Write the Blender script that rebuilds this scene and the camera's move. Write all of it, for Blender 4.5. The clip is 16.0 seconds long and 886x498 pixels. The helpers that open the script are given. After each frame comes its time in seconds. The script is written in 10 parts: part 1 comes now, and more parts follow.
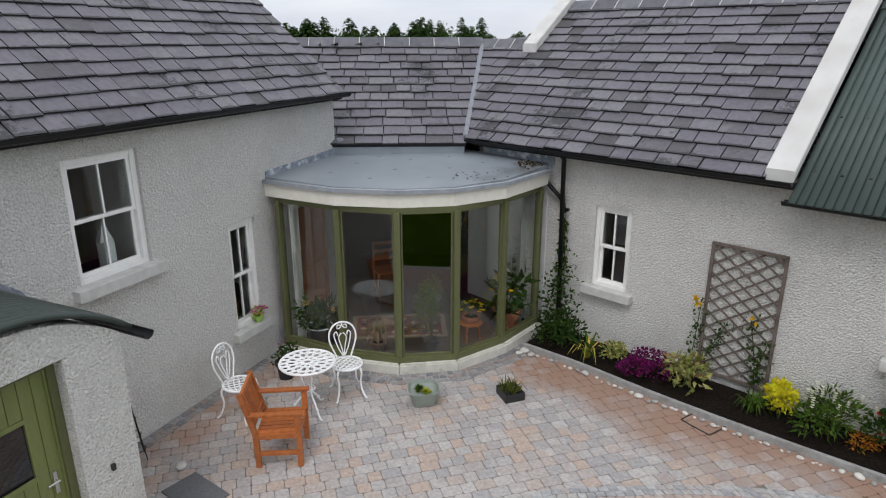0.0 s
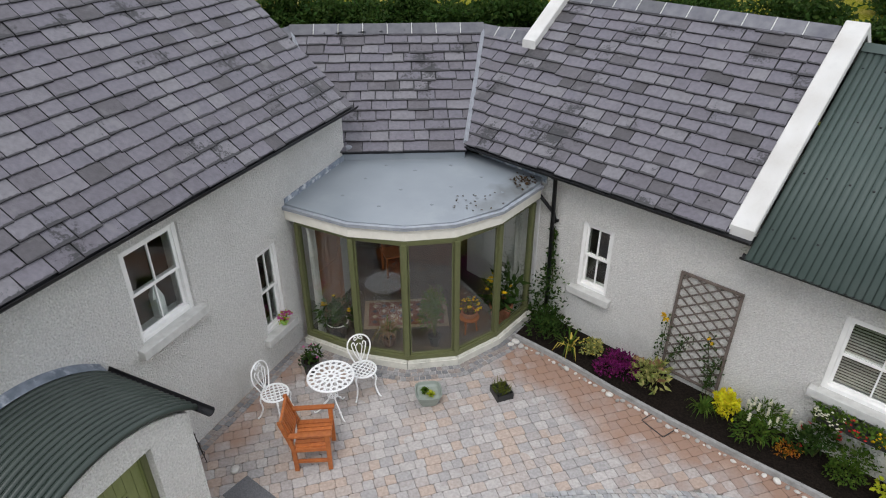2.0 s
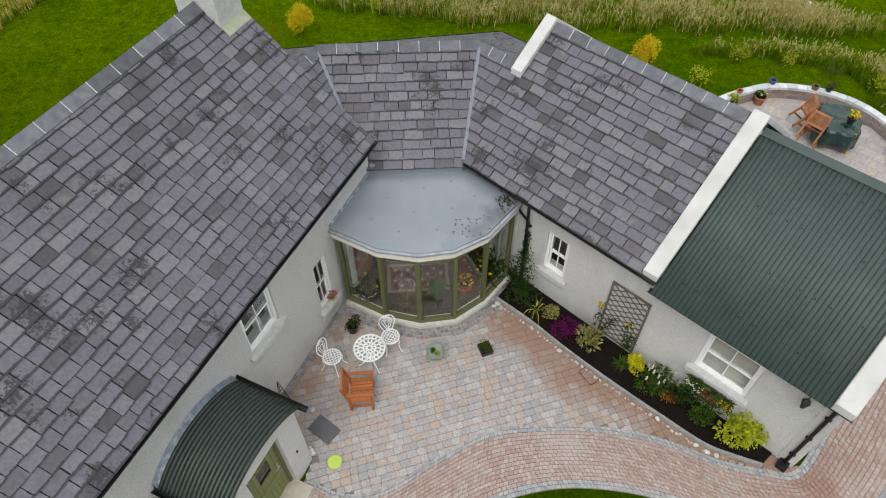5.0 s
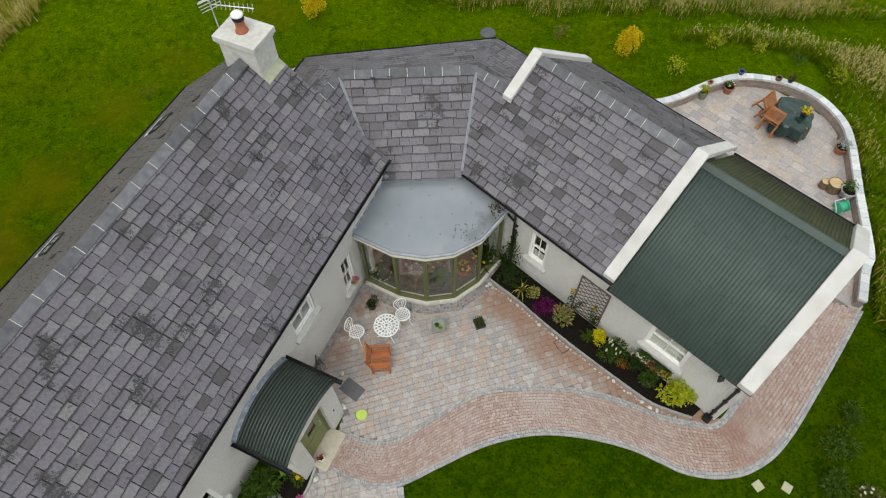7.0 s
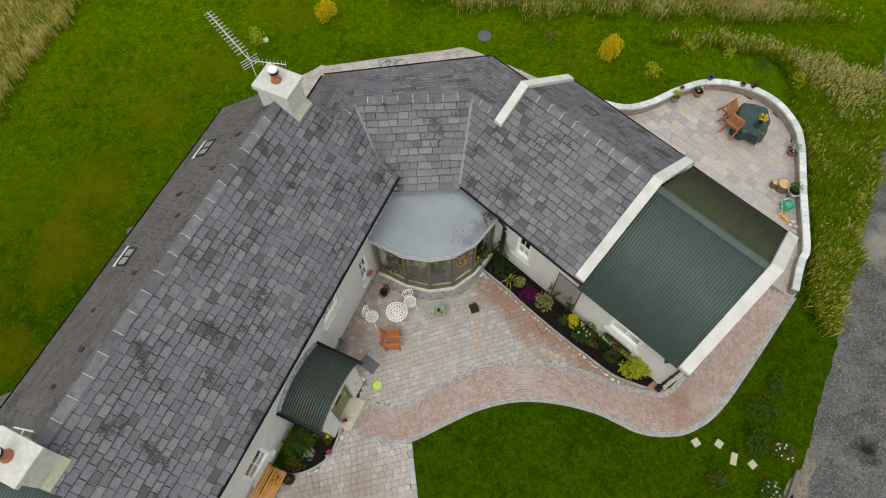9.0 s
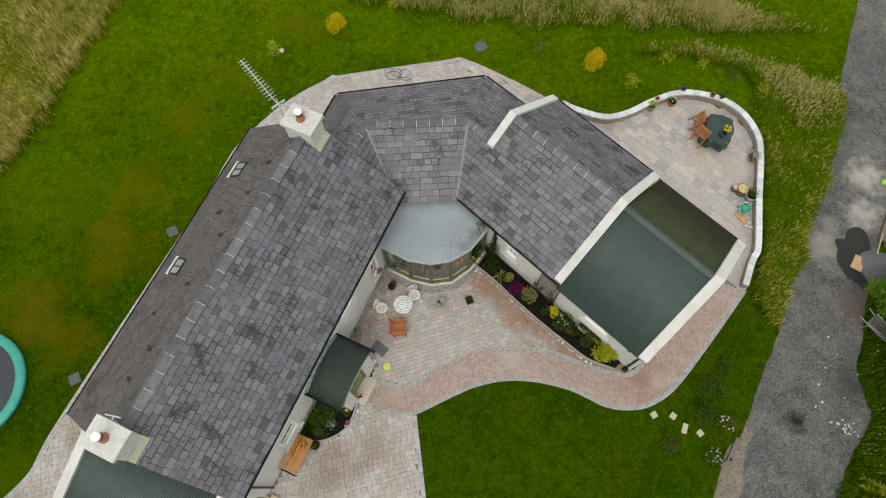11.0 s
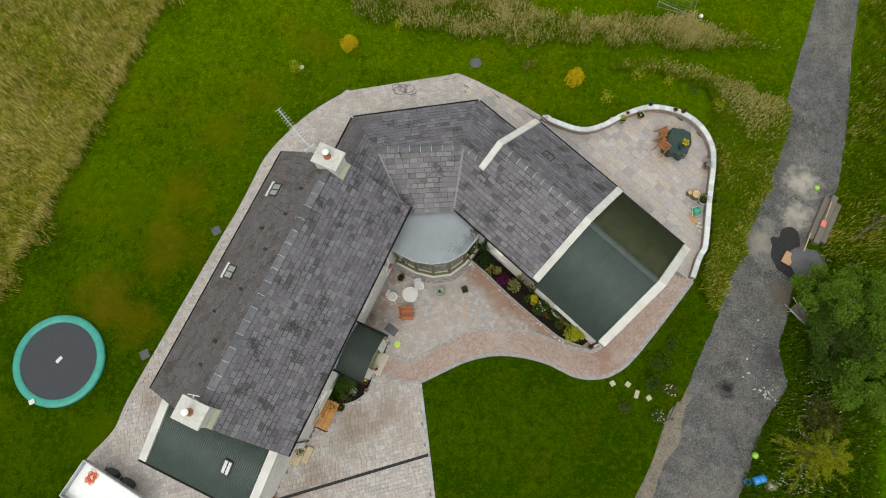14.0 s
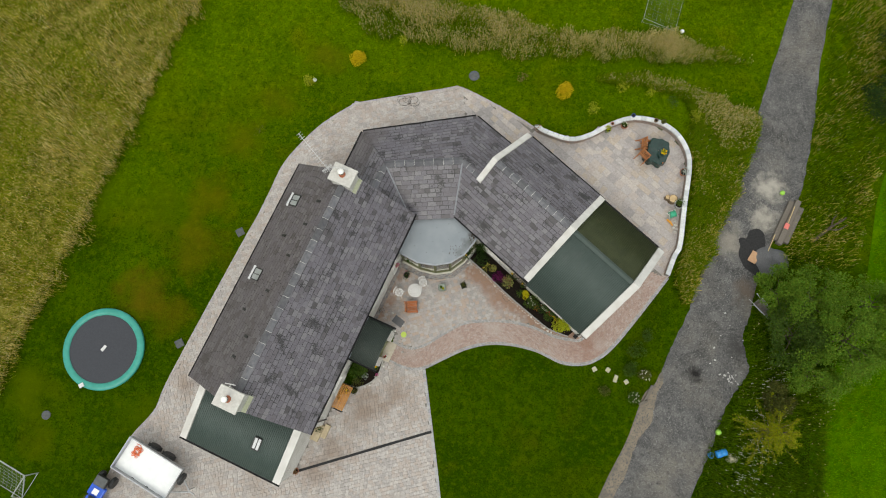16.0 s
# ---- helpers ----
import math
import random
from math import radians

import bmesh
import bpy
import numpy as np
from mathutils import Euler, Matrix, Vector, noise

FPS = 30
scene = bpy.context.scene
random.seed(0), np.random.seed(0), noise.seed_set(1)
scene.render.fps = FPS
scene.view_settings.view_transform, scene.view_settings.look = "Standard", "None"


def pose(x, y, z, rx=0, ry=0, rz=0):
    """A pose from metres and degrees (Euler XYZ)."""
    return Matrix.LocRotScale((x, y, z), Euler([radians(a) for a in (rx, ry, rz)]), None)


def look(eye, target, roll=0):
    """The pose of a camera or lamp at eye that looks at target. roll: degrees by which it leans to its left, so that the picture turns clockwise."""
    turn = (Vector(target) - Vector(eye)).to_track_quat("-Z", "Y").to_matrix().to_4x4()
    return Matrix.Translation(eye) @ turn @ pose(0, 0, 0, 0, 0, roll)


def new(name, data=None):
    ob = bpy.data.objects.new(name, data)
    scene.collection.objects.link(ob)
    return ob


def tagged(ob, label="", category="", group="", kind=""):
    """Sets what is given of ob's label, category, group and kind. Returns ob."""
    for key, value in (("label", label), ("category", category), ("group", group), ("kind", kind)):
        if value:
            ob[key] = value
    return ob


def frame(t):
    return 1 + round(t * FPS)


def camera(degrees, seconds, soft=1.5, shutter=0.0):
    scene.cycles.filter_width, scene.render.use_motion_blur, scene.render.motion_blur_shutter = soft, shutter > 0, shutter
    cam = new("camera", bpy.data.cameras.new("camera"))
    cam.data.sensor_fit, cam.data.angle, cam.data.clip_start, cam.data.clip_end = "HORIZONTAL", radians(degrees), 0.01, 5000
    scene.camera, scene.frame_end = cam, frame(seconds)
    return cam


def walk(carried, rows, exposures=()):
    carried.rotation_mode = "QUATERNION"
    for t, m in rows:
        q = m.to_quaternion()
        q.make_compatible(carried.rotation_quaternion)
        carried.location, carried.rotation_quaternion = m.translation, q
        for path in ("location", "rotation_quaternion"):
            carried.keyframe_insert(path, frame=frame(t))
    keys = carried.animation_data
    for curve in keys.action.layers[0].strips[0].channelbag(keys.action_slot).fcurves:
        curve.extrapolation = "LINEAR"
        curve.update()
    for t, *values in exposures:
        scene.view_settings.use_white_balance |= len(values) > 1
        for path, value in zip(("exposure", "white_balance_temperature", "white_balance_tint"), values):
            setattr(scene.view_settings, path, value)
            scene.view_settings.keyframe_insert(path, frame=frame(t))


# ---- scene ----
cam = camera(68.6, 16.0, soft=1.12)
METRES, EYE, TILT, LEAN, TURN = 30.0, 4.5, -18.0, 0.0, 0.0
ROWS = [
    (0.0, 0.0, 0.0, 0.0, 0.0, 0.0, -0.0),
    (0.5, -0.0, -0.0059, 0.0172, 0.02, -2.85, -0.0),
    (1.0, 0.0, -0.0131, 0.0366, 0.04, -5.92, -0.01),
    (1.5, -0.0002, -0.0206, 0.0587, 0.08, -9.18, -0.0),
    (2.0, -0.0005, -0.0289, 0.0833, 0.08, -12.7, -0.0),
    (2.5, -0.0006, -0.0387, 0.1094, 0.13, -16.32, 0.01),
    (3.0, -0.0007, -0.0487, 0.1386, 0.16, -19.83, 0.02),
    (3.5, -0.001, -0.0594, 0.1696, 0.15, -23.28, 0.03),
    (4.0, -0.0014, -0.0701, 0.2008, 0.14, -26.58, 0.02),
    (6.5, -0.0002, -0.1217, 0.3554, 0.37, -38.97, 0.15),
    (7.0, -0.0005, -0.1319, 0.3866, 0.39, -40.79, 0.17),
    (7.5, -0.0009, -0.1418, 0.4177, 0.39, -42.48, 0.18),
    (8.0, -0.0008, -0.1512, 0.4489, 0.39, -43.99, 0.2),
    (8.5, -0.0005, -0.1597, 0.4806, 0.41, -45.41, 0.2),
    (9.0, 0.0002, -0.1673, 0.5121, 0.42, -46.74, 0.23),
    (11.5, 0.0025, -0.195, 0.6751, 0.47, -52.76, 0.3),
    (12.0, 0.0024, -0.1996, 0.7075, 0.47, -53.81, 0.33),
    (12.5, 0.0029, -0.2039, 0.74, 0.48, -54.83, 0.36),
    (13.0, 0.0037, -0.2078, 0.7725, 0.49, -55.79, 0.39),
    (13.5, 0.0053, -0.2106, 0.8055, 0.49, -56.73, 0.43),
    (14.0, 0.0067, -0.2135, 0.8384, 0.51, -57.6, 0.45),
    (14.5, 0.0072, -0.2164, 0.8707, 0.51, -58.41, 0.48),
    (15.0, 0.0073, -0.2193, 0.9031, 0.52, -59.21, 0.5),
    (15.5, 0.0072, -0.2222, 0.9357, 0.52, -59.93, 0.52),
    (16.0, 0.0075, -0.2247, 0.9691, 0.53, -60.61, 0.54),
]
walk(cam, [(t, pose(0, 0, EYE, TILT, LEAN, TURN) @ pose(METRES * x, METRES * y, METRES * z, 90 + pitch, roll, yaw)) for t, x, y, z, yaw, pitch, roll in ROWS],
     exposures=[(0.0, 0.0, 6400, 12), (1.0, 0.08, 6400, 12), (3.0, 0.17, 6450, 12), (4.5, 0.14, 6550, 10), (7.0, 0.06, 6800, 7), (9.0, 0.03, 6950, 6), (16.0, 0.0, 7050, 6)])

# ---- world and light: a bright overcast day ----
world = bpy.data.worlds.new("sky")
scene.world = world
world.use_nodes = True
wn, wl = world.node_tree.nodes, world.node_tree.links
wn.clear()
w_out, w_bg = wn.new("ShaderNodeOutputWorld"), wn.new("ShaderNodeBackground")
w_sky = wn.new("ShaderNodeTexSky")
w_sky.sky_type, w_sky.sun_disc = "NISHITA", False
w_sky.sun_elevation, w_sky.sun_rotation = radians(60), radians(195)
w_tc, w_map, w_noise, w_ramp = wn.new("ShaderNodeTexCoord"), wn.new("ShaderNodeMapping"), wn.new("ShaderNodeTexNoise"), wn.new("ShaderNodeValToRGB")
w_map.inputs["Scale"].default_value = (1.0, 1.0, 4.0)
w_noise.inputs["Scale"].default_value, w_noise.inputs["Detail"].default_value = 2.2, 6.0
w_ramp.color_ramp.elements[0].position, w_ramp.color_ramp.elements[0].color = 0.32, (6.2, 6.6, 7.3, 1)
w_ramp.color_ramp.elements[1].position, w_ramp.color_ramp.elements[1].color = 0.62, (8.7, 9.0, 9.35, 1)
w_mix = wn.new("ShaderNodeMix")
w_mix.data_type = "RGBA"
w_mix.inputs["Factor"].default_value = 0.9
wl.new(w_tc.outputs["Generated"], w_map.inputs["Vector"])
wl.new(w_map.outputs["Vector"], w_noise.inputs["Vector"])
wl.new(w_noise.outputs["Fac"], w_ramp.inputs["Fac"])
wl.new(w_sky.outputs["Color"], w_mix.inputs["A"])
wl.new(w_ramp.outputs["Color"], w_mix.inputs["B"])
w_sep, w_low, w_dim = wn.new("ShaderNodeSeparateXYZ"), wn.new("ShaderNodeMapRange"), wn.new("ShaderNodeVectorMath")
w_low.inputs["From Max"].default_value, w_low.inputs["To Min"].default_value = 0.3, 0.74
w_dim.operation = "SCALE"
wl.new(w_tc.outputs["Generated"], w_sep.inputs[0])
wl.new(w_sep.outputs[2], w_low.inputs["Value"])
wl.new(w_mix.outputs["Result"], w_dim.inputs[0])
wl.new(w_low.outputs["Result"], w_dim.inputs["Scale"])
wl.new(w_dim.outputs[0], w_bg.inputs["Color"])
w_bg.inputs["Strength"].default_value = 0.147
wl.new(w_bg.outputs["Background"], w_out.inputs["Surface"])

sun_data = bpy.data.lights.new("sun", "SUN")
sun_data.energy, sun_data.angle, sun_data.color = 1.3, radians(25), (1.0, 0.98, 0.95)
sun = new("sun", sun_data)
sun.matrix_world = look((-6, -12, 30), (0, 6, 0))


# ---- materials ----
def surf(name, c1, c2, scale=8.0, rough=0.8, bump=0.15, bscale=60.0, stain=None, sscale=1.2, slo=0.55, shi=0.75, rand=0.0, metal=0.0, hue=0.0, squash=(1, 1, 1), spec=0.5, dist=0.01, bdetail=4.0):
    """A surface: two colours mixed by a fine noise, stains by a broad one, a tint for each piece, and relief."""
    m = bpy.data.materials.new(name)
    m.use_nodes = True
    nt = m.node_tree
    nodes, links = nt.nodes, nt.links
    bsdf = nodes["Principled BSDF"]
    geo = nodes.new("ShaderNodeNewGeometry")
    mp = nodes.new("ShaderNodeMapping")
    mp.inputs["Scale"].default_value = squash
    links.new(geo.outputs["Position"], mp.inputs["Vector"])
    noise_a = nodes.new("ShaderNodeTexNoise")
    noise_a.inputs["Scale"].default_value, noise_a.inputs["Detail"].default_value = scale, 5.0
    links.new(mp.outputs["Vector"], noise_a.inputs["Vector"])
    ramp = nodes.new("ShaderNodeValToRGB")
    ramp.color_ramp.elements[0].position, ramp.color_ramp.elements[0].color = 0.3, (*c1, 1)
    ramp.color_ramp.elements[1].position, ramp.color_ramp.elements[1].color = 0.7, (*c2, 1)
    links.new(noise_a.outputs["Fac"], ramp.inputs["Fac"])
    col = ramp.outputs["Color"]
    if stain:
        noise_b = nodes.new("ShaderNodeTexNoise")
        noise_b.inputs["Scale"].default_value, noise_b.inputs["Detail"].default_value, noise_b.inputs["Roughness"].default_value = sscale, 8.0, 0.65
        links.new(geo.outputs["Position"], noise_b.inputs["Vector"])
        mr = nodes.new("ShaderNodeMapRange")
        mr.inputs["From Min"].default_value, mr.inputs["From Max"].default_value = slo, shi
        links.new(noise_b.outputs["Fac"], mr.inputs["Value"])
        mx = nodes.new("ShaderNodeMix")
        mx.data_type = "RGBA"
        mx.inputs["B"].default_value = (*stain, 1)
        links.new(mr.outputs["Result"], mx.inputs["Factor"])
        links.new(col, mx.inputs["A"])
        col = mx.outputs["Result"]
    if rand or hue:
        info = nodes.new("ShaderNodeObjectInfo")
        add = nodes.new("ShaderNodeMath")
        add.operation = "ADD"
        links.new(info.outputs["Random"], add.inputs[0])
        links.new(geo.outputs["Random Per Island"], add.inputs[1])
        fr = nodes.new("ShaderNodeMath")
        fr.operation = "FRACT"
        links.new(add.outputs[0], fr.inputs[0])
        hsv = nodes.new("ShaderNodeHueSaturation")
        val = nodes.new("ShaderNodeMapRange")
        val.inputs["To Min"].default_value, val.inputs["To Max"].default_value = 1 - rand, 1 + rand
        links.new(fr.outputs[0], val.inputs["Value"])
        links.new(val.outputs["Result"], hsv.inputs["Value"])
        if hue:
            mul = nodes.new("ShaderNodeMath")
            mul.operation = "MULTIPLY"
            mul.inputs[1].default_value = 7.31
            links.new(fr.outputs[0], mul.inputs[0])
            fr2 = nodes.new("ShaderNodeMath")
            fr2.operation = "FRACT"
            links.new(mul.outputs[0], fr2.inputs[0])
            hv = nodes.new("ShaderNodeMapRange")
            hv.inputs["To Min"].default_value, hv.inputs["To Max"].default_value = 0.5 - hue, 0.5 + hue
            links.new(fr2.outputs[0], hv.inputs["Value"])
            links.new(hv.outputs["Result"], hsv.inputs["Hue"])
        links.new(col, hsv.inputs["Color"])
        col = hsv.outputs["Color"]
    links.new(col, bsdf.inputs["Base Color"])
    bsdf.inputs["Roughness"].default_value, bsdf.inputs["Metallic"].default_value = rough, metal
    bsdf.inputs["Specular IOR Level"].default_value = spec
    if bump:
        noise_c = nodes.new("ShaderNodeTexNoise")
        noise_c.inputs["Scale"].default_value, noise_c.inputs["Detail"].default_value = bscale, bdetail
        links.new(mp.outputs["Vector"], noise_c.inputs["Vector"])
        bmp = nodes.new("ShaderNodeBump")
        bmp.inputs["Strength"].default_value, bmp.inputs["Distance"].default_value = bump, dist
        links.new(noise_c.outputs["Fac"], bmp.inputs["Height"])
        links.new(bmp.outputs["Normal"], bsdf.inputs["Normal"])
    return m


def tinted(name, stops, rough=0.85, scale=30.0, grain=0.25, bump=0.3, stain=None, sscale=0.8, drift=1.6, smax=0.75, slo=0.52, blend=False):
    """Pieces of several colours: each piece takes one of the stops by chance, with grain over it."""
    m = surf(name, (0.5, 0.5, 0.5), (0.5, 0.5, 0.5), scale, rough, bump, scale * 3)
    nodes, links = m.node_tree.nodes, m.node_tree.links
    bsdf = nodes["Principled BSDF"]
    geo, info = nodes.new("ShaderNodeNewGeometry"), nodes.new("ShaderNodeObjectInfo")
    add, fr = nodes.new("ShaderNodeMath"), nodes.new("ShaderNodeMath")
    add.operation, fr.operation = "ADD", "FRACT"
    links.new(info.outputs["Random"], add.inputs[0])
    links.new(geo.outputs["Random Per Island"], add.inputs[1])
    links.new(add.outputs[0], fr.inputs[0])
    ramp = nodes.new("ShaderNodeValToRGB")
    ramp.color_ramp.interpolation = "LINEAR" if blend else "CONSTANT"
    els = ramp.color_ramp.elements
    while len(els) < len(stops):
        els.new(0.5)
    for n, c in enumerate(stops):
        els[n].position, els[n].color = n / len(stops), (*c, 1)
    broad = nodes.new("ShaderNodeTexNoise")
    broad.inputs["Scale"].default_value, broad.inputs["Detail"].default_value = 0.45, 3.0
    links.new(geo.outputs["Position"], broad.inputs["Vector"])
    bm_ = nodes.new("ShaderNodeMath")
    bm_.operation = "MULTIPLY_ADD"
    bm_.inputs[1].default_value, bm_.inputs[2].default_value = drift, -drift / 2
    links.new(broad.outputs["Fac"], bm_.inputs[0])
    add2, fr2 = nodes.new("ShaderNodeMath"), nodes.new("ShaderNodeClamp")
    add2.operation = "ADD"
    links.new(fr.outputs[0], add2.inputs[0])
    links.new(bm_.outputs[0], add2.inputs[1])
    links.new(add2.outputs[0], fr2.inputs["Value"])
    links.new(fr2.outputs["Result"], ramp.inputs["Fac"])
    no = nodes.new("ShaderNodeTexNoise")
    no.inputs["Scale"].default_value, no.inputs["Detail"].default_value = scale, 6.0
    links.new(geo.outputs["Position"], no.inputs["Vector"])
    mr = nodes.new("ShaderNodeMapRange")
    mr.inputs["From Min"].default_value, mr.inputs["From Max"].default_value = 0.3, 0.7
    mr.inputs["To Min"].default_value, mr.inputs["To Max"].default_value = 1 - grain, 1 + grain
    links.new(no.outputs["Fac"], mr.inputs["Value"])
    hsv = nodes.new("ShaderNodeHueSaturation")
    links.new(ramp.outputs["Color"], hsv.inputs["Color"])
    links.new(mr.outputs["Result"], hsv.inputs["Value"])
    col = hsv.outputs["Color"]
    if stain:
        nb, sr, mx = nodes.new("ShaderNodeTexNoise"), nodes.new("ShaderNodeMapRange"), nodes.new("ShaderNodeMix")
        nb.inputs["Scale"].default_value, nb.inputs["Detail"].default_value = sscale, 7.0
        links.new(geo.outputs["Position"], nb.inputs["Vector"])
        sr.inputs["From Min"].default_value, sr.inputs["From Max"].default_value, sr.inputs["To Max"].default_value = slo, 0.75, smax
        links.new(nb.outputs["Fac"], sr.inputs["Value"])
        mx.data_type = "RGBA"
        mx.inputs["B"].default_value = (*stain, 1)
        links.new(sr.outputs["Result"], mx.inputs["Factor"])
        links.new(col, mx.inputs["A"])
        col = mx.outputs["Result"]
    links.new(col, bsdf.inputs["Base Color"])
    return m


def layered(name, layers, rough=1.0, bump=0.8, bscale=60.0, dist=0.05, spec=0.0):
    """Ground of several layers: each is (colour, noise scale, from, to, strength) laid over those before."""
    m = surf(name, layers[0][0], layers[0][0], 5, rough, bump, bscale, dist=dist, spec=spec)
    nodes, links = m.node_tree.nodes, m.node_tree.links
    bsdf = nodes["Principled BSDF"]
    col = bsdf.inputs["Base Color"].links[0].from_socket
    geo = nodes.new("ShaderNodeNewGeometry")
    for n, (c, scale, lo, hi, strength) in enumerate(layers[1:]):
        no, mr, mx, mp = nodes.new("ShaderNodeTexNoise"), nodes.new("ShaderNodeMapRange"), nodes.new("ShaderNodeMix"), nodes.new("ShaderNodeMapping")
        mp.inputs["Location"].default_value = (n * 17.3, n * 5.1, n * 9.7)
        links.new(geo.outputs["Position"], mp.inputs["Vector"])
        links.new(mp.outputs["Vector"], no.inputs["Vector"])
        no.inputs["Scale"].default_value, no.inputs["Detail"].default_value, no.inputs["Roughness"].default_value = scale, 6.0, 0.6
        mr.inputs["From Min"].default_value, mr.inputs["From Max"].default_value, mr.inputs["To Max"].default_value = lo, hi, strength
        links.new(no.outputs["Fac"], mr.inputs["Value"])
        mx.data_type = "RGBA"
        mx.inputs["B"].default_value = (*c, 1)
        links.new(mr.outputs["Result"], mx.inputs["Factor"])
        links.new(col, mx.inputs["A"])
        col = mx.outputs["Result"]
    links.new(col, bsdf.inputs["Base Color"])
    return m


def blot(m, centre, reach, colour, strength, scale=1.5):
    """A ragged stain of its own colour round one spot of a surface."""
    nodes, links = m.node_tree.nodes, m.node_tree.links
    geo, far, no, ad, mr, mx = (nodes.new(k) for k in ("ShaderNodeNewGeometry", "ShaderNodeVectorMath", "ShaderNodeTexNoise", "ShaderNodeMath", "ShaderNodeMapRange", "ShaderNodeMix"))
    far.operation, ad.operation = "DISTANCE", "MULTIPLY_ADD"
    far.inputs[1].default_value = centre if len(centre) == 3 else (*centre, 0.04)
    no.inputs["Scale"].default_value, no.inputs["Detail"].default_value = scale, 7.0
    links.new(geo.outputs["Position"], far.inputs[0])
    links.new(geo.outputs["Position"], no.inputs["Vector"])
    ad.inputs[1].default_value = reach * 2.2
    links.new(no.outputs["Fac"], ad.inputs[0])
    links.new(far.outputs["Value"], ad.inputs[2])
    mr.inputs["From Min"].default_value, mr.inputs["From Max"].default_value = reach * 2.3, reach * 1.3
    mr.inputs["To Max"].default_value = strength
    links.new(ad.outputs[0], mr.inputs["Value"])
    bsdf = nodes["Principled BSDF"]
    mx.data_type = "RGBA"
    mx.inputs["B"].default_value = (*colour, 1)
    links.new(bsdf.inputs["Base Color"].links[0].from_socket, mx.inputs["A"])
    links.new(mr.outputs["Result"], mx.inputs["Factor"])
    links.new(mx.outputs["Result"], bsdf.inputs["Base Color"])


def glass(name, tint=(0.9, 0.95, 0.93), ior=1.5):
    m = bpy.data.materials.new(name)
    m.use_nodes = True
    b = m.node_tree.nodes["Principled BSDF"]
    b.inputs["Base Color"].default_value = (*tint, 1)
    b.inputs["Transmission Weight"].default_value, b.inputs["Roughness"].default_value, b.inputs["IOR"].default_value = 1.0, 0.0, ior
    return m


M_SLATE = tinted("slate", [(0.053, 0.048, 0.051), (0.090, 0.082, 0.091), (0.101, 0.092, 0.106), (0.105, 0.096, 0.113), (0.109, 0.101, 0.118), (0.111, 0.104, 0.122), (0.117, 0.108, 0.126), (0.121, 0.111, 0.128), (0.128, 0.120, 0.136), (0.145, 0.138, 0.149)], rough=0.47, scale=17, grain=0.17, bump=0.4, drift=0.25, stain=(0.175, 0.169, 0.172), sscale=3.2, slo=0.6, smax=0.6, blend=True)
nodes, links = M_SLATE.node_tree.nodes, M_SLATE.node_tree.links   # black lichen that creeps in from the edges of the slates, plus painted shade along the courses
uv, sep, lo_, hi_, geo = nodes.new("ShaderNodeUVMap"), nodes.new("ShaderNodeSeparateXYZ"), nodes.new("ShaderNodeMath"), nodes.new("ShaderNodeMath"), nodes.new("ShaderNodeNewGeometry")
uv.uv_map = "plate"
links.new(uv.outputs["UV"], sep.inputs[0])
lo_.operation, hi_.operation = "PINGPONG", "MINIMUM"
lo_.inputs[1].default_value = 0.5
links.new(sep.outputs[0], lo_.inputs[0])
wide = nodes.new("ShaderNodeMath")
wide.operation = "MULTIPLY_ADD"
wide.inputs[1].default_value, wide.inputs[2].default_value = 2.4, 0.0
links.new(lo_.outputs[0], wide.inputs[0])
links.new(wide.outputs[0], hi_.inputs[0])
links.new(sep.outputs[1], hi_.inputs[1])
cap, fine, broad_, sum_a, sum_b, cut = (nodes.new(k) for k in ("ShaderNodeMath", "ShaderNodeTexNoise", "ShaderNodeTexNoise", "ShaderNodeMath", "ShaderNodeMath", "ShaderNodeMapRange"))
cap.operation = "MINIMUM"
cap.inputs[1].default_value = 0.09
links.new(hi_.outputs[0], cap.inputs[0])
fine.inputs["Scale"].default_value, fine.inputs["Detail"].default_value, fine.inputs["Roughness"].default_value = 20.0, 9.0, 0.78
broad_.inputs["Scale"].default_value, broad_.inputs["Detail"].default_value = 1.3, 5.0
links.new(geo.outputs["Position"], fine.inputs["Vector"])
links.new(geo.outputs["Position"], broad_.inputs["Vector"])
sum_a.operation, sum_b.operation = "MULTIPLY_ADD", "MULTIPLY_ADD"
sum_a.inputs[1].default_value = 1.5
links.new(broad_.outputs["Fac"], sum_a.inputs[0])
links.new(fine.outputs["Fac"], sum_a.inputs[2])
sum_b.inputs[1].default_value = -3.0
links.new(cap.outputs[0], sum_b.inputs[0])
links.new(sum_a.outputs[0], sum_b.inputs[2])
cut.inputs["From Min"].default_value, cut.inputs["From Max"].default_value, cut.inputs["To Max"].default_value = 1.15, 1.22, 0.93
links.new(sum_b.outputs[0], cut.inputs["Value"])
lichen_shade = nodes.new("ShaderNodeMix")
lichen_shade.data_type = "RGBA"
lichen_shade.inputs["B"].default_value = (0.020, 0.019, 0.020, 1)
bsdf = nodes["Principled BSDF"]
links.new(bsdf.inputs["Base Color"].links[0].from_socket, lichen_shade.inputs["A"])
links.new(cut.outputs["Result"], lichen_shade.inputs["Factor"])
links.new(lichen_shade.outputs["Result"], bsdf.inputs["Base Color"])
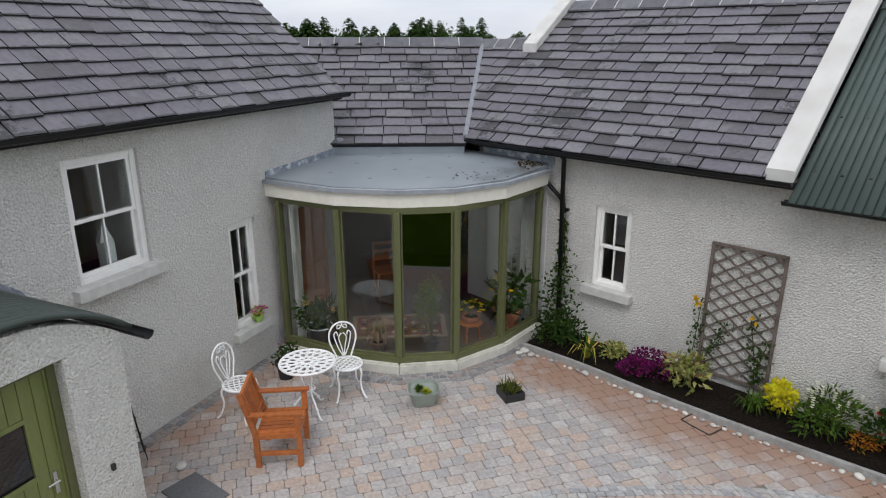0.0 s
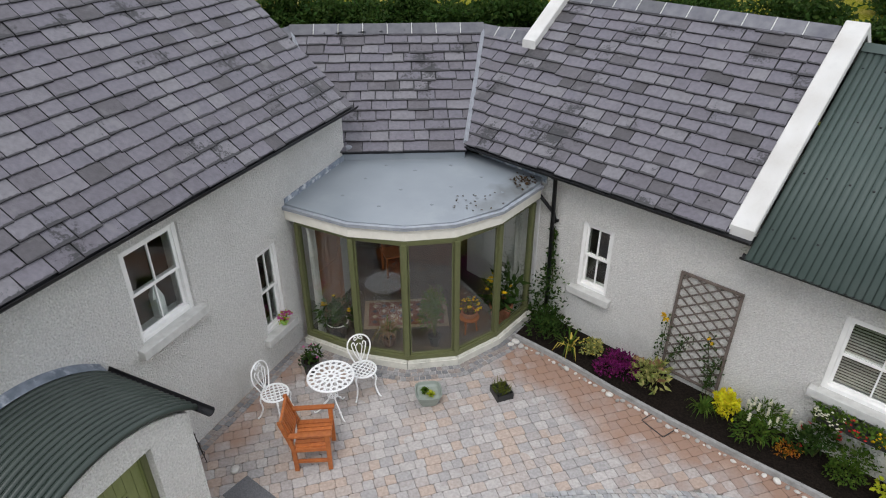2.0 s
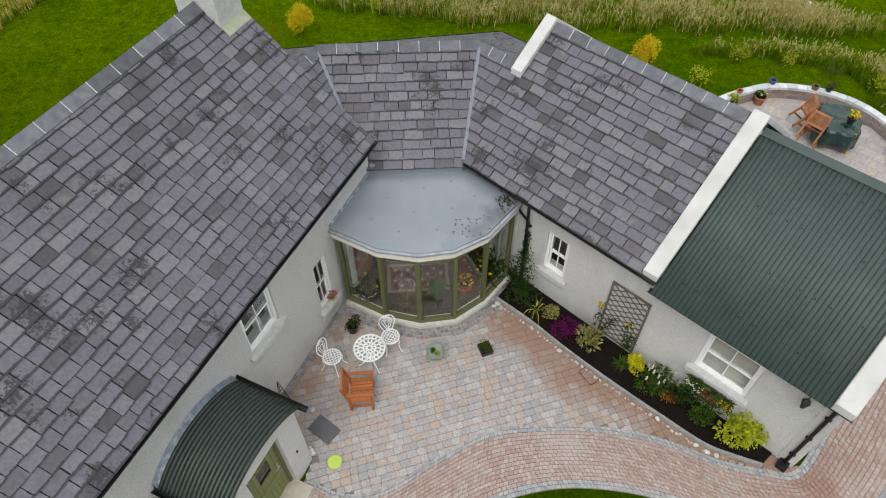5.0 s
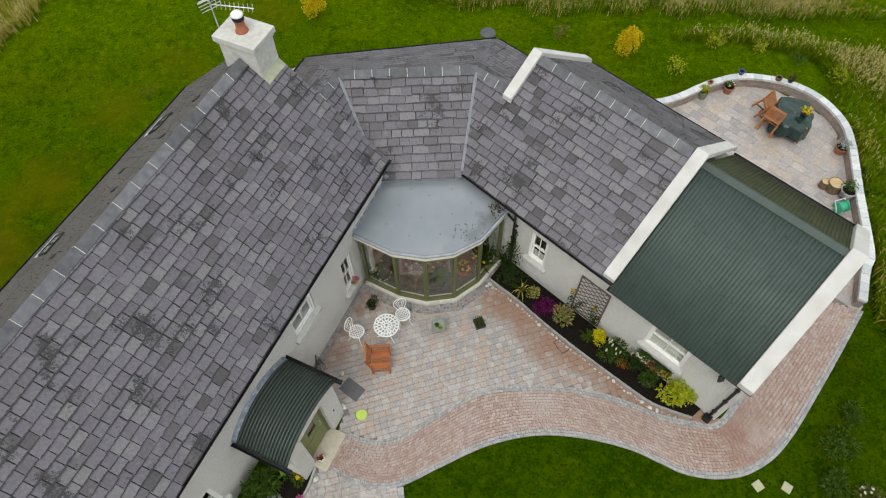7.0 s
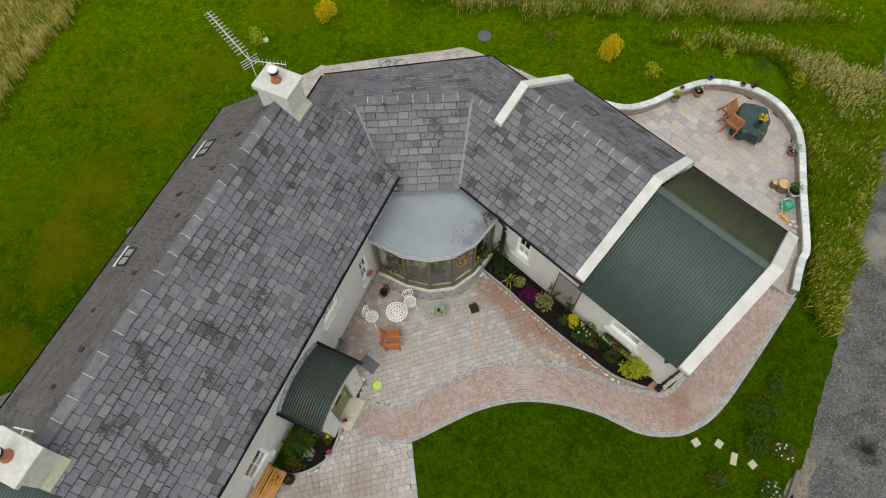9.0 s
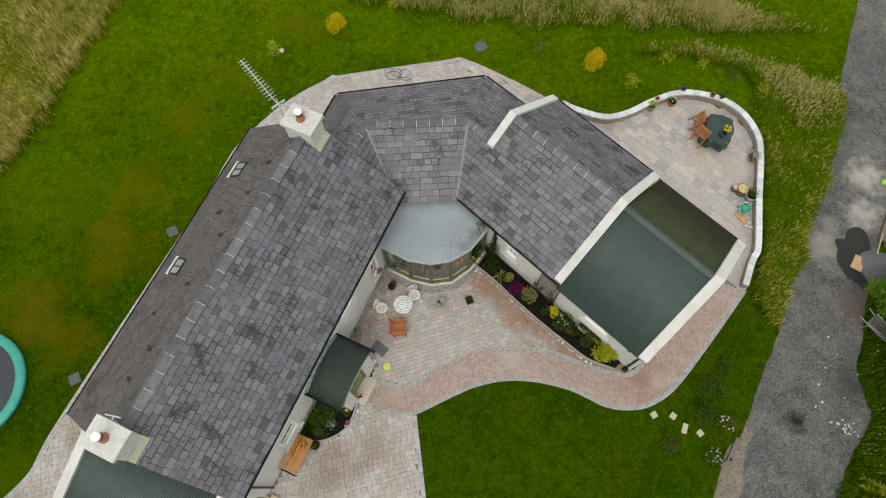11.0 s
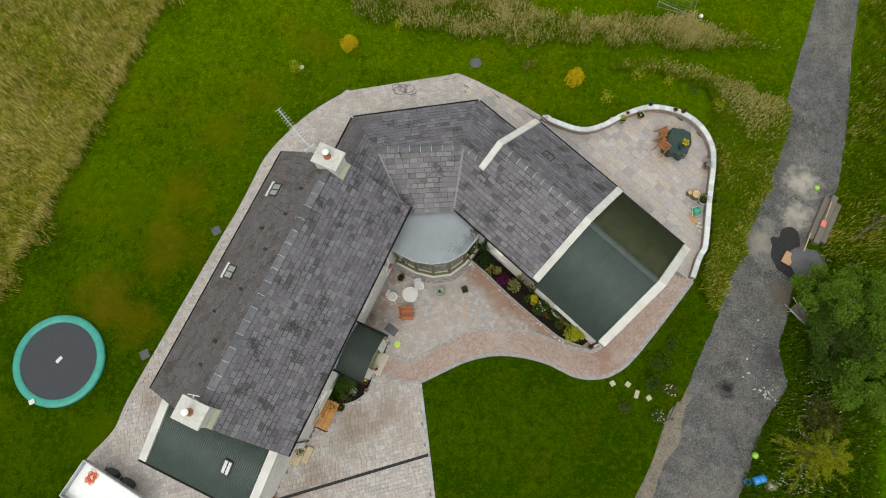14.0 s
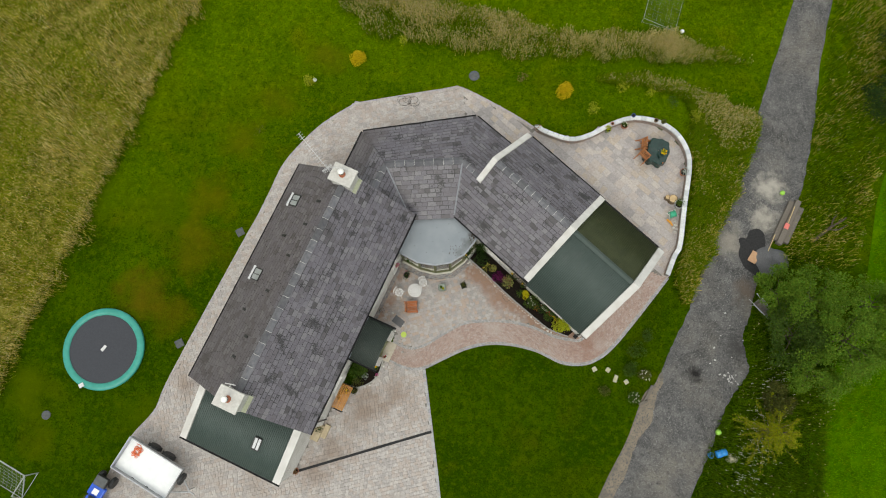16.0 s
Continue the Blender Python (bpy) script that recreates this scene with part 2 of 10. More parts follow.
# browner, darker slates west of the ridge, ragged along it
browner, browner_n, browner_a, browner_r, browner_m = (nodes.new(k) for k in ("ShaderNodeVectorMath", "ShaderNodeTexNoise", "ShaderNodeMath", "ShaderNodeMapRange", "ShaderNodeMix"))
browner.operation, browner_a.operation = "DOT_PRODUCT", "MULTIPLY_ADD"
browner.inputs[1].default_value = (-0.912, 0.410, 0)
browner_n.inputs["Scale"].default_value, browner_n.inputs["Detail"].default_value = 1.6, 6.0
links.new(geo.outputs["Position"], browner.inputs[0])
links.new(geo.outputs["Position"], browner_n.inputs["Vector"])
browner_a.inputs[1].default_value = 1.2
links.new(browner_n.outputs["Fac"], browner_a.inputs[0])
links.new(browner.outputs["Value"], browner_a.inputs[2])
browner_r.inputs["From Min"].default_value, browner_r.inputs["From Max"].default_value, browner_r.inputs["To Max"].default_value = 9.3, 9.9, 0.5
links.new(browner_a.outputs[0], browner_r.inputs["Value"])
browner_m.data_type = "RGBA"
browner_m.inputs["B"].default_value = (0.074, 0.060, 0.055, 1)
links.new(bsdf.inputs["Base Color"].links[0].from_socket, browner_m.inputs["A"])
links.new(browner_r.outputs["Result"], browner_m.inputs["Factor"])
links.new(browner_m.outputs["Result"], bsdf.inputs["Base Color"])
M_BATTEN = surf("roof felt", (0.010, 0.010, 0.012), (0.018, 0.018, 0.02), 6)
M_RIDGE = surf("ridge tile clay", (0.09, 0.09, 0.105), (0.15, 0.15, 0.16), 6, 0.7, 0.3, 40, rand=0.28)
M_MORTAR = surf("mortar", (0.48, 0.48, 0.46), (0.62, 0.62, 0.59), 20, 0.9, 0.3)
M_RENDER = surf("roughcast render", (0.585, 0.57, 0.535), (0.80, 0.785, 0.742), 42, 0.93, 1.0, 44, stain=(0.53, 0.51, 0.465), sscale=0.8, slo=0.5, shi=0.85, dist=0.06, bdetail=3.0)
M_COPING = surf("painted concrete coping", (0.52, 0.51, 0.485), (0.61, 0.60, 0.57), 6, 0.8, 0.12, 50, stain=(0.40, 0.38, 0.345), sscale=1.5, slo=0.46)
M_STACK = surf("weathered chimney render", (0.46, 0.45, 0.42), (0.56, 0.55, 0.51), 9, 0.9, 0.4, 40, stain=(0.36, 0.35, 0.31), sscale=2.5, slo=0.5)
M_GUTTER = surf("black plastic", (0.007, 0.007, 0.008), (0.012, 0.012, 0.013), 10, 0.42, 0.03, spec=0.3)
M_LEAD = surf("lead flashing", (0.17, 0.20, 0.24), (0.33, 0.37, 0.42), 9, 0.5, 0.25, 30, stain=(0.66, 0.67, 0.68), sscale=7, slo=0.5, shi=0.62, metal=0.2)
M_VALLEY = surf("valley lining", (0.17, 0.18, 0.20), (0.24, 0.25, 0.27), 9, 0.5, 0.1)
M_GREEN_ROOF = surf("green coated sheet", (0.046, 0.066, 0.058), (0.057, 0.079, 0.070), 2.5, 0.5, 0.05, 60, stain=(0.066, 0.082, 0.074), sscale=1.0, spec=0.3)
M_GREEN_OLIVE = surf("olive green sheet", (0.026, 0.034, 0.012), (0.040, 0.048, 0.018), 2.5, 0.55, 0.05, 60, stain=(0.048, 0.052, 0.022), sscale=1.5, spec=0.25)
M_FRAME_WHITE = surf("white painted timber", (0.76, 0.75, 0.72), (0.82, 0.81, 0.78), 12, 0.45, 0.05)
M_SILL = surf("painted concrete sill", (0.46, 0.455, 0.43), (0.55, 0.545, 0.515), 10, 0.85, 0.25, 60, stain=(0.36, 0.355, 0.325), sscale=3)
M_GREEN_WOOD = surf("olive green painted timber", (0.088, 0.094, 0.036), (0.112, 0.118, 0.046), 14, 0.55, 0.08, 40, squash=(4, 4, 1))
M_DOOR_GREEN = surf("olive green door paint", (0.14, 0.16, 0.05), (0.17, 0.19, 0.065), 10, 0.5, 0.08, 40, squash=(4, 4, 1))
M_GLASS = glass("window glass")
M_BAY_GLASS = glass("coated double glazing", (0.90, 0.94, 0.92), 1.68)
M_DARK_GLASS = surf("dark room glass", (0.012, 0.012, 0.013), (0.02, 0.02, 0.02), 2, 0.03, 0, spec=0.6)
# cream plaster coloured near black: the room's shade is put into it
M_ROOM_SHADE = surf("plaster with room shade painted in", (0.045, 0.038, 0.032), (0.07, 0.06, 0.05), 3, 0.9, 0.1)
M_MEMBRANE = surf("grey roof membrane", (0.20, 0.225, 0.245), (0.235, 0.26, 0.28), 1.3, 0.33, 0.06, 12, stain=(0.26, 0.285, 0.30), sscale=0.9)
blot(M_MEMBRANE, (1.15, 9.25, 2.69), 0.42, (0.085, 0.09, 0.088), 0.85, 3.0)
blot(M_MEMBRANE, (0.62, 8.72, 2.68), 0.30, (0.12, 0.13, 0.13), 0.7, 4.0)
M_FASCIA = surf("cream fascia paint", (0.66, 0.63, 0.55), (0.73, 0.70, 0.62), 10, 0.5, 0.05)
M_PLINTH = surf("pale concrete plinth", (0.48, 0.47, 0.41), (0.60, 0.58, 0.51), 7, 0.85, 0.25, 50, stain=(0.27, 0.27, 0.21), sscale=2.5, slo=0.56, shi=0.68)
M_PATIO = tinted("weathered paving block", [(0.315, 0.298, 0.288), (0.365, 0.340, 0.325), (0.335, 0.305, 0.288), (0.392, 0.362, 0.342), (0.362, 0.322, 0.298), (0.405, 0.376, 0.356), (0.378, 0.322, 0.284), (0.392, 0.312, 0.258)], rough=0.85, scale=26, grain=0.18, bump=0.5, stain=(0.265, 0.243, 0.228), sscale=1.3, drift=0.9, slo=0.56, smax=0.5)
nodes, links = M_PATIO.node_tree.nodes, M_PATIO.node_tree.links   # rusty unwashed paving along the flower bed
geo, dot, no, ad, mr, mx, hv = (nodes.new(k) for k in ("ShaderNodeNewGeometry", "ShaderNodeVectorMath", "ShaderNodeTexNoise", "ShaderNodeMath", "ShaderNodeMapRange", "ShaderNodeMix", "ShaderNodeMath"))
dot.operation = "DOT_PRODUCT"
dot.inputs[1].default_value = (0.683, 0.730, 0)
links.new(geo.outputs["Position"], dot.inputs[0])
no.inputs["Scale"].default_value, no.inputs["Detail"].default_value = 1.1, 6.0
links.new(geo.outputs["Position"], no.inputs["Vector"])
ad.operation = "MULTIPLY_ADD"
ad.inputs[1].default_value = 2.6
links.new(no.outputs["Fac"], ad.inputs[0])
west, east = nodes.new("ShaderNodeVectorMath"), nodes.new("ShaderNodeMath")
west.operation, east.operation = "DOT_PRODUCT", "MAXIMUM"
west.inputs[1].default_value = (-0.912, 0.410, 0)
shift = nodes.new("ShaderNodeMath")
shift.inputs[1].default_value = 1.05
links.new(geo.outputs["Position"], west.inputs[0])
links.new(west.outputs["Value"], shift.inputs[0])
links.new(dot.outputs["Value"], east.inputs[0])
links.new(shift.outputs[0], east.inputs[1])
links.new(east.outputs[0], ad.inputs[2])
hv.operation = "MULTIPLY_ADD"
hv.inputs[1].default_value = 0.5
links.new(geo.outputs["Random Per Island"], hv.inputs[0])
links.new(ad.outputs[0], hv.inputs[2])
mr.inputs["From Min"].default_value, mr.inputs["From Max"].default_value, mr.inputs["To Max"].default_value = 7.75, 8.6, 0.88
links.new(hv.outputs[0], mr.inputs["Value"])
mx.data_type = "RGBA"
mx.inputs["B"].default_value = (0.27, 0.158, 0.105, 1)
bsdf = nodes["Principled BSDF"]
links.new(bsdf.inputs["Base Color"].links[0].from_socket, mx.inputs["A"])
links.new(mr.outputs["Result"], mx.inputs["Factor"])
links.new(mx.outputs["Result"], bsdf.inputs["Base Color"])
M_DRIVE = tinted("weathered drive block", [(0.325, 0.302, 0.286), (0.36, 0.336, 0.318), (0.395, 0.367, 0.346), (0.405, 0.372, 0.346), (0.38, 0.338, 0.308), (0.365, 0.318, 0.284)], rough=0.85, scale=16, grain=0.2, bump=0.4, stain=(0.265, 0.212, 0.172), sscale=0.5, drift=0.6, slo=0.51, smax=0.7)
M_FLAG = tinted("pale paving flag", [(0.30, 0.278, 0.268), (0.345, 0.315, 0.30), (0.385, 0.338, 0.308), (0.395, 0.335, 0.278), (0.35, 0.322, 0.312), (0.42, 0.375, 0.342), (0.37, 0.34, 0.325)], rough=0.85, scale=14, grain=0.16, bump=0.4, stain=(0.31, 0.275, 0.245), sscale=0.6, drift=0.5, smax=0.5)
M_RED_SETT = tinted("red paving sett", [(0.325, 0.23, 0.196), (0.355, 0.257, 0.218), (0.38, 0.285, 0.245), (0.36, 0.275, 0.24), (0.395, 0.32, 0.285)], rough=0.85, scale=22, grain=0.2, bump=0.4, stain=(0.42, 0.37, 0.335), sscale=0.6, drift=0.8)
M_GREY_SETT = tinted("grey paving sett", [(0.27, 0.27, 0.27), (0.32, 0.32, 0.32), (0.36, 0.355, 0.345), (0.34, 0.315, 0.295)], rough=0.85, scale=22, grain=0.22, bump=0.4, drift=0.5)
M_DARK_SETT = tinted("dark paving sett", [(0.16, 0.16, 0.165), (0.21, 0.205, 0.205), (0.25, 0.245, 0.24), (0.23, 0.20, 0.18)], rough=0.85, scale=22, grain=0.25, bump=0.4, drift=0.5)
M_JOINT = surf("jointing sand", (0.14, 0.13, 0.117), (0.21, 0.195, 0.175), 25, 0.95, 0.4, 120)
M_WALLSTONE = tinted("pale walling stone", [(0.44, 0.46, 0.46), (0.52, 0.53, 0.53), (0.58, 0.59, 0.58)], rough=0.9, scale=18, grain=0.15, bump=0.5)
M_WALLBRICK = tinted("brown walling block", [(0.22, 0.16, 0.13), (0.27, 0.20, 0.165), (0.30, 0.24, 0.20), (0.24, 0.21, 0.19)], rough=0.9, scale=18, grain=0.2, bump=0.5)
M_SOIL = surf("dark soil", (0.007, 0.006, 0.005), (0.024, 0.018, 0.014), 35, 1.0, 1.0, 70, dist=0.03, spec=0.05)
M_LAWN = layered("mown lawn", [((0.035, 0.076, 0.0005),), ((0.018, 0.051, 0.0004), 0.22, 0.46, 0.62, 0.9), ((0.088, 0.100, 0.002), 0.20, 0.54, 0.80, 0.55), ((0.110, 0.098, 0.004), 0.45, 0.56, 0.75, 0.35), ((0.015, 0.041, 0.0003), 2.2, 0.49, 0.64, 0.75), ((0.082, 0.122, 0.001), 4.0, 0.50, 0.70, 0.6), ((0.070, 0.120, 0.001), 10.0, 0.50, 0.70, 0.6), ((0.009, 0.026, 0.0003), 14.0, 0.52, 0.67, 0.85)], bump=1.0, bscale=40, dist=0.08)
nodes, links = M_LAWN.node_tree.nodes, M_LAWN.node_tree.links   # lighter, yellower turf towards the north
geo, sep, no, ad, mr, mx, sc = (nodes.new(k) for k in ("ShaderNodeNewGeometry", "ShaderNodeSeparateXYZ", "ShaderNodeTexNoise", "ShaderNodeMath", "ShaderNodeMapRange", "ShaderNodeMix", "ShaderNodeHueSaturation"))
links.new(geo.outputs["Position"], sep.inputs[0])
links.new(geo.outputs["Position"], no.inputs["Vector"])
no.inputs["Scale"].default_value, no.inputs["Detail"].default_value = 0.25, 6.0
ad.operation = "MULTIPLY_ADD"
ad.inputs[1].default_value = 26.0
links.new(no.outputs["Fac"], ad.inputs[0])
links.new(sep.outputs[1], ad.inputs[2])
mr.inputs["From Min"].default_value, mr.inputs["From Max"].default_value, mr.inputs["To Max"].default_value = 18.0, 37.0, 1.0
links.new(ad.outputs[0], mr.inputs["Value"])
bsdf = nodes["Principled BSDF"]
plain = bsdf.inputs["Base Color"].links[0].from_socket
sc.inputs["Hue"].default_value, sc.inputs["Value"].default_value = 0.486, 1.8
links.new(plain, sc.inputs["Color"])
mx.data_type = "RGBA"
links.new(mr.outputs["Result"], mx.inputs["Factor"])
links.new(plain, mx.inputs["A"])
links.new(sc.outputs["Color"], mx.inputs["B"])
links.new(mx.outputs["Result"], bsdf.inputs["Base Color"])
M_GRAVEL = layered("gravel lane", [((0.092, 0.091, 0.090),), ((0.235, 0.21, 0.17), 0.26, 0.50, 0.72, 0.6), ((0.050, 0.049, 0.049), 0.40, 0.52, 0.67, 0.65), ((0.18, 0.175, 0.168), 1.3, 0.5, 0.66, 0.55), ((0.055, 0.055, 0.056), 2.6, 0.52, 0.66, 0.5), ((0.24, 0.235, 0.225), 15.0, 0.53, 0.65, 0.6), ((0.030, 0.030, 0.031), 9.0, 0.54, 0.66, 0.62), ((0.42, 0.41, 0.395), 30.0, 0.58, 0.67, 0.8)], bump=1.0, bscale=40, dist=0.04)
M_DUST = layered("trodden brown dust", [((0.225, 0.188, 0.143),), ((0.135, 0.122, 0.105), 1.5, 0.42, 0.62, 0.9), ((0.10, 0.10, 0.097), 12.0, 0.50, 0.62, 0.85)], bump=0.8, bscale=40, dist=0.03)

# spilt sand and oil on the lane, damp rust on the path
blot(M_LAWN, (-12.9, 12.4), 1.5, (0.12, 0.112, 0.003), 0.60, 0.9)
blot(M_LAWN, (-13.4, 9.5), 1.6, (0.125, 0.105, 0.004), 0.60, 0.9)
blot(M_LAWN, (-16.2, 7.2), 1.5, (0.135, 0.1, 0.006), 0.60, 0.9)
blot(M_LAWN, (-11.4, 15.6), 1.3, (0.11, 0.11, 0.003), 0.55, 0.9)
blot(M_LAWN, (-9.4, 17.9), 1.2, (0.105, 0.112, 0.003), 0.55, 0.9)
blot(M_LAWN, (-14.6, 5.9), 1.2, (0.12, 0.1, 0.004), 0.50, 0.9)
blot(M_LAWN, (-15.7, 11.8), 1.6, (0.085, 0.12, 0.002), 0.50, 0.9)
blot(M_LAWN, (-6.9, 20.7), 1.2, (0.11, 0.105, 0.004), 0.50, 0.9)
blot(M_LAWN, (-21.6, 1.9), 1.5, (0.085, 0.115, 0.002), 0.60, 0.9)
blot(M_LAWN, (-20.8, -0.6), 1.0, (0.095, 0.115, 0.002), 0.50, 0.9)
blot(M_LAWN, (-18.5, 12.6), 1.5, (0.075, 0.115, 0.002), 0.50, 0.9)
blot(M_LAWN, (-16.0, 0.6), 1.3, (0.07, 0.11, 0.001), 0.50, 0.9)
blot(M_DRIVE, (-4.1, 1.2), 1.12, (0.20, 0.138, 0.095), 0.60, 1.3)
blot(M_DRIVE, (-5.7, -1.0), 0.90, (0.20, 0.138, 0.095), 0.55, 1.3)
blot(M_DRIVE, (-13.5, 2.0), 0.60, (0.20, 0.138, 0.095), 0.50, 1.3)
blot(M_DRIVE, (-2.6, 2.0), 0.90, (0.20, 0.138, 0.095), 0.50, 1.3)
blot(M_DRIVE, (-6.5, -2.1), 0.90, (0.20, 0.138, 0.095), 0.50, 1.3)
blot(M_GRAVEL, (17.5, 12.9), 0.85, (0.46, 0.43, 0.37), 0.7, 2.5)
blot(M_GRAVEL, (17.0, 11.2), 0.75, (0.44, 0.41, 0.35), 0.65, 2.5)
blot(M_GRAVEL, (15.2, 9.9), 0.9, (0.33, 0.3, 0.25), 0.6)
blot(M_GRAVEL, (12.75, 2.95), 0.42, (0.016, 0.015, 0.015), 0.92, 2.5)
blot(M_GRAVEL, (15.9, 7.2), 0.8, (0.125, 0.098, 0.078), 0.75)
blot(M_GRAVEL, (15.4, 4.2), 1.0, (0.045, 0.043, 0.042), 0.7)
blot(M_RED_SETT, (7.3, 4.45), 1.0, (0.25, 0.13, 0.09), 0.65)


# ---- mesh helpers ----
def bm_new():
    return bmesh.new()


def finish(bm, name, material, smooth=False):
    me = bpy.data.meshes.new(name)
    bmesh.ops.recalc_face_normals(bm, faces=bm.faces)
    bm.to_mesh(me)
    bm.free()
    for mt in (material if isinstance(material, (list, tuple)) else [material]):
        me.materials.append(mt)
    if smooth:
        me.shade_smooth()
    return me


def part(name, bm, material, parent=None, label="", smooth=False, m=None):
    """Links a bmesh as one mesh object under a thing or a part."""
    ob = new(name, finish(bm, name, material, smooth))
    if m is not None:
        ob.matrix_basis = m
    if parent is not None:
        ob.parent = parent
    return tagged(ob, label)


def thing(name, label, category, group="", kind="", m=None):
    """An empty at the base of a thing, which parents its parts."""
    ob = new(name)
    ob.empty_display_size = 0.1
    if m is not None:
        ob.matrix_basis = m
    return tagged(ob, label, category, group, kind)


def raw(name, verts, faces, material, parent=None, label="", kind="", smooth=False):
    me = bpy.data.meshes.new(name)
    me.from_pydata(verts, [], faces)
    me.materials.append(material)
    if smooth:
        me.shade_smooth()
    ob = new(name, me)
    if parent is not None:
        ob.parent = parent
    return tagged(ob, label, kind=kind)


def box(bm, c, size, rz=0.0, m=None, bevel=0.0):
    mat = Matrix.Translation(c) @ Matrix.Rotation(rz, 4, "Z") @ Matrix.Diagonal((*size, 1))
    if m is not None:
        mat = m @ mat
    made = bmesh.ops.create_cube(bm, size=1.0, matrix=mat)
    if bevel:
        es = list({e for v in made["verts"] for e in v.link_edges})
        bmesh.ops.bevel(bm, geom=es, offset=bevel, segments=2, affect="EDGES", profile=0.6)
    return made["verts"]


def prism(bm, pts, z0, z1, m=None):
    """A plan polygon raised from z0 to z1; either may be a function of (x, y)."""
    lo = [Vector((x, y, z0(x, y) if callable(z0) else z0)) for x, y in pts]
    hi = [Vector((x, y, z1(x, y) if callable(z1) else z1)) for x, y in pts]
    if m is not None:
        lo, hi = [m @ p for p in lo], [m @ p for p in hi]
    a, b = [bm.verts.new(p) for p in lo], [bm.verts.new(p) for p in hi]
    bm.faces.new(b)
    bm.faces.new(a[::-1])
    for i in range(len(a)):
        j = (i + 1) % len(a)
        bm.faces.new((a[i], a[j], b[j], b[i]))


def solid(bm, front, back):
    """A solid between two loops of as many 3D points."""
    a, b = [bm.verts.new(p) for p in front], [bm.verts.new(p) for p in back]
    bm.faces.new(a)
    bm.faces.new(b[::-1])
    for i in range(len(a)):
        j = (i + 1) % len(a)
        bm.faces.new((a[i], b[i], b[j], a[j]))


def tube(bm, pts, r, seg=8, closed=False, caps=True):
    """A round bar along points; r is one radius or one for each point."""
    pts = [Vector(p) for p in pts]
    n = len(pts)
    rs = r if isinstance(r, (list, tuple)) else [r] * n
    rings, side = [], None
    for i, p in enumerate(pts):
        q = pts[(i + 1) % n] if closed or i < n - 1 else p
        o = pts[i - 1] if closed or i > 0 else p
        t = (q - o).normalized() if (q - o).length > 1e-9 else Vector((0, 0, 1))
        if side is None:
            side = t.orthogonal().normalized()
        side = side - t * side.dot(t)
        side = side.normalized() if side.length > 1e-6 else t.orthogonal().normalized()
        up = t.cross(side)
        rings.append([bm.verts.new(p + rs[i] * (math.cos(6.28319 * k / seg) * side + math.sin(6.28319 * k / seg) * up)) for k in range(seg)])
    for i in range(n if closed else n - 1):
        a, b = rings[i], rings[(i + 1) % n]
        for k in range(seg):
            bm.faces.new((a[k], a[(k + 1) % seg], b[(k + 1) % seg], b[k]))
    if caps and not closed:
        bm.faces.new(rings[0][::-1])
        bm.faces.new(rings[-1])


def lathe(bm, prof, seg=20, c=(0, 0, 0), m=None):
    """A turned body: prof is (radius, height) from the bottom up."""
    rings = []
    for r, z in prof:
        ring = []
        for k in range(seg):
            p = Vector((c[0] + max(r, 0.0005) * math.cos(6.28319 * k / seg), c[1] + max(r, 0.0005) * math.sin(6.28319 * k / seg), c[2] + z))
            ring.append(bm.verts.new(m @ p if m is not None else p))
        rings.append(ring)
    for a, b in zip(rings, rings[1:]):
        for k in range(seg):
            bm.faces.new((a[k], a[(k + 1) % seg], b[(k + 1) % seg], b[k]))
    bm.faces.new(rings[0][::-1])
    bm.faces.new(rings[-1])


def smooth_line(pts, n=8, closed=False):
    """A smooth line through plan or space points."""
    pts = [Vector(p) for p in pts]
    k, out = len(pts), []
    for i in range(k if closed else k - 1):
        p0, p1, p2, p3 = pts[(i - 1) % k if closed else max(i - 1, 0)], pts[i], pts[(i + 1) % k], pts[(i + 2) % k if closed else min(i + 2, k - 1)]
        for j in range(n):
            t = j / n
            out.append(0.5 * (2 * p1 + (p2 - p0) * t + (2 * p0 - 5 * p1 + 4 * p2 - p3) * t * t + (3 * p1 - p0 - 3 * p2 + p3) * t ** 3))
    if not closed:
        out.append(pts[-1])
    return out


def inside(x, y, poly):
    hit, j = False, len(poly) - 1
    for i in range(len(poly)):
        (xi, yi), (xj, yj) = poly[i], poly[j]
        if (yi > y) != (yj > y) and x < (xj - xi) * (y - yi) / (yj - yi) + xi:
            hit = not hit
        j = i
    return hit


def span(poly, v):
    """The least and greatest u of a polygon at v."""
    us = []
    for (u0, v0), (u1, v1) in zip(poly, poly[1:] + poly[:1]):
        if (v0 - v) * (v1 - v) <= 0 and v0 != v1:
            us.append(u0 + (u1 - u0) * (v - v0) / (v1 - v0))
    return (min(us), max(us)) if len(us) > 1 else None


# ---- plan: the tall wing runs along s, the low wing along e ----
LD, LN = Vector((0.410, 0.912)).normalized(), Vector((0.912, -0.410)).normalized()
RE, RF = Vector((0.730, -0.683)).normalized(), Vector((0.683, 0.730)).normalized()


def pl(s, n, z=0.0):
    p = s * LD + n * LN
    return Vector((p.x, p.y, z))


def pr(e, f, z=0.0):
    p = e * RE + f * RF
    return Vector((p.x, p.y, z))


M_L = Matrix(((LD.x, LN.x, 0, 0), (LD.y, LN.y, 0, 0), (0, 0, 1, 0), (0, 0, 0, 1)))   # (s, n, z) to the world
M_R = Matrix(((RE.x, RF.x, 0, 0), (RE.y, RF.y, 0, 0), (0, 0, 1, 0), (0, 0, 0, 1)))   # (e, f, z) to the world

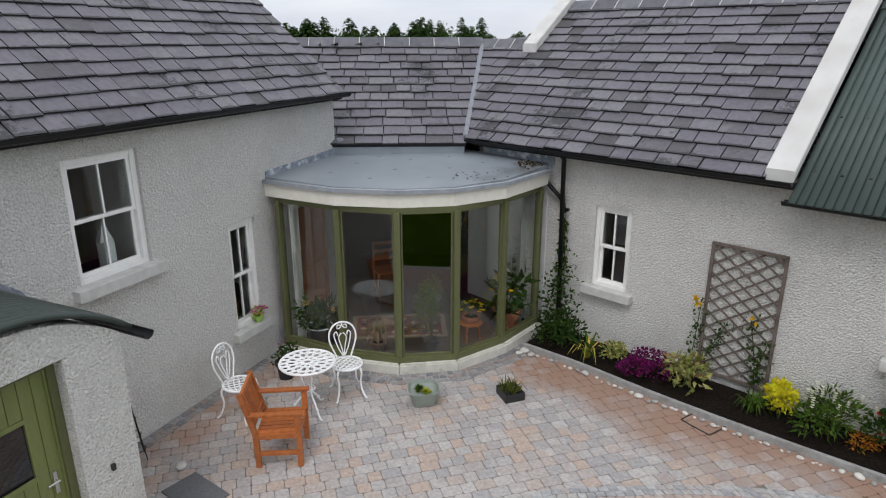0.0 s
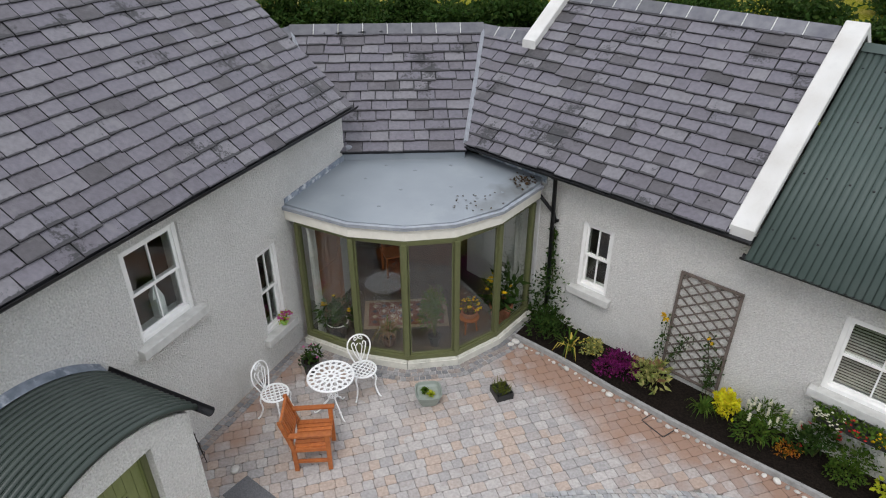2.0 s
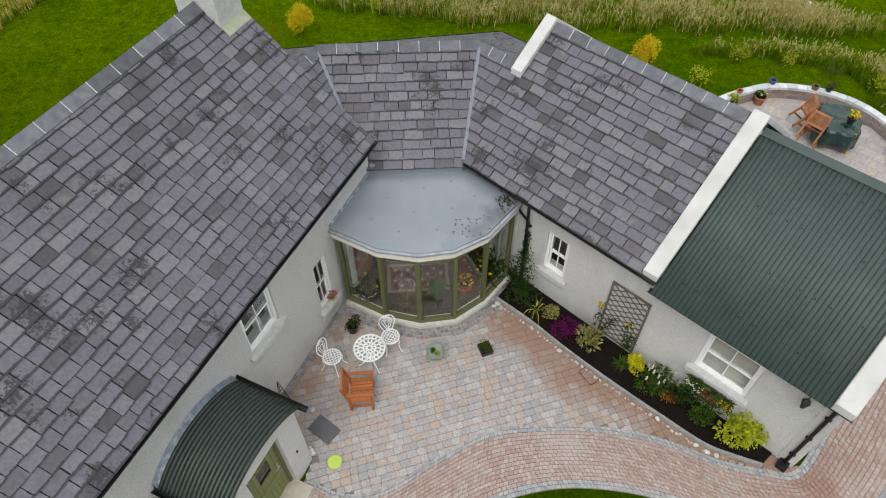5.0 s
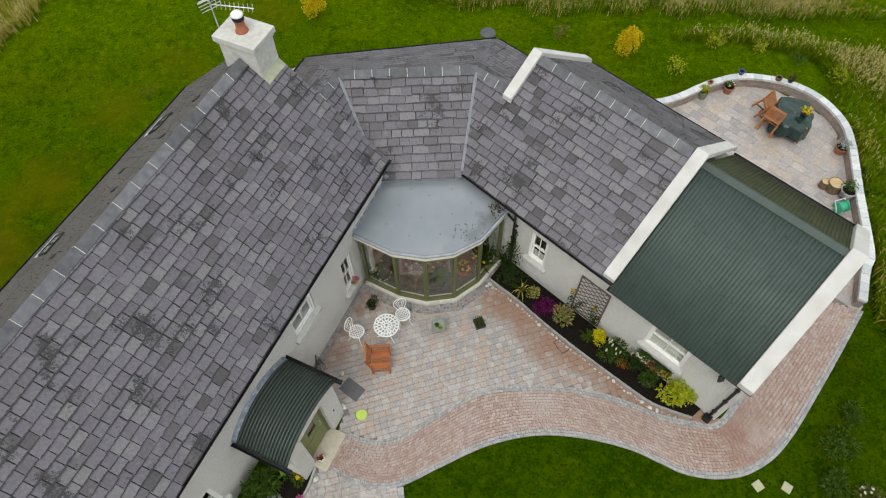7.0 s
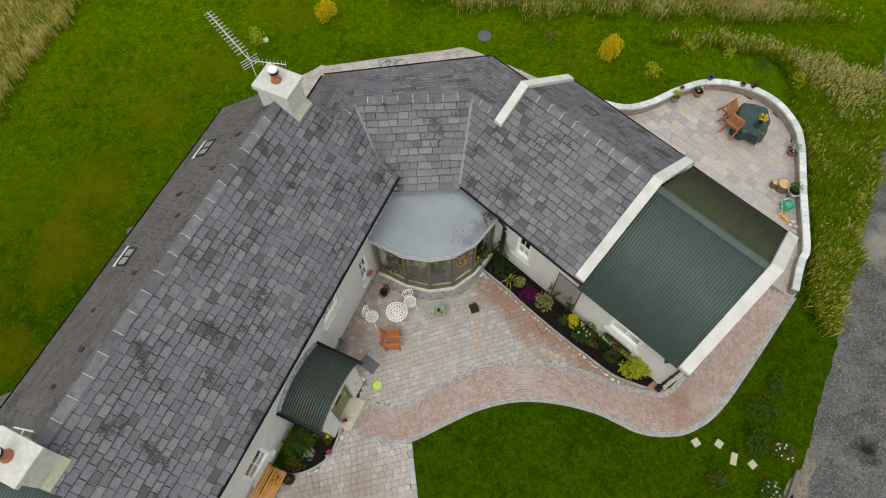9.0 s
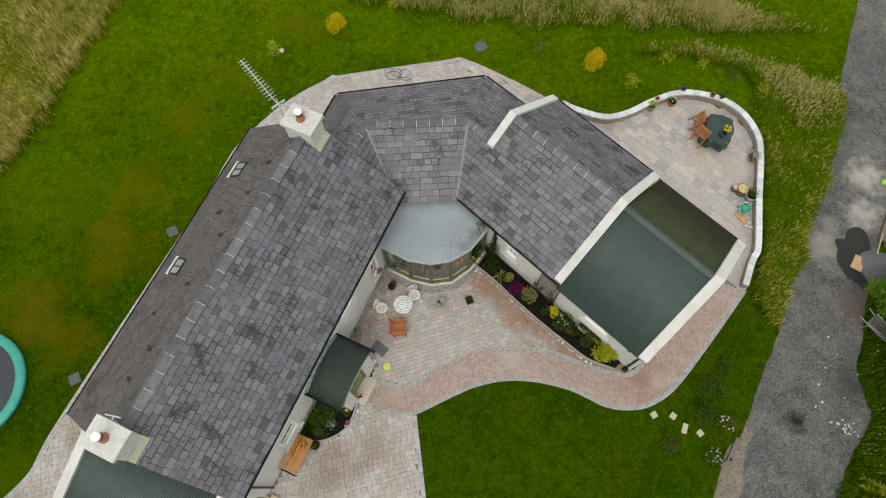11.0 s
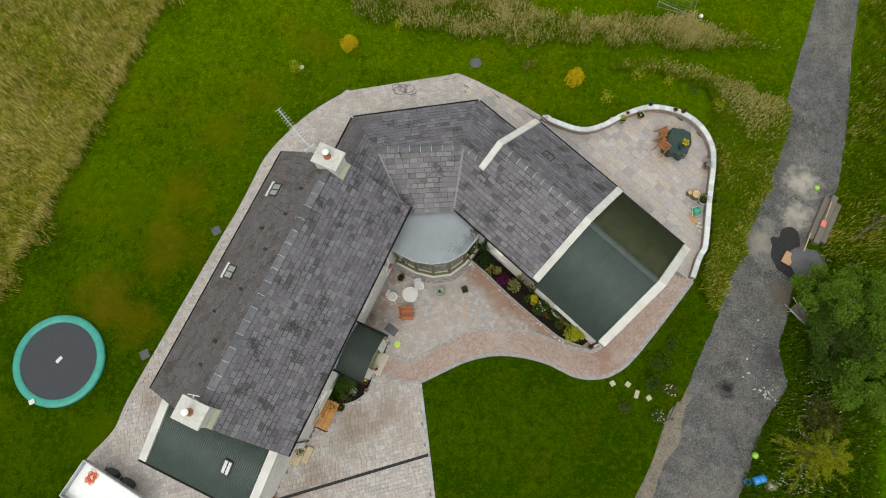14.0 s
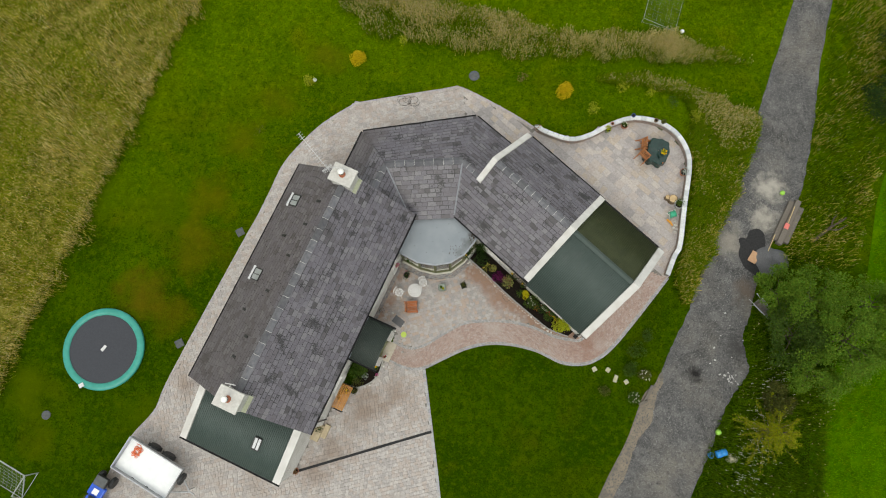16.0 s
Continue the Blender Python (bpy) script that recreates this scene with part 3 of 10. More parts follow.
# tall wing
S0, S1 = -2.45, 8.88
N_EAVE, N_RIDGE, N_WEST = -5.68, -8.80, -11.93
Z_EAVE_L, Z_RIDGE_L = 3.68, 6.45
N_WALL, N_WALLW = -5.87, -11.72
SL = (Z_RIDGE_L - Z_EAVE_L) / (N_EAVE - N_RIDGE)
# low wing
E0, E1, E2, E3, E4 = -7.18, -6.90, -2.36, -2.04, 1.45
E5 = 1.80
F_EAVE, F_RIDGE, F_NORTH = 7.98, 10.86, 13.66
F_WALL, F_WALLN = 8.22, 13.45
Z_EAVE_R, Z_RIDGE_R = 2.95, 5.06
SR = (Z_RIDGE_R - Z_EAVE_R) / (F_RIDGE - F_EAVE)
# link between them
F_LINK = 9.975
Z_LINK = Z_EAVE_R + SR * (F_LINK - F_EAVE)
RIDGE_W, RIDGE_E = Vector((-2.97, 12.74, Z_LINK)), pr(-8.29, F_LINK, Z_LINK)
VALLEY_E, VALLEY_W = pr(-6.97, F_EAVE, Z_EAVE_R), Vector((-1.83, 10.47, Z_EAVE_R))

# ---- the buildings ----
main_house = thing("main_house", "tall grey roughcast cottage wing with slate roof and chimneys", "house")
annexe = thing("annexe", "low grey roughcast cottage wing with slate and green sheet roof", "house")


def wall_with_holes(name, parent, m, a0, a1, z0, z1, holes, inner, outer, label=""):
    """A straight wall along the first axis of m, from a0 to a1, between depths inner and outer, with real openings."""
    bm = bm_new()
    xs = sorted({a0, a1, *[h[0] for h in holes], *[h[1] for h in holes]})
    for x0, x1 in zip(xs, xs[1:]):
        cuts = sorted((h[2], h[3]) for h in holes if h[0] <= x0 and h[1] >= x1)
        z = z0
        for c0, c1 in cuts + [(z1, z1)]:
            if c0 > z:
                box(bm, ((x0 + x1) / 2, (inner + outer) / 2, (z + c0) / 2), (x1 - x0, abs(outer - inner), c0 - z), m=m)
            z = c1
    bmesh.ops.remove_doubles(bm, verts=bm.verts, dist=0.0005)
    return part(name, bm, M_RENDER, parent, label)


WIN_L = [(4.11, 5.01, 2.08, 3.38), (6.24, 6.76, 0.68, 2.18), (-0.62, 0.32, 0.72, 1.92)]
WIN_R = [(-4.64, -4.06, 0.96, 2.20), (-0.78, 0.34, 1.06, 2.26)]
wall_with_holes("wall_courtyard", main_house, M_L, S0 + 0.1, S1 - 0.06, 0, Z_EAVE_L + 0.05, WIN_L, N_WALL - 0.35, N_WALL)
wall_with_holes("wall_garden", main_house, M_L, S0 + 0.1, S1 - 0.06, 0, Z_EAVE_L - 0.02, [], N_WALLW, N_WALLW + 0.35)
for name, s in (("gable_north", S1 - 0.41), ("gable_south", S0 + 0.1)):
    bm = bm_new()
    prof = [(N_WALL - 0.352, 0), (N_WALL - 0.352, Z_EAVE_L + 0.4), (N_RIDGE, Z_RIDGE_L - 0.06), (N_WALLW + 0.352, Z_EAVE_L + 0.4), (N_WALLW + 0.352, 0)]
    solid(bm, [pl(s, n, z) for n, z in prof], [pl(s + 0.35, n, z) for n, z in prof])
    part(name, bm, M_RENDER, main_house)

wall_with_holes("wall_courtyard", annexe, M_R, -5.62, E5 - 0.04, 0, Z_EAVE_R - 0.08, WIN_R, F_WALL + 0.35, F_WALL)
wall_with_holes("wall_garden", annexe, M_R, E0 + 0.05, E5 - 0.04, 0, Z_EAVE_R - 0.08, [], F_WALLN - 0.35, F_WALLN)
for name, e in (("gable_end", E5 - 0.36), ("gable_middle", E0 + 0.02)):
    bm = bm_new()
    dz = 0.12 if name == "gable_end" else 0.0
    prof = [(F_WALL + 0.352, 0), (F_WALL + 0.352, Z_EAVE_R - dz), (F_RIDGE, Z_RIDGE_R - 0.1 - dz), (F_WALLN - 0.352, Z_EAVE_R - dz), (F_WALLN - 0.352, 0)]
    solid(bm, [pr(e, f, z) for f, z in prof], [pr(e + 0.3, f, z) for f, z in prof])
    part(name, bm, M_RENDER, annexe)
# the end wall's outer skin shows past the coping
bm = bm_new()
box(bm, ((E5 - 0.05 + E4) / 2, F_WALL + 0.01, 1.3), (E5 - E4 - 0.02, 0.06, 2.6), m=M_R)
part("wall_pier", bm, M_RENDER, annexe)
# link walls, on the garden side
LINK_N = [Vector((-5.35, 12.55)), Vector((-4.25, 14.85)), Vector((1.44, 15.66)), Vector((3.10, 14.22))]
bm = bm_new()
for a, b in zip(LINK_N, LINK_N[1:]):
    dv = (b - a).normalized()
    nv = Vector((dv.y, -dv.x)) * 0.3
    prism(bm, [a, b, b + nv, a + nv], 0, 2.82)
part("wall_link", bm, M_RENDER, annexe)


# ---- roofs ----
def plane_frame(o, u, p):
    """Origin o, unit u along the eave, and the unit up the slope towards p."""
    u = Vector(u).normalized()
    w = Vector(p) - Vector(o)
    v = (w - u * w.dot(u)).normalized()
    n = u.cross(v)
    if n.z < 0:
        n = -n
    return Vector(o), u, v, n


SLATES = {}


def plate_uv(me):
    """Plan coordinates over each slate's face; its broken edges lie below zero, where the painted dark is full."""
    uv = me.uv_layers.new(name="plate")
    top = ((0, -0.085), (1, -0.085), (1, 1), (0, 1))
    for k, p in enumerate(me.polygons):
        for j, i in enumerate(p.loop_indices):
            uv.data[i].uv = top[j] if k % 4 == 0 else (0.0, -0.15)


def slate_mesh(w, course):
    """One slate: a thin riven plate whose tail stands proud."""
    key = (round(w, 3), round(course, 3))
    if key not in SLATES:
        g, l = 0.006, course + 0.05
        pts = [(-w / 2 + g, 0, 0.031), (w / 2 - g, 0, 0.031), (w / 2 - g, l, 0.004), (-w / 2 + g, l, 0.004), (-w / 2 + g, 0, 0.004), (w / 2 - g, 0, 0.004), (w / 2 - g, l, -0.004), (-w / 2 + g, l, -0.004)]
        me = bpy.data.meshes.new("slate")
        me.from_pydata(pts, [], [(0, 1, 2, 3), (4, 5, 1, 0), (5, 6, 2, 1), (7, 4, 0, 3)])
        plate_uv(me)
        me.materials.append(M_SLATE)
        SLATES[key] = me
    return SLATES[key]


def slate_slope(name, house, o, u, p, poly3, widths, course, near=None, seed=1):
    """A slope of slates in courses over a boarded deck. near(x, y) picks those built as pieces of their own."""
    rnd = random.Random(seed)
    o, u, v, n = plane_frame(o, u, p)
    poly = [((q - o).dot(u), (q - o).dot(v)) for q in map(Vector, poly3)]
    bm = bm_new()
    top = [o + a * u + b * v - 0.004 * n for a, b in poly]
    solid(bm, top, [q - 0.09 * n for q in top])
    deck = part(name, bm, M_BATTEN, house, "courses of weathered purple-grey slates")
    basis = Matrix((u, v, n)).transposed().to_4x4()
    verts, faces, made = [], [], 0
    v0 = min(b for _, b in poly) - 0.02
    vmax = max(b for _, b in poly)
    row = 0
    while v0 < vmax - 0.03:
        v1 = min(v0 + course, vmax)
        lo, hi = span(poly, max(v0, min(b for _, b in poly) + 0.001)), span(poly, v1 - 0.001)
        if lo and hi:
            a = min(lo[0], hi[0]) - rnd.random() * widths[-1]
            while a < max(lo[1], hi[1]):
                w = rnd.choice(widths)
                q = o + (a + w / 2) * u + v0 * v
                full = a > max(lo[0], hi[0]) and a + w < min(lo[1], hi[1]) and v1 - v0 > course - 0.01
                lift, skew = rnd.uniform(0, 0.009), rnd.gauss(0, 0.013)
                if full and near and made < 300 and near(q.x, q.y):
                    ob = new("slate", slate_mesh(w, course))
                    ob.parent = deck
                    ob.matrix_basis = Matrix.Translation(q + n * lift + v * rnd.gauss(0, 0.0085)) @ basis @ Matrix.Rotation(skew, 4, "Z") @ Matrix.Rotation(rnd.uniform(-0.01, 0.01), 4, "X")
                    made += 1
                else:
                    l0, l1 = max(a + 0.006, lo[0]), min(a + w - 0.006, lo[1])
                    h0, h1 = max(a + 0.006, hi[0]), min(a + w - 0.006, hi[1])
                    if l1 - l0 > 0.015 or h1 - h0 > 0.015:
                        l1, h1 = max(l1, l0 + 0.001), max(h1, h0 + 0.001)
                        k, j = len(verts), rnd.gauss(0, 0.0085)
                        ext = 0.05 * min(1, (vmax - v1) / 0.05)
                        for x, y, z in ((l0, v0 + j, 0.031), (l1, v0 + j + skew * w, 0.031), (h1, v1 + ext, 0.004), (h0, v1 + ext, 0.004), (l0, v0 + j, 0.004), (l1, v0 + j + skew * w, 0.004), (h1, v1 + ext, -0.004), (h0, v1 + ext, -0.004)):
                            verts.append(o + x * u + y * v + (z + lift) * n)
                        faces += [(k, k + 1, k + 2, k + 3), (k + 4, k + 5, k + 1, k), (k + 5, k + 6, k + 2, k + 1), (k + 7, k + 4, k, k + 3)]
                a += w
        v0 += course
        row += 1
    if verts:
        plate_uv(raw("slate_rest", verts, faces, M_SLATE, deck, kind="stuff").data)
    return deck


WL, WR = [0.27, 0.31, 0.35], [0.26, 0.32, 0.38, 0.44]
e_z, r_z = Z_EAVE_L, Z_RIDGE_L
slate_slope("roof_slope", main_house, pl(S0, N_EAVE, e_z), pl(1, 0), pl(S0, N_RIDGE, r_z), [pl(S0, N_EAVE, e_z), pl(S1, N_EAVE, e_z), pl(S1, N_RIDGE, r_z), pl(S0, N_RIDGE, r_z)], WL, 0.22,
            near=lambda x, y: y > 5.0, seed=3)
slate_slope("roof_slope", main_house, pl(S1, N_WEST, e_z), pl(-1, 0), pl(S1, N_RIDGE, r_z), [pl(S1, N_WEST, e_z), pl(S0, N_WEST, e_z), pl(S0, N_RIDGE, r_z), pl(S1, N_RIDGE, r_z)], WL, 0.22, seed=4)
ez, rz_ = Z_EAVE_R, Z_RIDGE_R
slate_slope("roof_slope", annexe, pr(E0, F_EAVE, ez), pr(1, 0), pr(E0, F_RIDGE, rz_),
            [VALLEY_E, pr(E2 + 0.02, F_EAVE, ez), pr(E2 + 0.02, F_RIDGE, rz_), pr(E1 - 0.05, F_RIDGE, rz_), pr(E1 - 0.06, F_LINK, ez + SR * (F_LINK - F_EAVE)), RIDGE_E], WR, 0.225, near=lambda x, y: True, seed=5)
slate_slope("roof_slope", annexe, pr(E2, F_NORTH, ez), pr(-1, 0), pr(E2, F_RIDGE, rz_), [pr(E2 + 0.02, F_NORTH, ez), pr(E1 - 0.05, F_NORTH, ez), pr(E1 - 0.05, F_RIDGE, rz_), pr(E2 + 0.02, F_RIDGE, rz_)], WR, 0.225, seed=6)
LINK_DROP = plane_frame(VALLEY_W, VALLEY_E - VALLEY_W, RIDGE_W)[2] * -0.13   # the link's slates run on past the valleys' feet
slate_slope("roof_slope", annexe, VALLEY_W + LINK_DROP, VALLEY_E - VALLEY_W, RIDGE_W, [VALLEY_W + LINK_DROP, VALLEY_E + LINK_DROP, VALLEY_E, RIDGE_E, RIDGE_W, VALLEY_W], WR, 0.225, near=lambda x, y: True, seed=7)
back_w = RIDGE_W - Vector((LD.x, LD.y, 0)) * 1.75
slate_slope("roof_slope", annexe, VALLEY_W, pl(-1, 0), RIDGE_W, [VALLEY_W, VALLEY_W - Vector((LD.x, LD.y, 0)) * 0.2, back_w, RIDGE_W], WR, 0.225, seed=8)
NW, NE = Vector((-4.31, 14.99, 2.88)), Vector((1.50, 15.83, 2.88))
slate_slope("roof_slope", annexe, NE, NW - NE, RIDGE_E, [NE, NW, RIDGE_W, RIDGE_E], WR, 0.225, seed=9)
w_end = Vector((-5.25, 12.85, 2.88))
slate_slope("roof_slope", annexe, NW, w_end - NW, RIDGE_W, [NW, w_end, back_w, RIDGE_W], WR, 0.225, seed=10)
link_end = pr(E0 + 0.03, F_LINK, Z_LINK)
e_end = Vector((3.25, 14.30, 2.88))
slate_slope("roof_slope", annexe, e_end, NE - e_end, RIDGE_E, [e_end, NE, RIDGE_E, link_end], WR, 0.225, seed=11)


def ridge_run(house, a, b, drop, wide=0.17, length=0.46, first=0.0):
    """Angled ridge tiles, each one a piece, with pale mortar at the joints."""
    a, b = Vector(a), Vector(b)
    t = (b - a).normalized()
    side = Vector((t.y, -t.x, 0)).normalized()
    n = max(1, round((b - a).length / length))
    step = (b - a).length / n
    for i in range(n):
        bm = bm_new()
        p, q = a + t * (i * step + 0.012), a + t * ((i + 1) * step - 0.012)
        loops = []
        for c in (p, q):
            loops.append([c - side * wide - Vector((0, 0, drop)), c + Vector((0, 0, 0.075)), c + side * wide - Vector((0, 0, drop)), c + side * wide - Vector((0, 0, drop + 0.02)), c + Vector((0, 0, 0.045)), c - side * wide - Vector((0, 0, drop + 0.02))])
        solid(bm, *loops)
        part("ridge_tile", bm, M_RIDGE, house)
        if i:
            bm = bm_new()
            c = a + t * (i * step)
            loops = [[c + t * k - side * wide * 1.02 - Vector((0, 0, drop)), c + t * k + Vector((0, 0, 0.077)), c + t * k + side * wide * 1.02 - Vector((0, 0, drop)), c + t * k] for k in (-0.0065, 0.0065)]
            solid(bm, *loops)
            part("mortar_joint", bm, M_MORTAR, house)


ridge_run(main_house, pl(-1.68, N_RIDGE, r_z + 0.01), pl(8.14, N_RIDGE, r_z + 0.01), 0.09, 0.16, 0.55)
ridge_run(annexe, pr(E1 + 0.02, F_RIDGE, rz_ + 0.01), pr(E2 - 0.02, F_RIDGE, rz_ + 0.01), 0.085, 0.17, 0.46)
ridge_run(annexe, RIDGE_W + Vector((0, 0, 0.028)), RIDGE_E + Vector((0, 0, 0.028)), 0.08)
ridge_run(annexe, RIDGE_E, link_end, 0.08, 0.16, 0.42)
ridge_run(annexe, back_w, RIDGE_W, 0.08, 0.16, 0.42)
for a, b in ((RIDGE_E, VALLEY_E), (RIDGE_W, VALLEY_W)):
    bm = bm_new()
    t = (b - a).normalized()
    sd = Vector((t.y, -t.x, 0)).normalized() * 0.038
    up = Vector((0, 0, 0.05))
    solid(bm, [a - sd + up, a + up * 1.4, a + sd + up, b + sd + up, b + up * 1.4, b - sd + up], [a - sd, a - up * 0.2, a + sd, b + sd, b - up * 0.2, b - sd])
    part("valley_strip", bm, M_VALLEY, annexe, "pale lead strip along the valley")


def gutter(house, a, b, r=0.062, up=0.0):
    """A half-round gutter from a to b, with closed ends."""
    a, b = Vector(a), Vector(b)
    t = (b - a).normalized()
    sd = Vector((t.y, -t.x, 0)).normalized()
    outer = [(-math.cos(k * math.pi / 8) * r, -math.sin(k * math.pi / 8) * r) for k in range(9)]
    inner = [(x * 0.86, z * 0.86) for x, z in outer[::-1]]
    bm = bm_new()
    loops = [[c + sd * x + Vector((0, 0, z + up)) for x, z in outer + inner] for c in (a, b)]
    va, vb = [bm.verts.new(p) for p in loops[0]], [bm.verts.new(p) for p in loops[1]]
    k = len(va)
    for i in range(k):
        bm.faces.new((va[i], va[(i + 1) % k], vb[(i + 1) % k], vb[i]))
    for ring in (va, vb):
        for i in range(8):
            bm.faces.new((ring[i], ring[i + 1], ring[k - 2 - i], ring[k - 1 - i]))
    part("gutter", bm, M_GUTTER, house, "black half-round gutter")


gutter(main_house, pl(S0, N_EAVE + 0.03, e_z + 0.01), pl(S1 + 0.04, N_EAVE + 0.03, e_z + 0.01), 0.07)
gutter(main_house, pl(S0, N_WEST - 0.03, e_z + 0.01), pl(S1, N_WEST - 0.03, e_z + 0.01), 0.06)
gutter(annexe, pr(-6.92, F_EAVE - 0.03, ez), pr(E3, F_EAVE - 0.03, ez))
gutter(annexe, pr(E1, F_NORTH + 0.03, ez), pr(E3, F_NORTH + 0.03, ez))
gutter(annexe, NW + Vector((-0.01, 0.05, 0)), NE + Vector((-0.01, 0.05, 0)))
gutter(annexe, NE + Vector((0.03, 0.03, 0)), e_end + Vector((0.0, 0.03, 0)))
gutter(annexe, w_end + Vector((-0.05, 0.02, 0)), NW + Vector((-0.05, 0.02, 0)))
gutter(annexe, pr(E3 - 0.06, 7.92, 2.74), pr(E5 + 0.02, 7.92, 2.74))
gutter(annexe, pr(E3, F_NORTH + 0.06, 2.74), pr(E5 - 0.3, F_NORTH + 0.06, 2.74))
# dark soffit boards below the slates
for a, b, c in ((pl(S0 + 0.1, N_WALL + 0.002, e_z - 0.09), pl(S1 - 0.06, N_WALL + 0.002, e_z - 0.09), main_house), (pr(-6.8, F_WALL - 0.002, ez - 0.1), pr(E3, F_WALL - 0.002, ez - 0.1), annexe)):
    bm = bm_new()
    w = Vector((LN.x, LN.y, 0)) * 0.17 if c is main_house else -Vector((RF.x, RF.y, 0)) * 0.2
    up = Vector((0, 0, 0.05))
    solid(bm, [a, b, b + w, a + w], [a + up, b + up, b + w + up, a + w + up])
    part("soffit", bm, M_GUTTER, c)


def coping(house, m, a0, a1, prof, thick=0.15):
    """A coping on a sloping gable parapet: prof is (depth, z of the top)."""
    bm = bm_new()
    lo = [(f, z - thick) for f, z in prof]
    loops = [[m @ Vector((a, f, z)) for f, z in prof + lo[::-1]] for a in (a0, a1)]
    solid(bm, *loops)
    es = [e for e in bm.edges if e.calc_length() > 0.5]
    bmesh.ops.bevel(bm, geom=es, offset=0.012, segments=1, affect="EDGES")
    part("coping", bm, M_COPING, house, "broad pale painted coping")


tz = 0.17
coping(annexe, M_R, E0, E1, [(9.74, ez + SR * (9.74 - F_EAVE) + tz), (F_RIDGE, rz_ + tz), (13.62, ez + 0.05 + tz)], 0.22)
coping(annexe, M_R, E2, E3, [(F_EAVE + 0.02, ez + tz - 0.05), (F_RIDGE, rz_ + tz), (F_NORTH + 0.02, ez + tz - 0.05)], 0.14)
coping(annexe, M_R, E4, E5, [(7.88, 2.74 + tz), (F_RIDGE, 4.93 + tz), (F_NORTH + 0.02, 2.74 + tz)], 0.2)


def corrugated(name, parent, m, a0, a1, line, pitch=0.09, depth=0.02, material=None, thick=0.004, label="", power=0.38):
    """A corrugated sheet: waves run across a; line gives (depth, z) points down the sheet."""
    waves = max(1, round((a1 - a0) / pitch))
    pitch, n = (a1 - a0) / waves, waves * 12
    pts, nrm = [Vector((0, y, z)) for y, z in line], []
    for i in range(len(pts)):
        t = pts[min(i + 1, len(pts) - 1)] - pts[max(i - 1, 0)]
        k = Vector((0, -t.z, t.y)).normalized()
        nrm.append(k if k.z >= 0 else -k)
    verts, faces = [], []
    for i in range(n + 1):
        a = a0 + (a1 - a0) * i / n
        h = depth * (2 * abs(math.sin(math.pi * (a - a0) / pitch)) ** power - 1)
        for p, k in zip(pts, nrm):
            q = p + k * h
            verts.append(m @ Vector((a, q.y, q.z)))
    c = len(line)
    for i in range(n):
        for j in range(c - 1):
            faces.append((i * c + j, i * c + j + 1, (i + 1) * c + j + 1, (i + 1) * c + j))
    ob = raw(name, verts, faces, material or M_GREEN_ROOF, parent, label, smooth=True)
    mod = ob.modifiers.new("thick", "SOLIDIFY")
    mod.thickness, mod.offset = thick, -1
    return ob


main_sheet = corrugated("sheet_roof", annexe, M_R, E3, E4, [(7.86, 2.72), (F_RIDGE, 4.93)], 0.092, 0.014, label="dark green corrugated sheeting")
corrugated("sheet_roof", annexe, M_R, E3, E4, [(F_NORTH + 0.04, 2.72), (F_RIDGE, 4.93)], 0.092, 0.014, material=M_GREEN_OLIVE, label="dark olive-green corrugated sheeting")
bm = bm_new()   # rows of capped screws along the purlins
lathe(bm, [(0.017, -0.004), (0.017, 0.006), (0.009, 0.012), (0.002, 0.013)], 8)
SCREW = finish(bm, "roof_screw", M_GUTTER)
rs = random.Random(17)
for f in (8.27, 9.03, 9.80, 10.52):
    for k in range(13):
        e = E3 + 0.092 * (1.5 + 3 * k) * (E4 - E3) / 3.496
        if e < E4 - 0.05 and rs.random() > 0.12:
            ob = new("roof_screw", SCREW)
            ob.parent = main_sheet
            ob.matrix_basis = Matrix.Translation(pr(e, f + rs.gauss(0, 0.012), 2.72 + (f - 7.86) * 2.21 / (F_RIDGE - 7.86) + 0.016))
bm = bm_new()
solid(bm, [pr(E3 + 0.002, f, z) for f, z in ((F_RIDGE - 0.13, 4.875), (F_RIDGE, 4.975), (F_RIDGE + 0.13, 4.875), (F_RIDGE, 4.96))], [pr(E4 - 0.002, f, z) for f, z in ((F_RIDGE - 0.13, 4.875), (F_RIDGE, 4.975), (F_RIDGE + 0.13, 4.875), (F_RIDGE, 4.96))])
part("ridge_flashing", bm, M_GREEN_ROOF, annexe)
# lean-to at the far gable of the tall wing
lean_to = thing("lean_to", "low lean-to with dark green corrugated roof against the gable", "extension")
LS = -5.16
corrugated("sheet_roof", lean_to, Matrix(((LN.x, LD.x, 0, 0), (LN.y, LD.y, 0, 0), (0, 0, 1, 0), (0, 0, 0, 1))), -11.05, -6.45, [(LS - 0.06, 2.62), (S0 + 0.09, 3.50)], 0.092, 0.014)
for name, n0, n1 in (("coping", -11.36, -11.04), ("coping", -6.46, -6.10)):
    bm = bm_new()
    prof = [(LS - 0.05, 2.74), (S0 + 0.08, 3.62), (S0 + 0.08, 3.42), (LS - 0.05, 2.54)]
    solid(bm, [pl(s, n0, z) for s, z in prof], [pl(s, n1, z) for s, z in prof])
    part(name, bm, M_COPING, lean_to)
bm = bm_new()
for n0, n1 in ((-11.32, -11.07), (-6.43, -6.14)):
    prof = [(LS, 0), (LS, 2.55), (S0 + 0.09, 3.43), (S0 + 0.09, 0)]
    solid(bm, [pl(s, n0, z) for s, z in prof], [pl(s, n1, z) for s, z in prof])
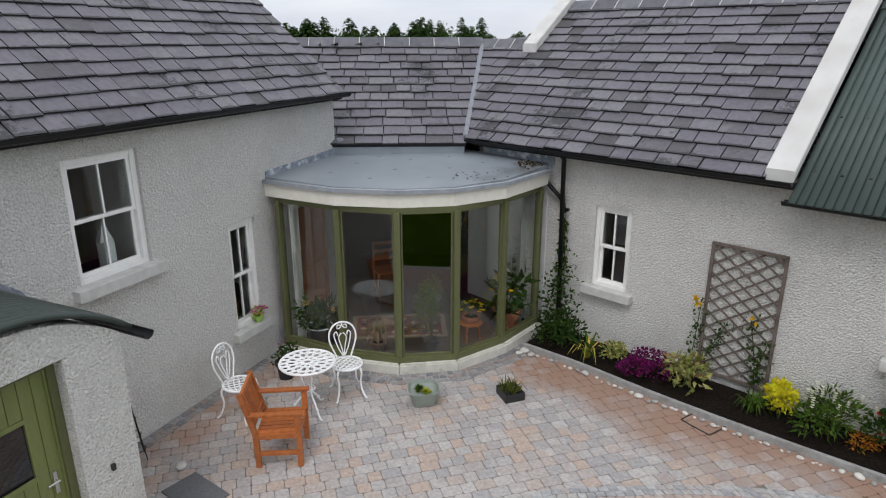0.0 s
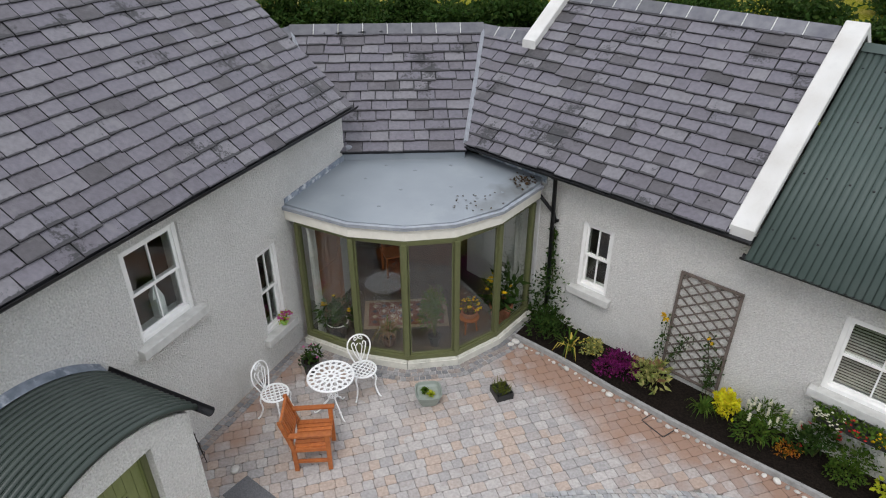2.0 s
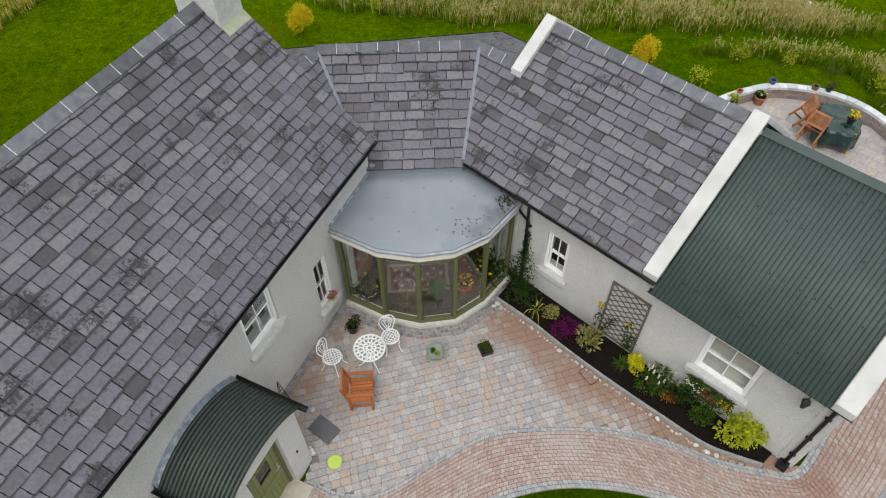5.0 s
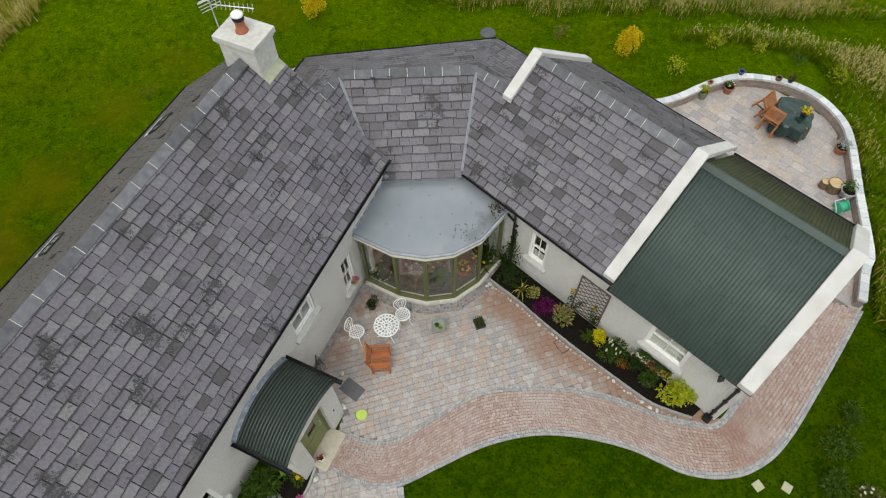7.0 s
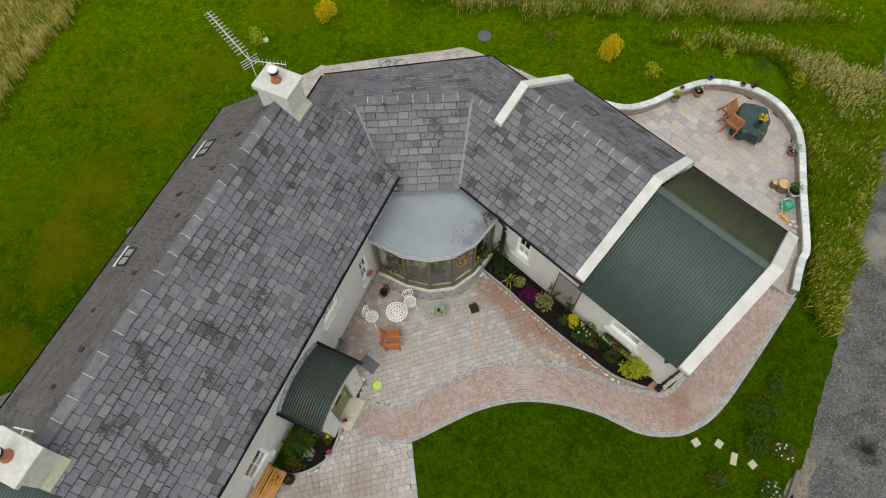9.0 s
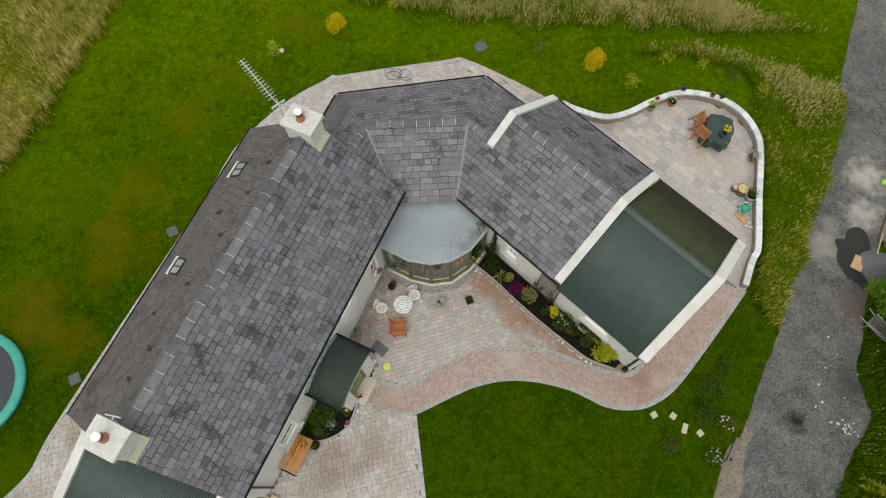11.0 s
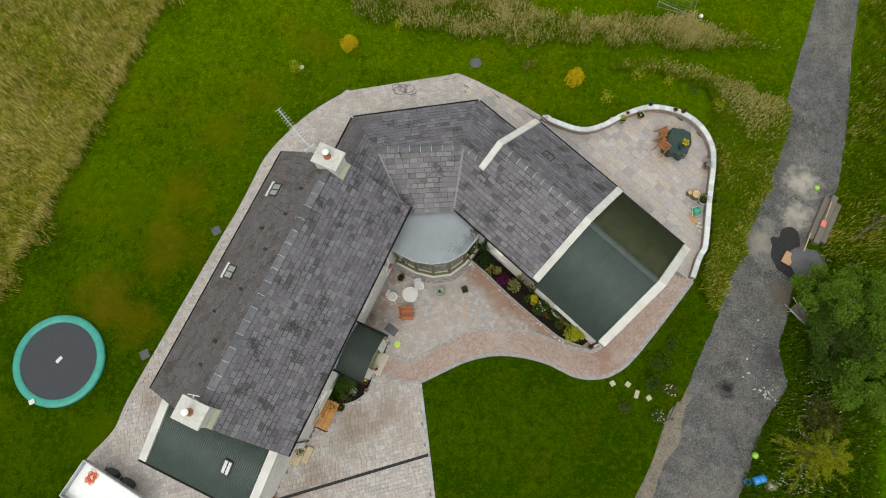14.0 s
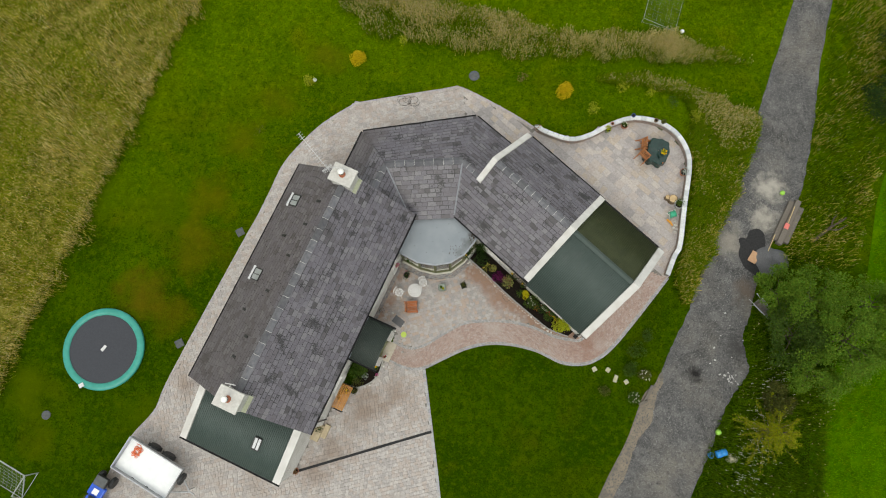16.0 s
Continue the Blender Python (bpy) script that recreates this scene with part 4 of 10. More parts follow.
solid(bm, [pl(LS, -11.07, 0), pl(LS, -6.43, 0), pl(LS, -6.43, 2.56), pl(LS, -11.07, 2.56)], [pl(LS + 0.25, -11.07, 0), pl(LS + 0.25, -6.43, 0), pl(LS + 0.25, -6.43, 2.56), pl(LS + 0.25, -11.07, 2.56)])
part("wall", bm, M_RENDER, lean_to)
gutter(lean_to, pl(LS - 0.1, -11.4, 2.62), pl(LS - 0.1, -6.1, 2.62), 0.06)


def chimney(s0, s1, n0, n1, ztop):
    bm = bm_new()
    box(bm, ((s0 + s1) / 2, (n0 + n1) / 2, ztop - 1.0), (s1 - s0, n1 - n0, 1.7), m=M_L, bevel=0.01)
    ch = part("chimney", bm, M_STACK, main_house, "white rendered chimney stack")
    bm = bm_new()
    box(bm, ((s0 + s1) / 2, (n0 + n1) / 2, ztop - 0.18), (s1 - s0 + 0.06, n1 - n0 + 0.06, 0.08), m=M_L, bevel=0.01)
    box(bm, ((s0 + s1) / 2, (n0 + n1) / 2, ztop - 0.07), (s1 - s0 + 0.14, n1 - n0 + 0.14, 0.15), m=M_L, bevel=0.012)
    part("chimney_cap", bm, M_STACK, ch)
    c = pl((s0 + s1) / 2, (n0 + n1) / 2 - 0.02, ztop)
    bm = bm_new()
    lathe(bm, [(0.15, 0), (0.14, 0.05), (0.115, 0.10), (0.105, 0.26), (0.125, 0.28), (0.125, 0.31), (0.09, 0.31)], 20, c)
    part("chimney_pot", bm, surf("terracotta pot", (0.30, 0.09, 0.045), (0.38, 0.13, 0.065), 14, 0.8), ch, "terracotta pot", smooth=True)
    bm = bm_new()
    lathe(bm, [(0.125, 0.31), (0.135, 0.32), (0.135, 0.40), (0.12, 0.41)], 20, c)
    part("cowl_band", bm, M_GUTTER, ch, "black band", smooth=True)
    bm = bm_new()
    lathe(bm, [(0.11, 0.41), (0.14, 0.42), (0.14, 0.45), (0.10, 0.49), (0.04, 0.51)], 20, c)
    part("cowl_cap", bm, M_FRAME_WHITE, ch, "white cap", smooth=True)
    bm = bm_new()
    prof = [(n1 + 0.002, r_z + SL * (N_RIDGE - n1) + 0.03), (n1 + 0.16, r_z + SL * (N_RIDGE - n1 - 0.16) + 0.03)]
    solid(bm, [pl(s0, prof[0][0], prof[0][1]), pl(s1, prof[0][0], prof[0][1]), pl(s1, prof[1][0], prof[1][1]), pl(s0, prof[1][0], prof[1][1])],
          [pl(s0, prof[0][0], prof[0][1] + 0.025), pl(s1, prof[0][0], prof[0][1] + 0.025), pl(s1, prof[1][0], prof[1][1] + 0.025), pl(s0, prof[1][0], prof[1][1] + 0.025)])
    part("flashing", bm, surf("mossy lead", (0.28, 0.30, 0.20), (0.36, 0.37, 0.27), 8, 0.7), ch)
    return ch


chimney(8.15, 8.86, -9.30, -8.34, 6.98)
chimney(-2.44, -1.70, -9.32, -8.36, 7.02)


# ---- windows ----
def frame_of(origin, x, y):
    """A frame at origin: x along the wall, y out of it, z up."""
    return Matrix(((x.x, y.x, 0, origin.x), (x.y, y.y, 0, origin.y), (0, 0, 1, origin.z), (0, 0, 0, 1)))


def sash_window(house, m, w, h, label):
    """A white two-over-two sash window with a deep sill. Local x along the wall, y outwards, z up from the opening's foot."""
    bm = bm_new()
    y0, y1, t = -0.16, -0.045, 0.065
    for c, sz in (((t / 2, 0, h / 2), (t, 0, h)), ((w - t / 2, 0, h / 2), (t, 0, h)), ((w / 2, 0, h - t / 2), (w - 2 * t, 0, t)), ((w / 2, 0, 0.03), (w - 2 * t, 0, 0.06))):
        box(bm, (c[0], (y0 + y1) / 2, c[2]), (sz[0], y1 - y0, sz[2]), m=m, bevel=0.006)
    win = part("window", bm, M_FRAME_WHITE, house, label)
    for za, zb, yy in ((0.06, h / 2 + 0.02, -0.12), (h / 2 - 0.02, h - t, -0.082)):
        bm = bm_new()
        r = 0.042
        x0, x1 = t, w - t
        for c, sz in ((((x0 + r / 2), yy, (za + zb) / 2), (r, 0.036, zb - za)), ((x1 - r / 2, yy, (za + zb) / 2), (r, 0.036, zb - za)), ((w / 2, yy, za + r / 2), (x1 - x0 - 2 * r, 0.036, r)), ((w / 2, yy, zb - r / 2), (x1 - x0 - 2 * r, 0.036, r)), ((w / 2, yy, (za + zb) / 2), (0.022, 0.036, zb - za - 2 * r))):
            box(bm, c, sz, m=m, bevel=0.004)
        part("sash", bm, M_FRAME_WHITE, win)
        for xa, xb in ((x0 + r, w / 2 - 0.011), (w / 2 + 0.011, x1 - r)):
            bm = bm_new()
            box(bm, ((xa + xb) / 2, yy, (za + zb) / 2), (xb - xa, 0.006, zb - za - 2 * r), m=m)
            ob = part("pane", bm, M_GLASS, win)
            ob.visible_shadow = False
    bm = bm_new()
    box(bm, (w / 2, -0.02, -0.06), (w + 0.22, 0.26, 0.13), m=m, bevel=0.012)
    part("sill", bm, M_SILL, win)
    return win


for a, b, z0, z1 in WIN_L:
    sash_window(main_house, frame_of(pl(a, N_WALL, z0), LD, LN), b - a, z1 - z0, "white painted sash window with a deep sill")
for a, b, z0, z1 in WIN_R:
    sash_window(annexe, frame_of(pr(a, F_WALL, z0), RE, -RF), b - a, z1 - z0, "white painted sash window with a deep sill")

for name, poly in (("floor_main", [pl(S0 + 0.46, N_WALLW + 0.36).xy, pl(S0 + 0.46, N_WALL - 0.36).xy, pl(S1 - 0.42, N_WALL - 0.36).xy, pl(S1 - 0.42, N_WALLW + 0.36).xy]), ("floor_annexe", [pr(-5.2, F_WALL + 0.36).xy, pr(E5 - 0.37, F_WALL + 0.36).xy, pr(E5 - 0.37, F_WALLN - 0.36).xy, pr(-5.2, F_WALLN - 0.36).xy])):
    bm = bm_new()
    prism(bm, poly, 0.1, 0.3)
    tagged(part(name, bm, surf("dark boards", (0.035, 0.022, 0.014), (0.06, 0.04, 0.025), 4, 0.5, 0.05)), "dark wooden floor inside the house", "floor", kind="structure")

# ---- sun room: a bay of tall glass under a flat roof ----
sun_room = thing("sun_room", "olive-framed glazed bay with a flat grey roof", "sun room")
GL = [Vector(p) for p in ((-2.33, 8.84), (-1.40, 8.36), (-0.60, 8.17), (0.17, 8.28), (0.85, 8.79), (1.47, 9.56))]
Z_SILL, Z_HEAD = 0.22, 2.42


def offset_line(line, dist):
    """A plan line moved sideways, mitred at its corners."""
    out = []
    for i, p in enumerate(line):
        d0 = (p - line[i - 1]).normalized() if i else None
        d1 = (line[i + 1] - p).normalized() if i < len(line) - 1 else None
        n0 = Vector((d0.y, -d0.x)) if d0 else None
        n1 = Vector((d1.y, -d1.x)) if d1 else None
        if n0 is None or n1 is None:
            out.append(p + (n1 if n0 is None else n0) * dist)
        else:
            b = (n0 + n1).normalized()
            out.append(p + b * dist / max(0.3, b.dot(n0)))
    return out


def strip(bm, line, d0, d1, z0, z1):
    a, b = offset_line(line, d0), offset_line(line, d1)
    for i in range(len(line) - 1):
        prism(bm, [a[i], a[i + 1], b[i + 1], b[i]], z0, z1)
    bmesh.ops.remove_doubles(bm, verts=bm.verts, dist=0.0005)


# plinth, in cast lengths with open joints
pa, pb = offset_line(GL, -0.14), offset_line(GL, 0.13)
for i in range(5):
    g = (GL[i + 1] - GL[i]).normalized() * 0.004
    bm = bm_new()
    prism(bm, [pa[i] + g, pa[i + 1] - g, pb[i + 1] - g, pb[i] + g], 0, 0.19)
    bmesh.ops.bevel(bm, geom=[e for e in bm.edges if min(v.co.z for v in e.verts) > 0.18], offset=0.02, segments=2, affect="EDGES")
    part("plinth", bm, M_PLINTH, sun_room, "pale stained concrete plinth")
bm = bm_new()
strip(bm, GL, -0.05, 0.06, 0.19, 0.27)
part("bottom_rail", bm, M_GREEN_WOOD, sun_room)
bm = bm_new()
strip(bm, GL, -0.05, 0.03, Z_HEAD - 0.07, Z_HEAD - 0.012)
part("head_rail", bm, M_GREEN_WOOD, sun_room)
for i, p in enumerate(GL):
    if i in (0, 5):
        q = (GL[1] - GL[0]).normalized() if i == 0 else (GL[4] - GL[5]).normalized()
        c, ang = p + q * 0.04, math.atan2(q.y, q.x)
    else:
        q = (GL[i + 1] - GL[i - 1]).normalized()
        c, ang = p, math.atan2(q.y, q.x)
    bm = bm_new()
    box(bm, (c.x, c.y, (0.27 + Z_HEAD - 0.07) / 2), (0.085 if i not in (0, 5) else 0.07, 0.11, Z_HEAD - 0.34), ang, bevel=0.008)
    part("mullion", bm, M_GREEN_WOOD, sun_room)
for i in range(5):
    a, b = GL[i], GL[i + 1]
    q = (b - a).normalized()
    ang = math.atan2(q.y, q.x)
    a2, b2 = a + q * 0.045, b - q * 0.045
    c = (a2 + b2) / 2
    bm = bm_new()
    for side, sg in ((a2, 1), (b2, -1)):
        p = side + q * 0.010 * sg
        box(bm, (p.x, p.y, (0.27 + Z_HEAD - 0.07) / 2), (0.018, 0.05, Z_HEAD - 0.34), ang)
    for z in (0.285, Z_HEAD - 0.085):
        box(bm, (c.x, c.y, z), ((b2 - a2).length - 0.04, 0.05, 0.03), ang)
    part("bead", bm, M_GREEN_WOOD, sun_room)
    bm = bm_new()
    box(bm, (c.x, c.y, (0.3 + Z_HEAD - 0.1) / 2), ((b2 - a2).length - 0.038, 0.012, Z_HEAD - 0.40), ang)
    pane = part("pane", bm, M_BAY_GLASS, sun_room, "tall clear glass pane")
    pane.visible_shadow = False

RF_LINE = [Vector(p) for p in ((-2.485, 8.79), (-1.44, 8.24), (-0.58, 8.105), (0.155, 8.22), (0.885, 8.645), (1.60, 9.555))]
bm = bm_new()
strip(bm, RF_LINE, -0.16, -0.03, 2.41, 2.60)
part("fascia", bm, M_FASCIA, sun_room, "cream painted fascia board")
bm = bm_new()
strip(bm, RF_LINE, -0.20, 0.0, 2.60, 2.635)
strip(bm, RF_LINE, -0.05, 0.012, 2.595, 2.648)
part("roof_edge", bm, surf("dull metal edge", (0.25, 0.27, 0.30), (0.36, 0.38, 0.41), 8, 0.45, 0.05, metal=0.2), sun_room)
bm = bm_new()
roof_poly = offset_line(RF_LINE, -0.055) + [Vector((1.60, 9.75)), Vector((0.36, 10.86)), Vector((-1.74, 10.62)), pl(8.5, N_WALL + 0.004).xy]
z_flat = lambda x, y: 2.655 + 0.03 * (y - 8.1)
prism(bm, roof_poly, lambda x, y: z_flat(x, y) - 0.12, z_flat)
part("flat_roof", bm, M_MEMBRANE, sun_room, "smooth blue-grey roofing membrane with damp patches")
for k, (x, y) in enumerate(((-1.6, 9.1), (-1.0, 8.75), (-1.3, 9.7), (-0.7, 9.3), (-0.2, 8.8), (0.1, 9.4), (-0.5, 10.0), (0.5, 9.0), (0.6, 9.75), (0.9, 9.2), (-1.0, 10.2), (0.1, 10.2))):
    bm = bm_new()
    lathe(bm, [(0.03, 0.0), (0.03, 0.004), (0.022, 0.007), (0.01, 0.008)], 12, (x, y, z_flat(x, y) - 0.001))
    part("fixing_patch", bm, surf("dark membrane patch", (0.155, 0.175, 0.19), (0.19, 0.21, 0.23), 5, 0.4, 0.05) if k == 0 else bpy.data.materials["dark membrane patch"], sun_room)
# lead upstands along both house walls
bm = bm_new()
a, b = pl(7.06, N_WALL, 0), pl(S1 - 0.08, N_WALL, 0)
o = Vector((LN.x, LN.y, 0)) * 0.018
solid(bm, [a + Vector((0, 0, z)) for z in (2.62, 2.75)] + [b + Vector((0, 0, z)) for z in (2.82, 2.69)], [a + o + Vector((0, 0, z)) for z in (2.62, 2.75)] + [b + o + Vector((0, 0, z)) for z in (2.82, 2.69)])
part("flashing", bm, M_LEAD, sun_room, "dull lead flashing")
bm = bm_new()
a, b = pr(-5.38, F_WALL - 0.003, 0), pr(-6.75, F_WALL - 0.003, 0)
o = -Vector((RF.x, RF.y, 0)) * 0.018
solid(bm, [a + Vector((0, 0, 2.62)), b + Vector((0, 0, 2.68)), b + Vector((0, 0, 2.86)), a + Vector((0, 0, 2.80))], [a + o + Vector((0, 0, 2.62)), b + o + Vector((0, 0, 2.68)), b + o + Vector((0, 0, 2.86)), a + o + Vector((0, 0, 2.80))])
part("flashing", bm, M_LEAD, sun_room, "dull lead flashing")
bm = bm_new()
box(bm, (-6.2, F_WALL + 0.17, 2.75), (1.16, 0.3, 0.32), m=M_R)
part("lintel", bm, M_RENDER, sun_room)

bm = bm_new()
va, vb = VALLEY_W + LINK_DROP + Vector((0.02, 0.03, 0)), VALLEY_E + LINK_DROP + Vector((-0.02, 0.03, 0))
solid(bm, [Vector((p.x, p.y, z)) for p, z in ((va, 2.68), (vb, 2.68), (vb, va.z - 0.015), (va, va.z - 0.015))], [Vector((p.x, p.y + 0.04, z)) for p, z in ((va, 2.68), (vb, 2.68), (vb, va.z - 0.015), (va, va.z - 0.015))])
part("upstand", bm, M_MEMBRANE, sun_room)
bm = bm_new()
box(bm, (-1.66, 10.47, 2.90), (0.13, 0.16, 0.15), 0.4, bevel=0.05)
part("lead_saddle", bm, M_VALLEY, sun_room, "pale dressed lead at the valley's foot")
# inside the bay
# floor and back wall colours are lowered to paint in the room's dimness
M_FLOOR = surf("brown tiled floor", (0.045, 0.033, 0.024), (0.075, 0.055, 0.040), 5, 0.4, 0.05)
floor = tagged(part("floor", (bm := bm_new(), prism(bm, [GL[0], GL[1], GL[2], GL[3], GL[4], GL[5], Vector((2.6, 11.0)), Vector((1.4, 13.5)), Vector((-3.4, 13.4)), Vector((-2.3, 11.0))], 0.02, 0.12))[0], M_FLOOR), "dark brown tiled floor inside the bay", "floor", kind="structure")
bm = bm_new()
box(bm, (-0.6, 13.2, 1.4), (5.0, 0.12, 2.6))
tagged(part("wall_back", bm, M_ROOM_SHADE), "cream plaster back wall coloured dark for the room's shade", "wall", kind="structure")
bm = bm_new()
prism(bm, [Vector((1.60, 9.72)), Vector((0.44, 10.95)), Vector((0.54, 11.05)), Vector((1.72, 9.83))], 0.12, 2.55)
tagged(part("wall_return", bm, surf("white plaster", (0.62, 0.62, 0.60), (0.7, 0.7, 0.68), 5, 0.9)), "white plaster return wall inside the bay", "wall", kind="structure")

# ---- ground, lane and paving ----
bm = bm_new()
bmesh.ops.create_grid(bm, x_segments=40, y_segments=40, size=900, matrix=Matrix.Translation((0, 200, 0)))
ground = tagged(part("ground", bm, M_LAWN), "green mown lawn and pasture", "lawn", kind="structure")

LANE_W = [Vector(p) for p in ((4.4, -10.0), (7.62, -3.16), (9.16, -0.39), (10.14, 1.85), (10.80, 2.5), (11.74, 4.44), (12.57, 5.92), (13.1, 7.3), (13.9, 9.1), (14.7, 11.0), (15.4, 12.8), (16.3, 15.0), (17.27, 17.2), (19.34, 22.6), (24.8, 37.0))]
LANE_E = [Vector(p) for p in ((8.8, -10.0), (12.2, -3.1), (13.6, -0.2), (14.4, 1.5), (15.5, 3.0), (15.5, 3.9), (15.4, 4.9), (15.8, 5.8), (16.3, 7.4), (17.2, 9.6), (18.6, 11.3), (19.5, 13.5), (20.4, 16.9), (21.7, 22.5), (26.5, 37.4))]
bm = bm_new()
la, lb = smooth_line(LANE_W, 10), smooth_line(LANE_E, 10)
rl = random.Random(5)
cols = []
for p, q in zip(la, lb):
    j0, j1 = rl.uniform(-0.04, 0.04), rl.uniform(-0.05, 0.05)
    cols.append([bm.verts.new((p.lerp(q, t).x + (j0 if t == 0 else j1 if t == 1 else 0), p.lerp(q, t).y, 0.012 + 0.035 * math.sin(math.pi * t))) for t in (0, 0.25, 0.5, 0.75, 1)])
for a, b in zip(cols, cols[1:]):
    for k in range(4):
        bm.faces.new((a[k], a[k + 1], b[k + 1], b[k]))
tagged(part("lane", bm, M_GRAVEL, smooth=True), "rough grey gravel lane with pale dusty patches", "road", kind="structure")

bm = bm_new()   # brown dusty shoulder on the lawn side
cols = []
for p, q in zip(la, lb):
    if p.y < 3.2:
        d = (q - p).normalized()
        w = 0.68 + 0.35 * noise.noise(Vector((0, p.y * 0.7, 3.0))) + rl.uniform(-0.05, 0.05)
        w *= min(1.0, max(0.05, (3.2 - p.y) / 1.5))
        cols.append([bm.verts.new((*(p - d * 0.05), 0.018)), bm.verts.new((*(p + d * w * 0.5), 0.03)), bm.verts.new((*(p + d * w), 0.033 + 0.02 * w))])
for a, b in zip(cols, cols[1:]):
    for k in range(2):
        bm.faces.new((a[k], a[k + 1], b[k + 1], b[k]))
tagged(part("lane_shoulder", bm, M_DUST, smooth=True), "trodden brown dust along the lane's edge", "verge", kind="structure")

PATIO = [pl(3.5, N_WALL).xy, pl(7.25, N_WALL).xy, Vector((-2.40, 8.62)), Vector((-1.5, 8.25)), Vector((-0.6, 8.04)), Vector((0.2, 8.15)), Vector((0.92, 8.62)), Vector((1.20, 8.90)), Vector((1.95, 8.24)), Vector((2.60, 7.58)), Vector((3.25, 6.96)), Vector((3.88, 6.40)), Vector((4.48, 5.89)), Vector((5.24, 5.27)), Vector((5.75, 5.03)), Vector((6.30, 4.86)), Vector((6.66, 5.06)), Vector((6.95, 4.78))]
RED_IN = [(-2.95, 4.05), (-2.74, 4.49), (-2.21, 4.30), (-1.68, 4.25), (-1.06, 4.45), (-0.10, 5.05), (0.88, 5.57), (1.91, 5.69), (2.93, 5.69), (3.93, 5.54), (4.70, 5.30), (5.50, 4.95), (6.35, 4.76), (6.98, 4.76), (7.9, 5.72), (9.2, 7.10), (10.45, 8.44)]
PATIO_END = [pl(3.42, -4.5).xy]
RED_OUT = [(-3.02, 3.55), (-2.75, 3.38), (-2.35, 3.18), (-1.75, 3.04), (-1.09, 3.13), (-0.19, 3.56), (0.99, 4.09), (2.20, 4.36), (3.40, 4.31), (4.58, 4.03), (5.30, 3.70), (5.90, 3.42), (6.72, 3.31), (7.60, 3.48), (8.60, 4.15), (10.10, 5.85), (11.78, 7.90)]
PAVED = [Vector(p) for p in ((-2.9, 3.62), (-2.35, 3.40), (-1.75, 3.25), (-1.12, 3.30), (-0.68, 0.10), (-0.26, -3.22), (0.3, -9.5), (-22, -9.5), (-17.6, -3.2), (-16.15, -0.42), (-15.01, 0.99), (-14.38, 2.73), (-11.21, 9.52), (-10.42, 11.13), (-9.77, 12.66), (-9.11, 14.23), (-8.07, 15.58), (-6.95, 16.69), (-5.46, 17.7), (-4.93, 17.91),
                                 (-0.21, 18.73), (0.81, 18.8), (3.38, 17.4), (4.9, 16.4), (5.22, 16.05), (6.66, 15.52), (7.72, 15.72), (9.05, 16.35), (10.28, 16.72), (11.62, 16.44), (12.55, 15.75), (13.03, 14.72), (13.02, 13.72), (12.65, 11.8), (12.27, 9.55), (11.9, 9.05), (11.72, 7.9), (10.36, 8.35), (6.0, 10), (0, 12), (-6, 6), (-5.6, 1.5), (-4.6, 2.6), (-3.6, 3.9), (-2.95, 4.3))]
MAIN_FOOT = [pl(S0 + 0.1, N_WALLW).xy, pl(S0 + 0.1, N_WALL).xy, pl(S1, N_WALL).xy, pl(S1, N_WALLW).xy]
LEAN_FOOT = [pl(LS, -11.32).xy, pl(LS, -6.14).xy, pl(S0 + 0.1, -6.14).xy, pl(S0 + 0.1, -11.32).xy]
LOW_FOOT = [pr(-8, 8.3).xy, pr(E5, F_WALL).xy, pr(E5, F_WALLN).xy, pr(E1, F_WALLN).xy, Vector((1.44, 15.66)), Vector((-4.25, 14.85)), Vector((-5.35, 12.55)), pl(7.3, N_WALL).xy, Vector((-2.3, 8.6)), Vector((-0.6, 8.1)), Vector((0.9, 8.7))]
BED_WEST = [Vector(p) for p in ((-3.30, 3.55), (-3.42, 3.10), (-3.62, 2.68), (-4.0, 2.36), (-4.55, 2.16), (-4.92, 2.22), (-4.2, 3.9))]


def sheet(name, poly, z, material, label, category):
    bm = bm_new()
    prism(bm, poly, z - 0.03, z)
    return tagged(part(name, bm, material), label, category, kind="structure")


def chamfer_block(verts, faces, corners, top, drop=0.006, cut=0.005, nick=0.016):
    """A tumbled paving block between four plan corners: corners knocked off and edges worn."""
    k = len(verts)
    pts = [Vector(p) for p in corners]
    c = sum(pts, Vector((0, 0))) / 4
    ring = []
    for i, p in enumerate(pts):
        for q in (pts[i - 1], pts[(i + 1) % 4]):
            ring.append(p + (q - p).normalized() * nick)
    for z, inset in ((top - 0.035, 0.0), (top - drop, 0.0), (top, cut)):
        for p in ring:
            q = p + (c - p).normalized() * inset
            verts.append((q.x, q.y, z))
    for i in range(8):
        j = (i + 1) % 8
        faces.append((k + i, k + j, k + 8 + j, k + 8 + i))
        faces.append((k + 8 + i, k + 8 + j, k + 16 + j, k + 16 + i))
    faces.append(tuple(range(k + 16, k + 24)))


BLOCKS = {}


def block_mesh(l, w, material):
    key = (round(l, 3), round(w, 3), material.name)
    if key not in BLOCKS:
        v, f = [], []
        chamfer_block(v, f, [(-l / 2, -w / 2), (l / 2, -w / 2), (l / 2, w / 2), (-l / 2, w / 2)], 0)
        me = bpy.data.meshes.new("paving_block")
        me.from_pydata(v, [], f)
        me.materials.append(material)
        BLOCKS[key] = me
    return BLOCKS[key]


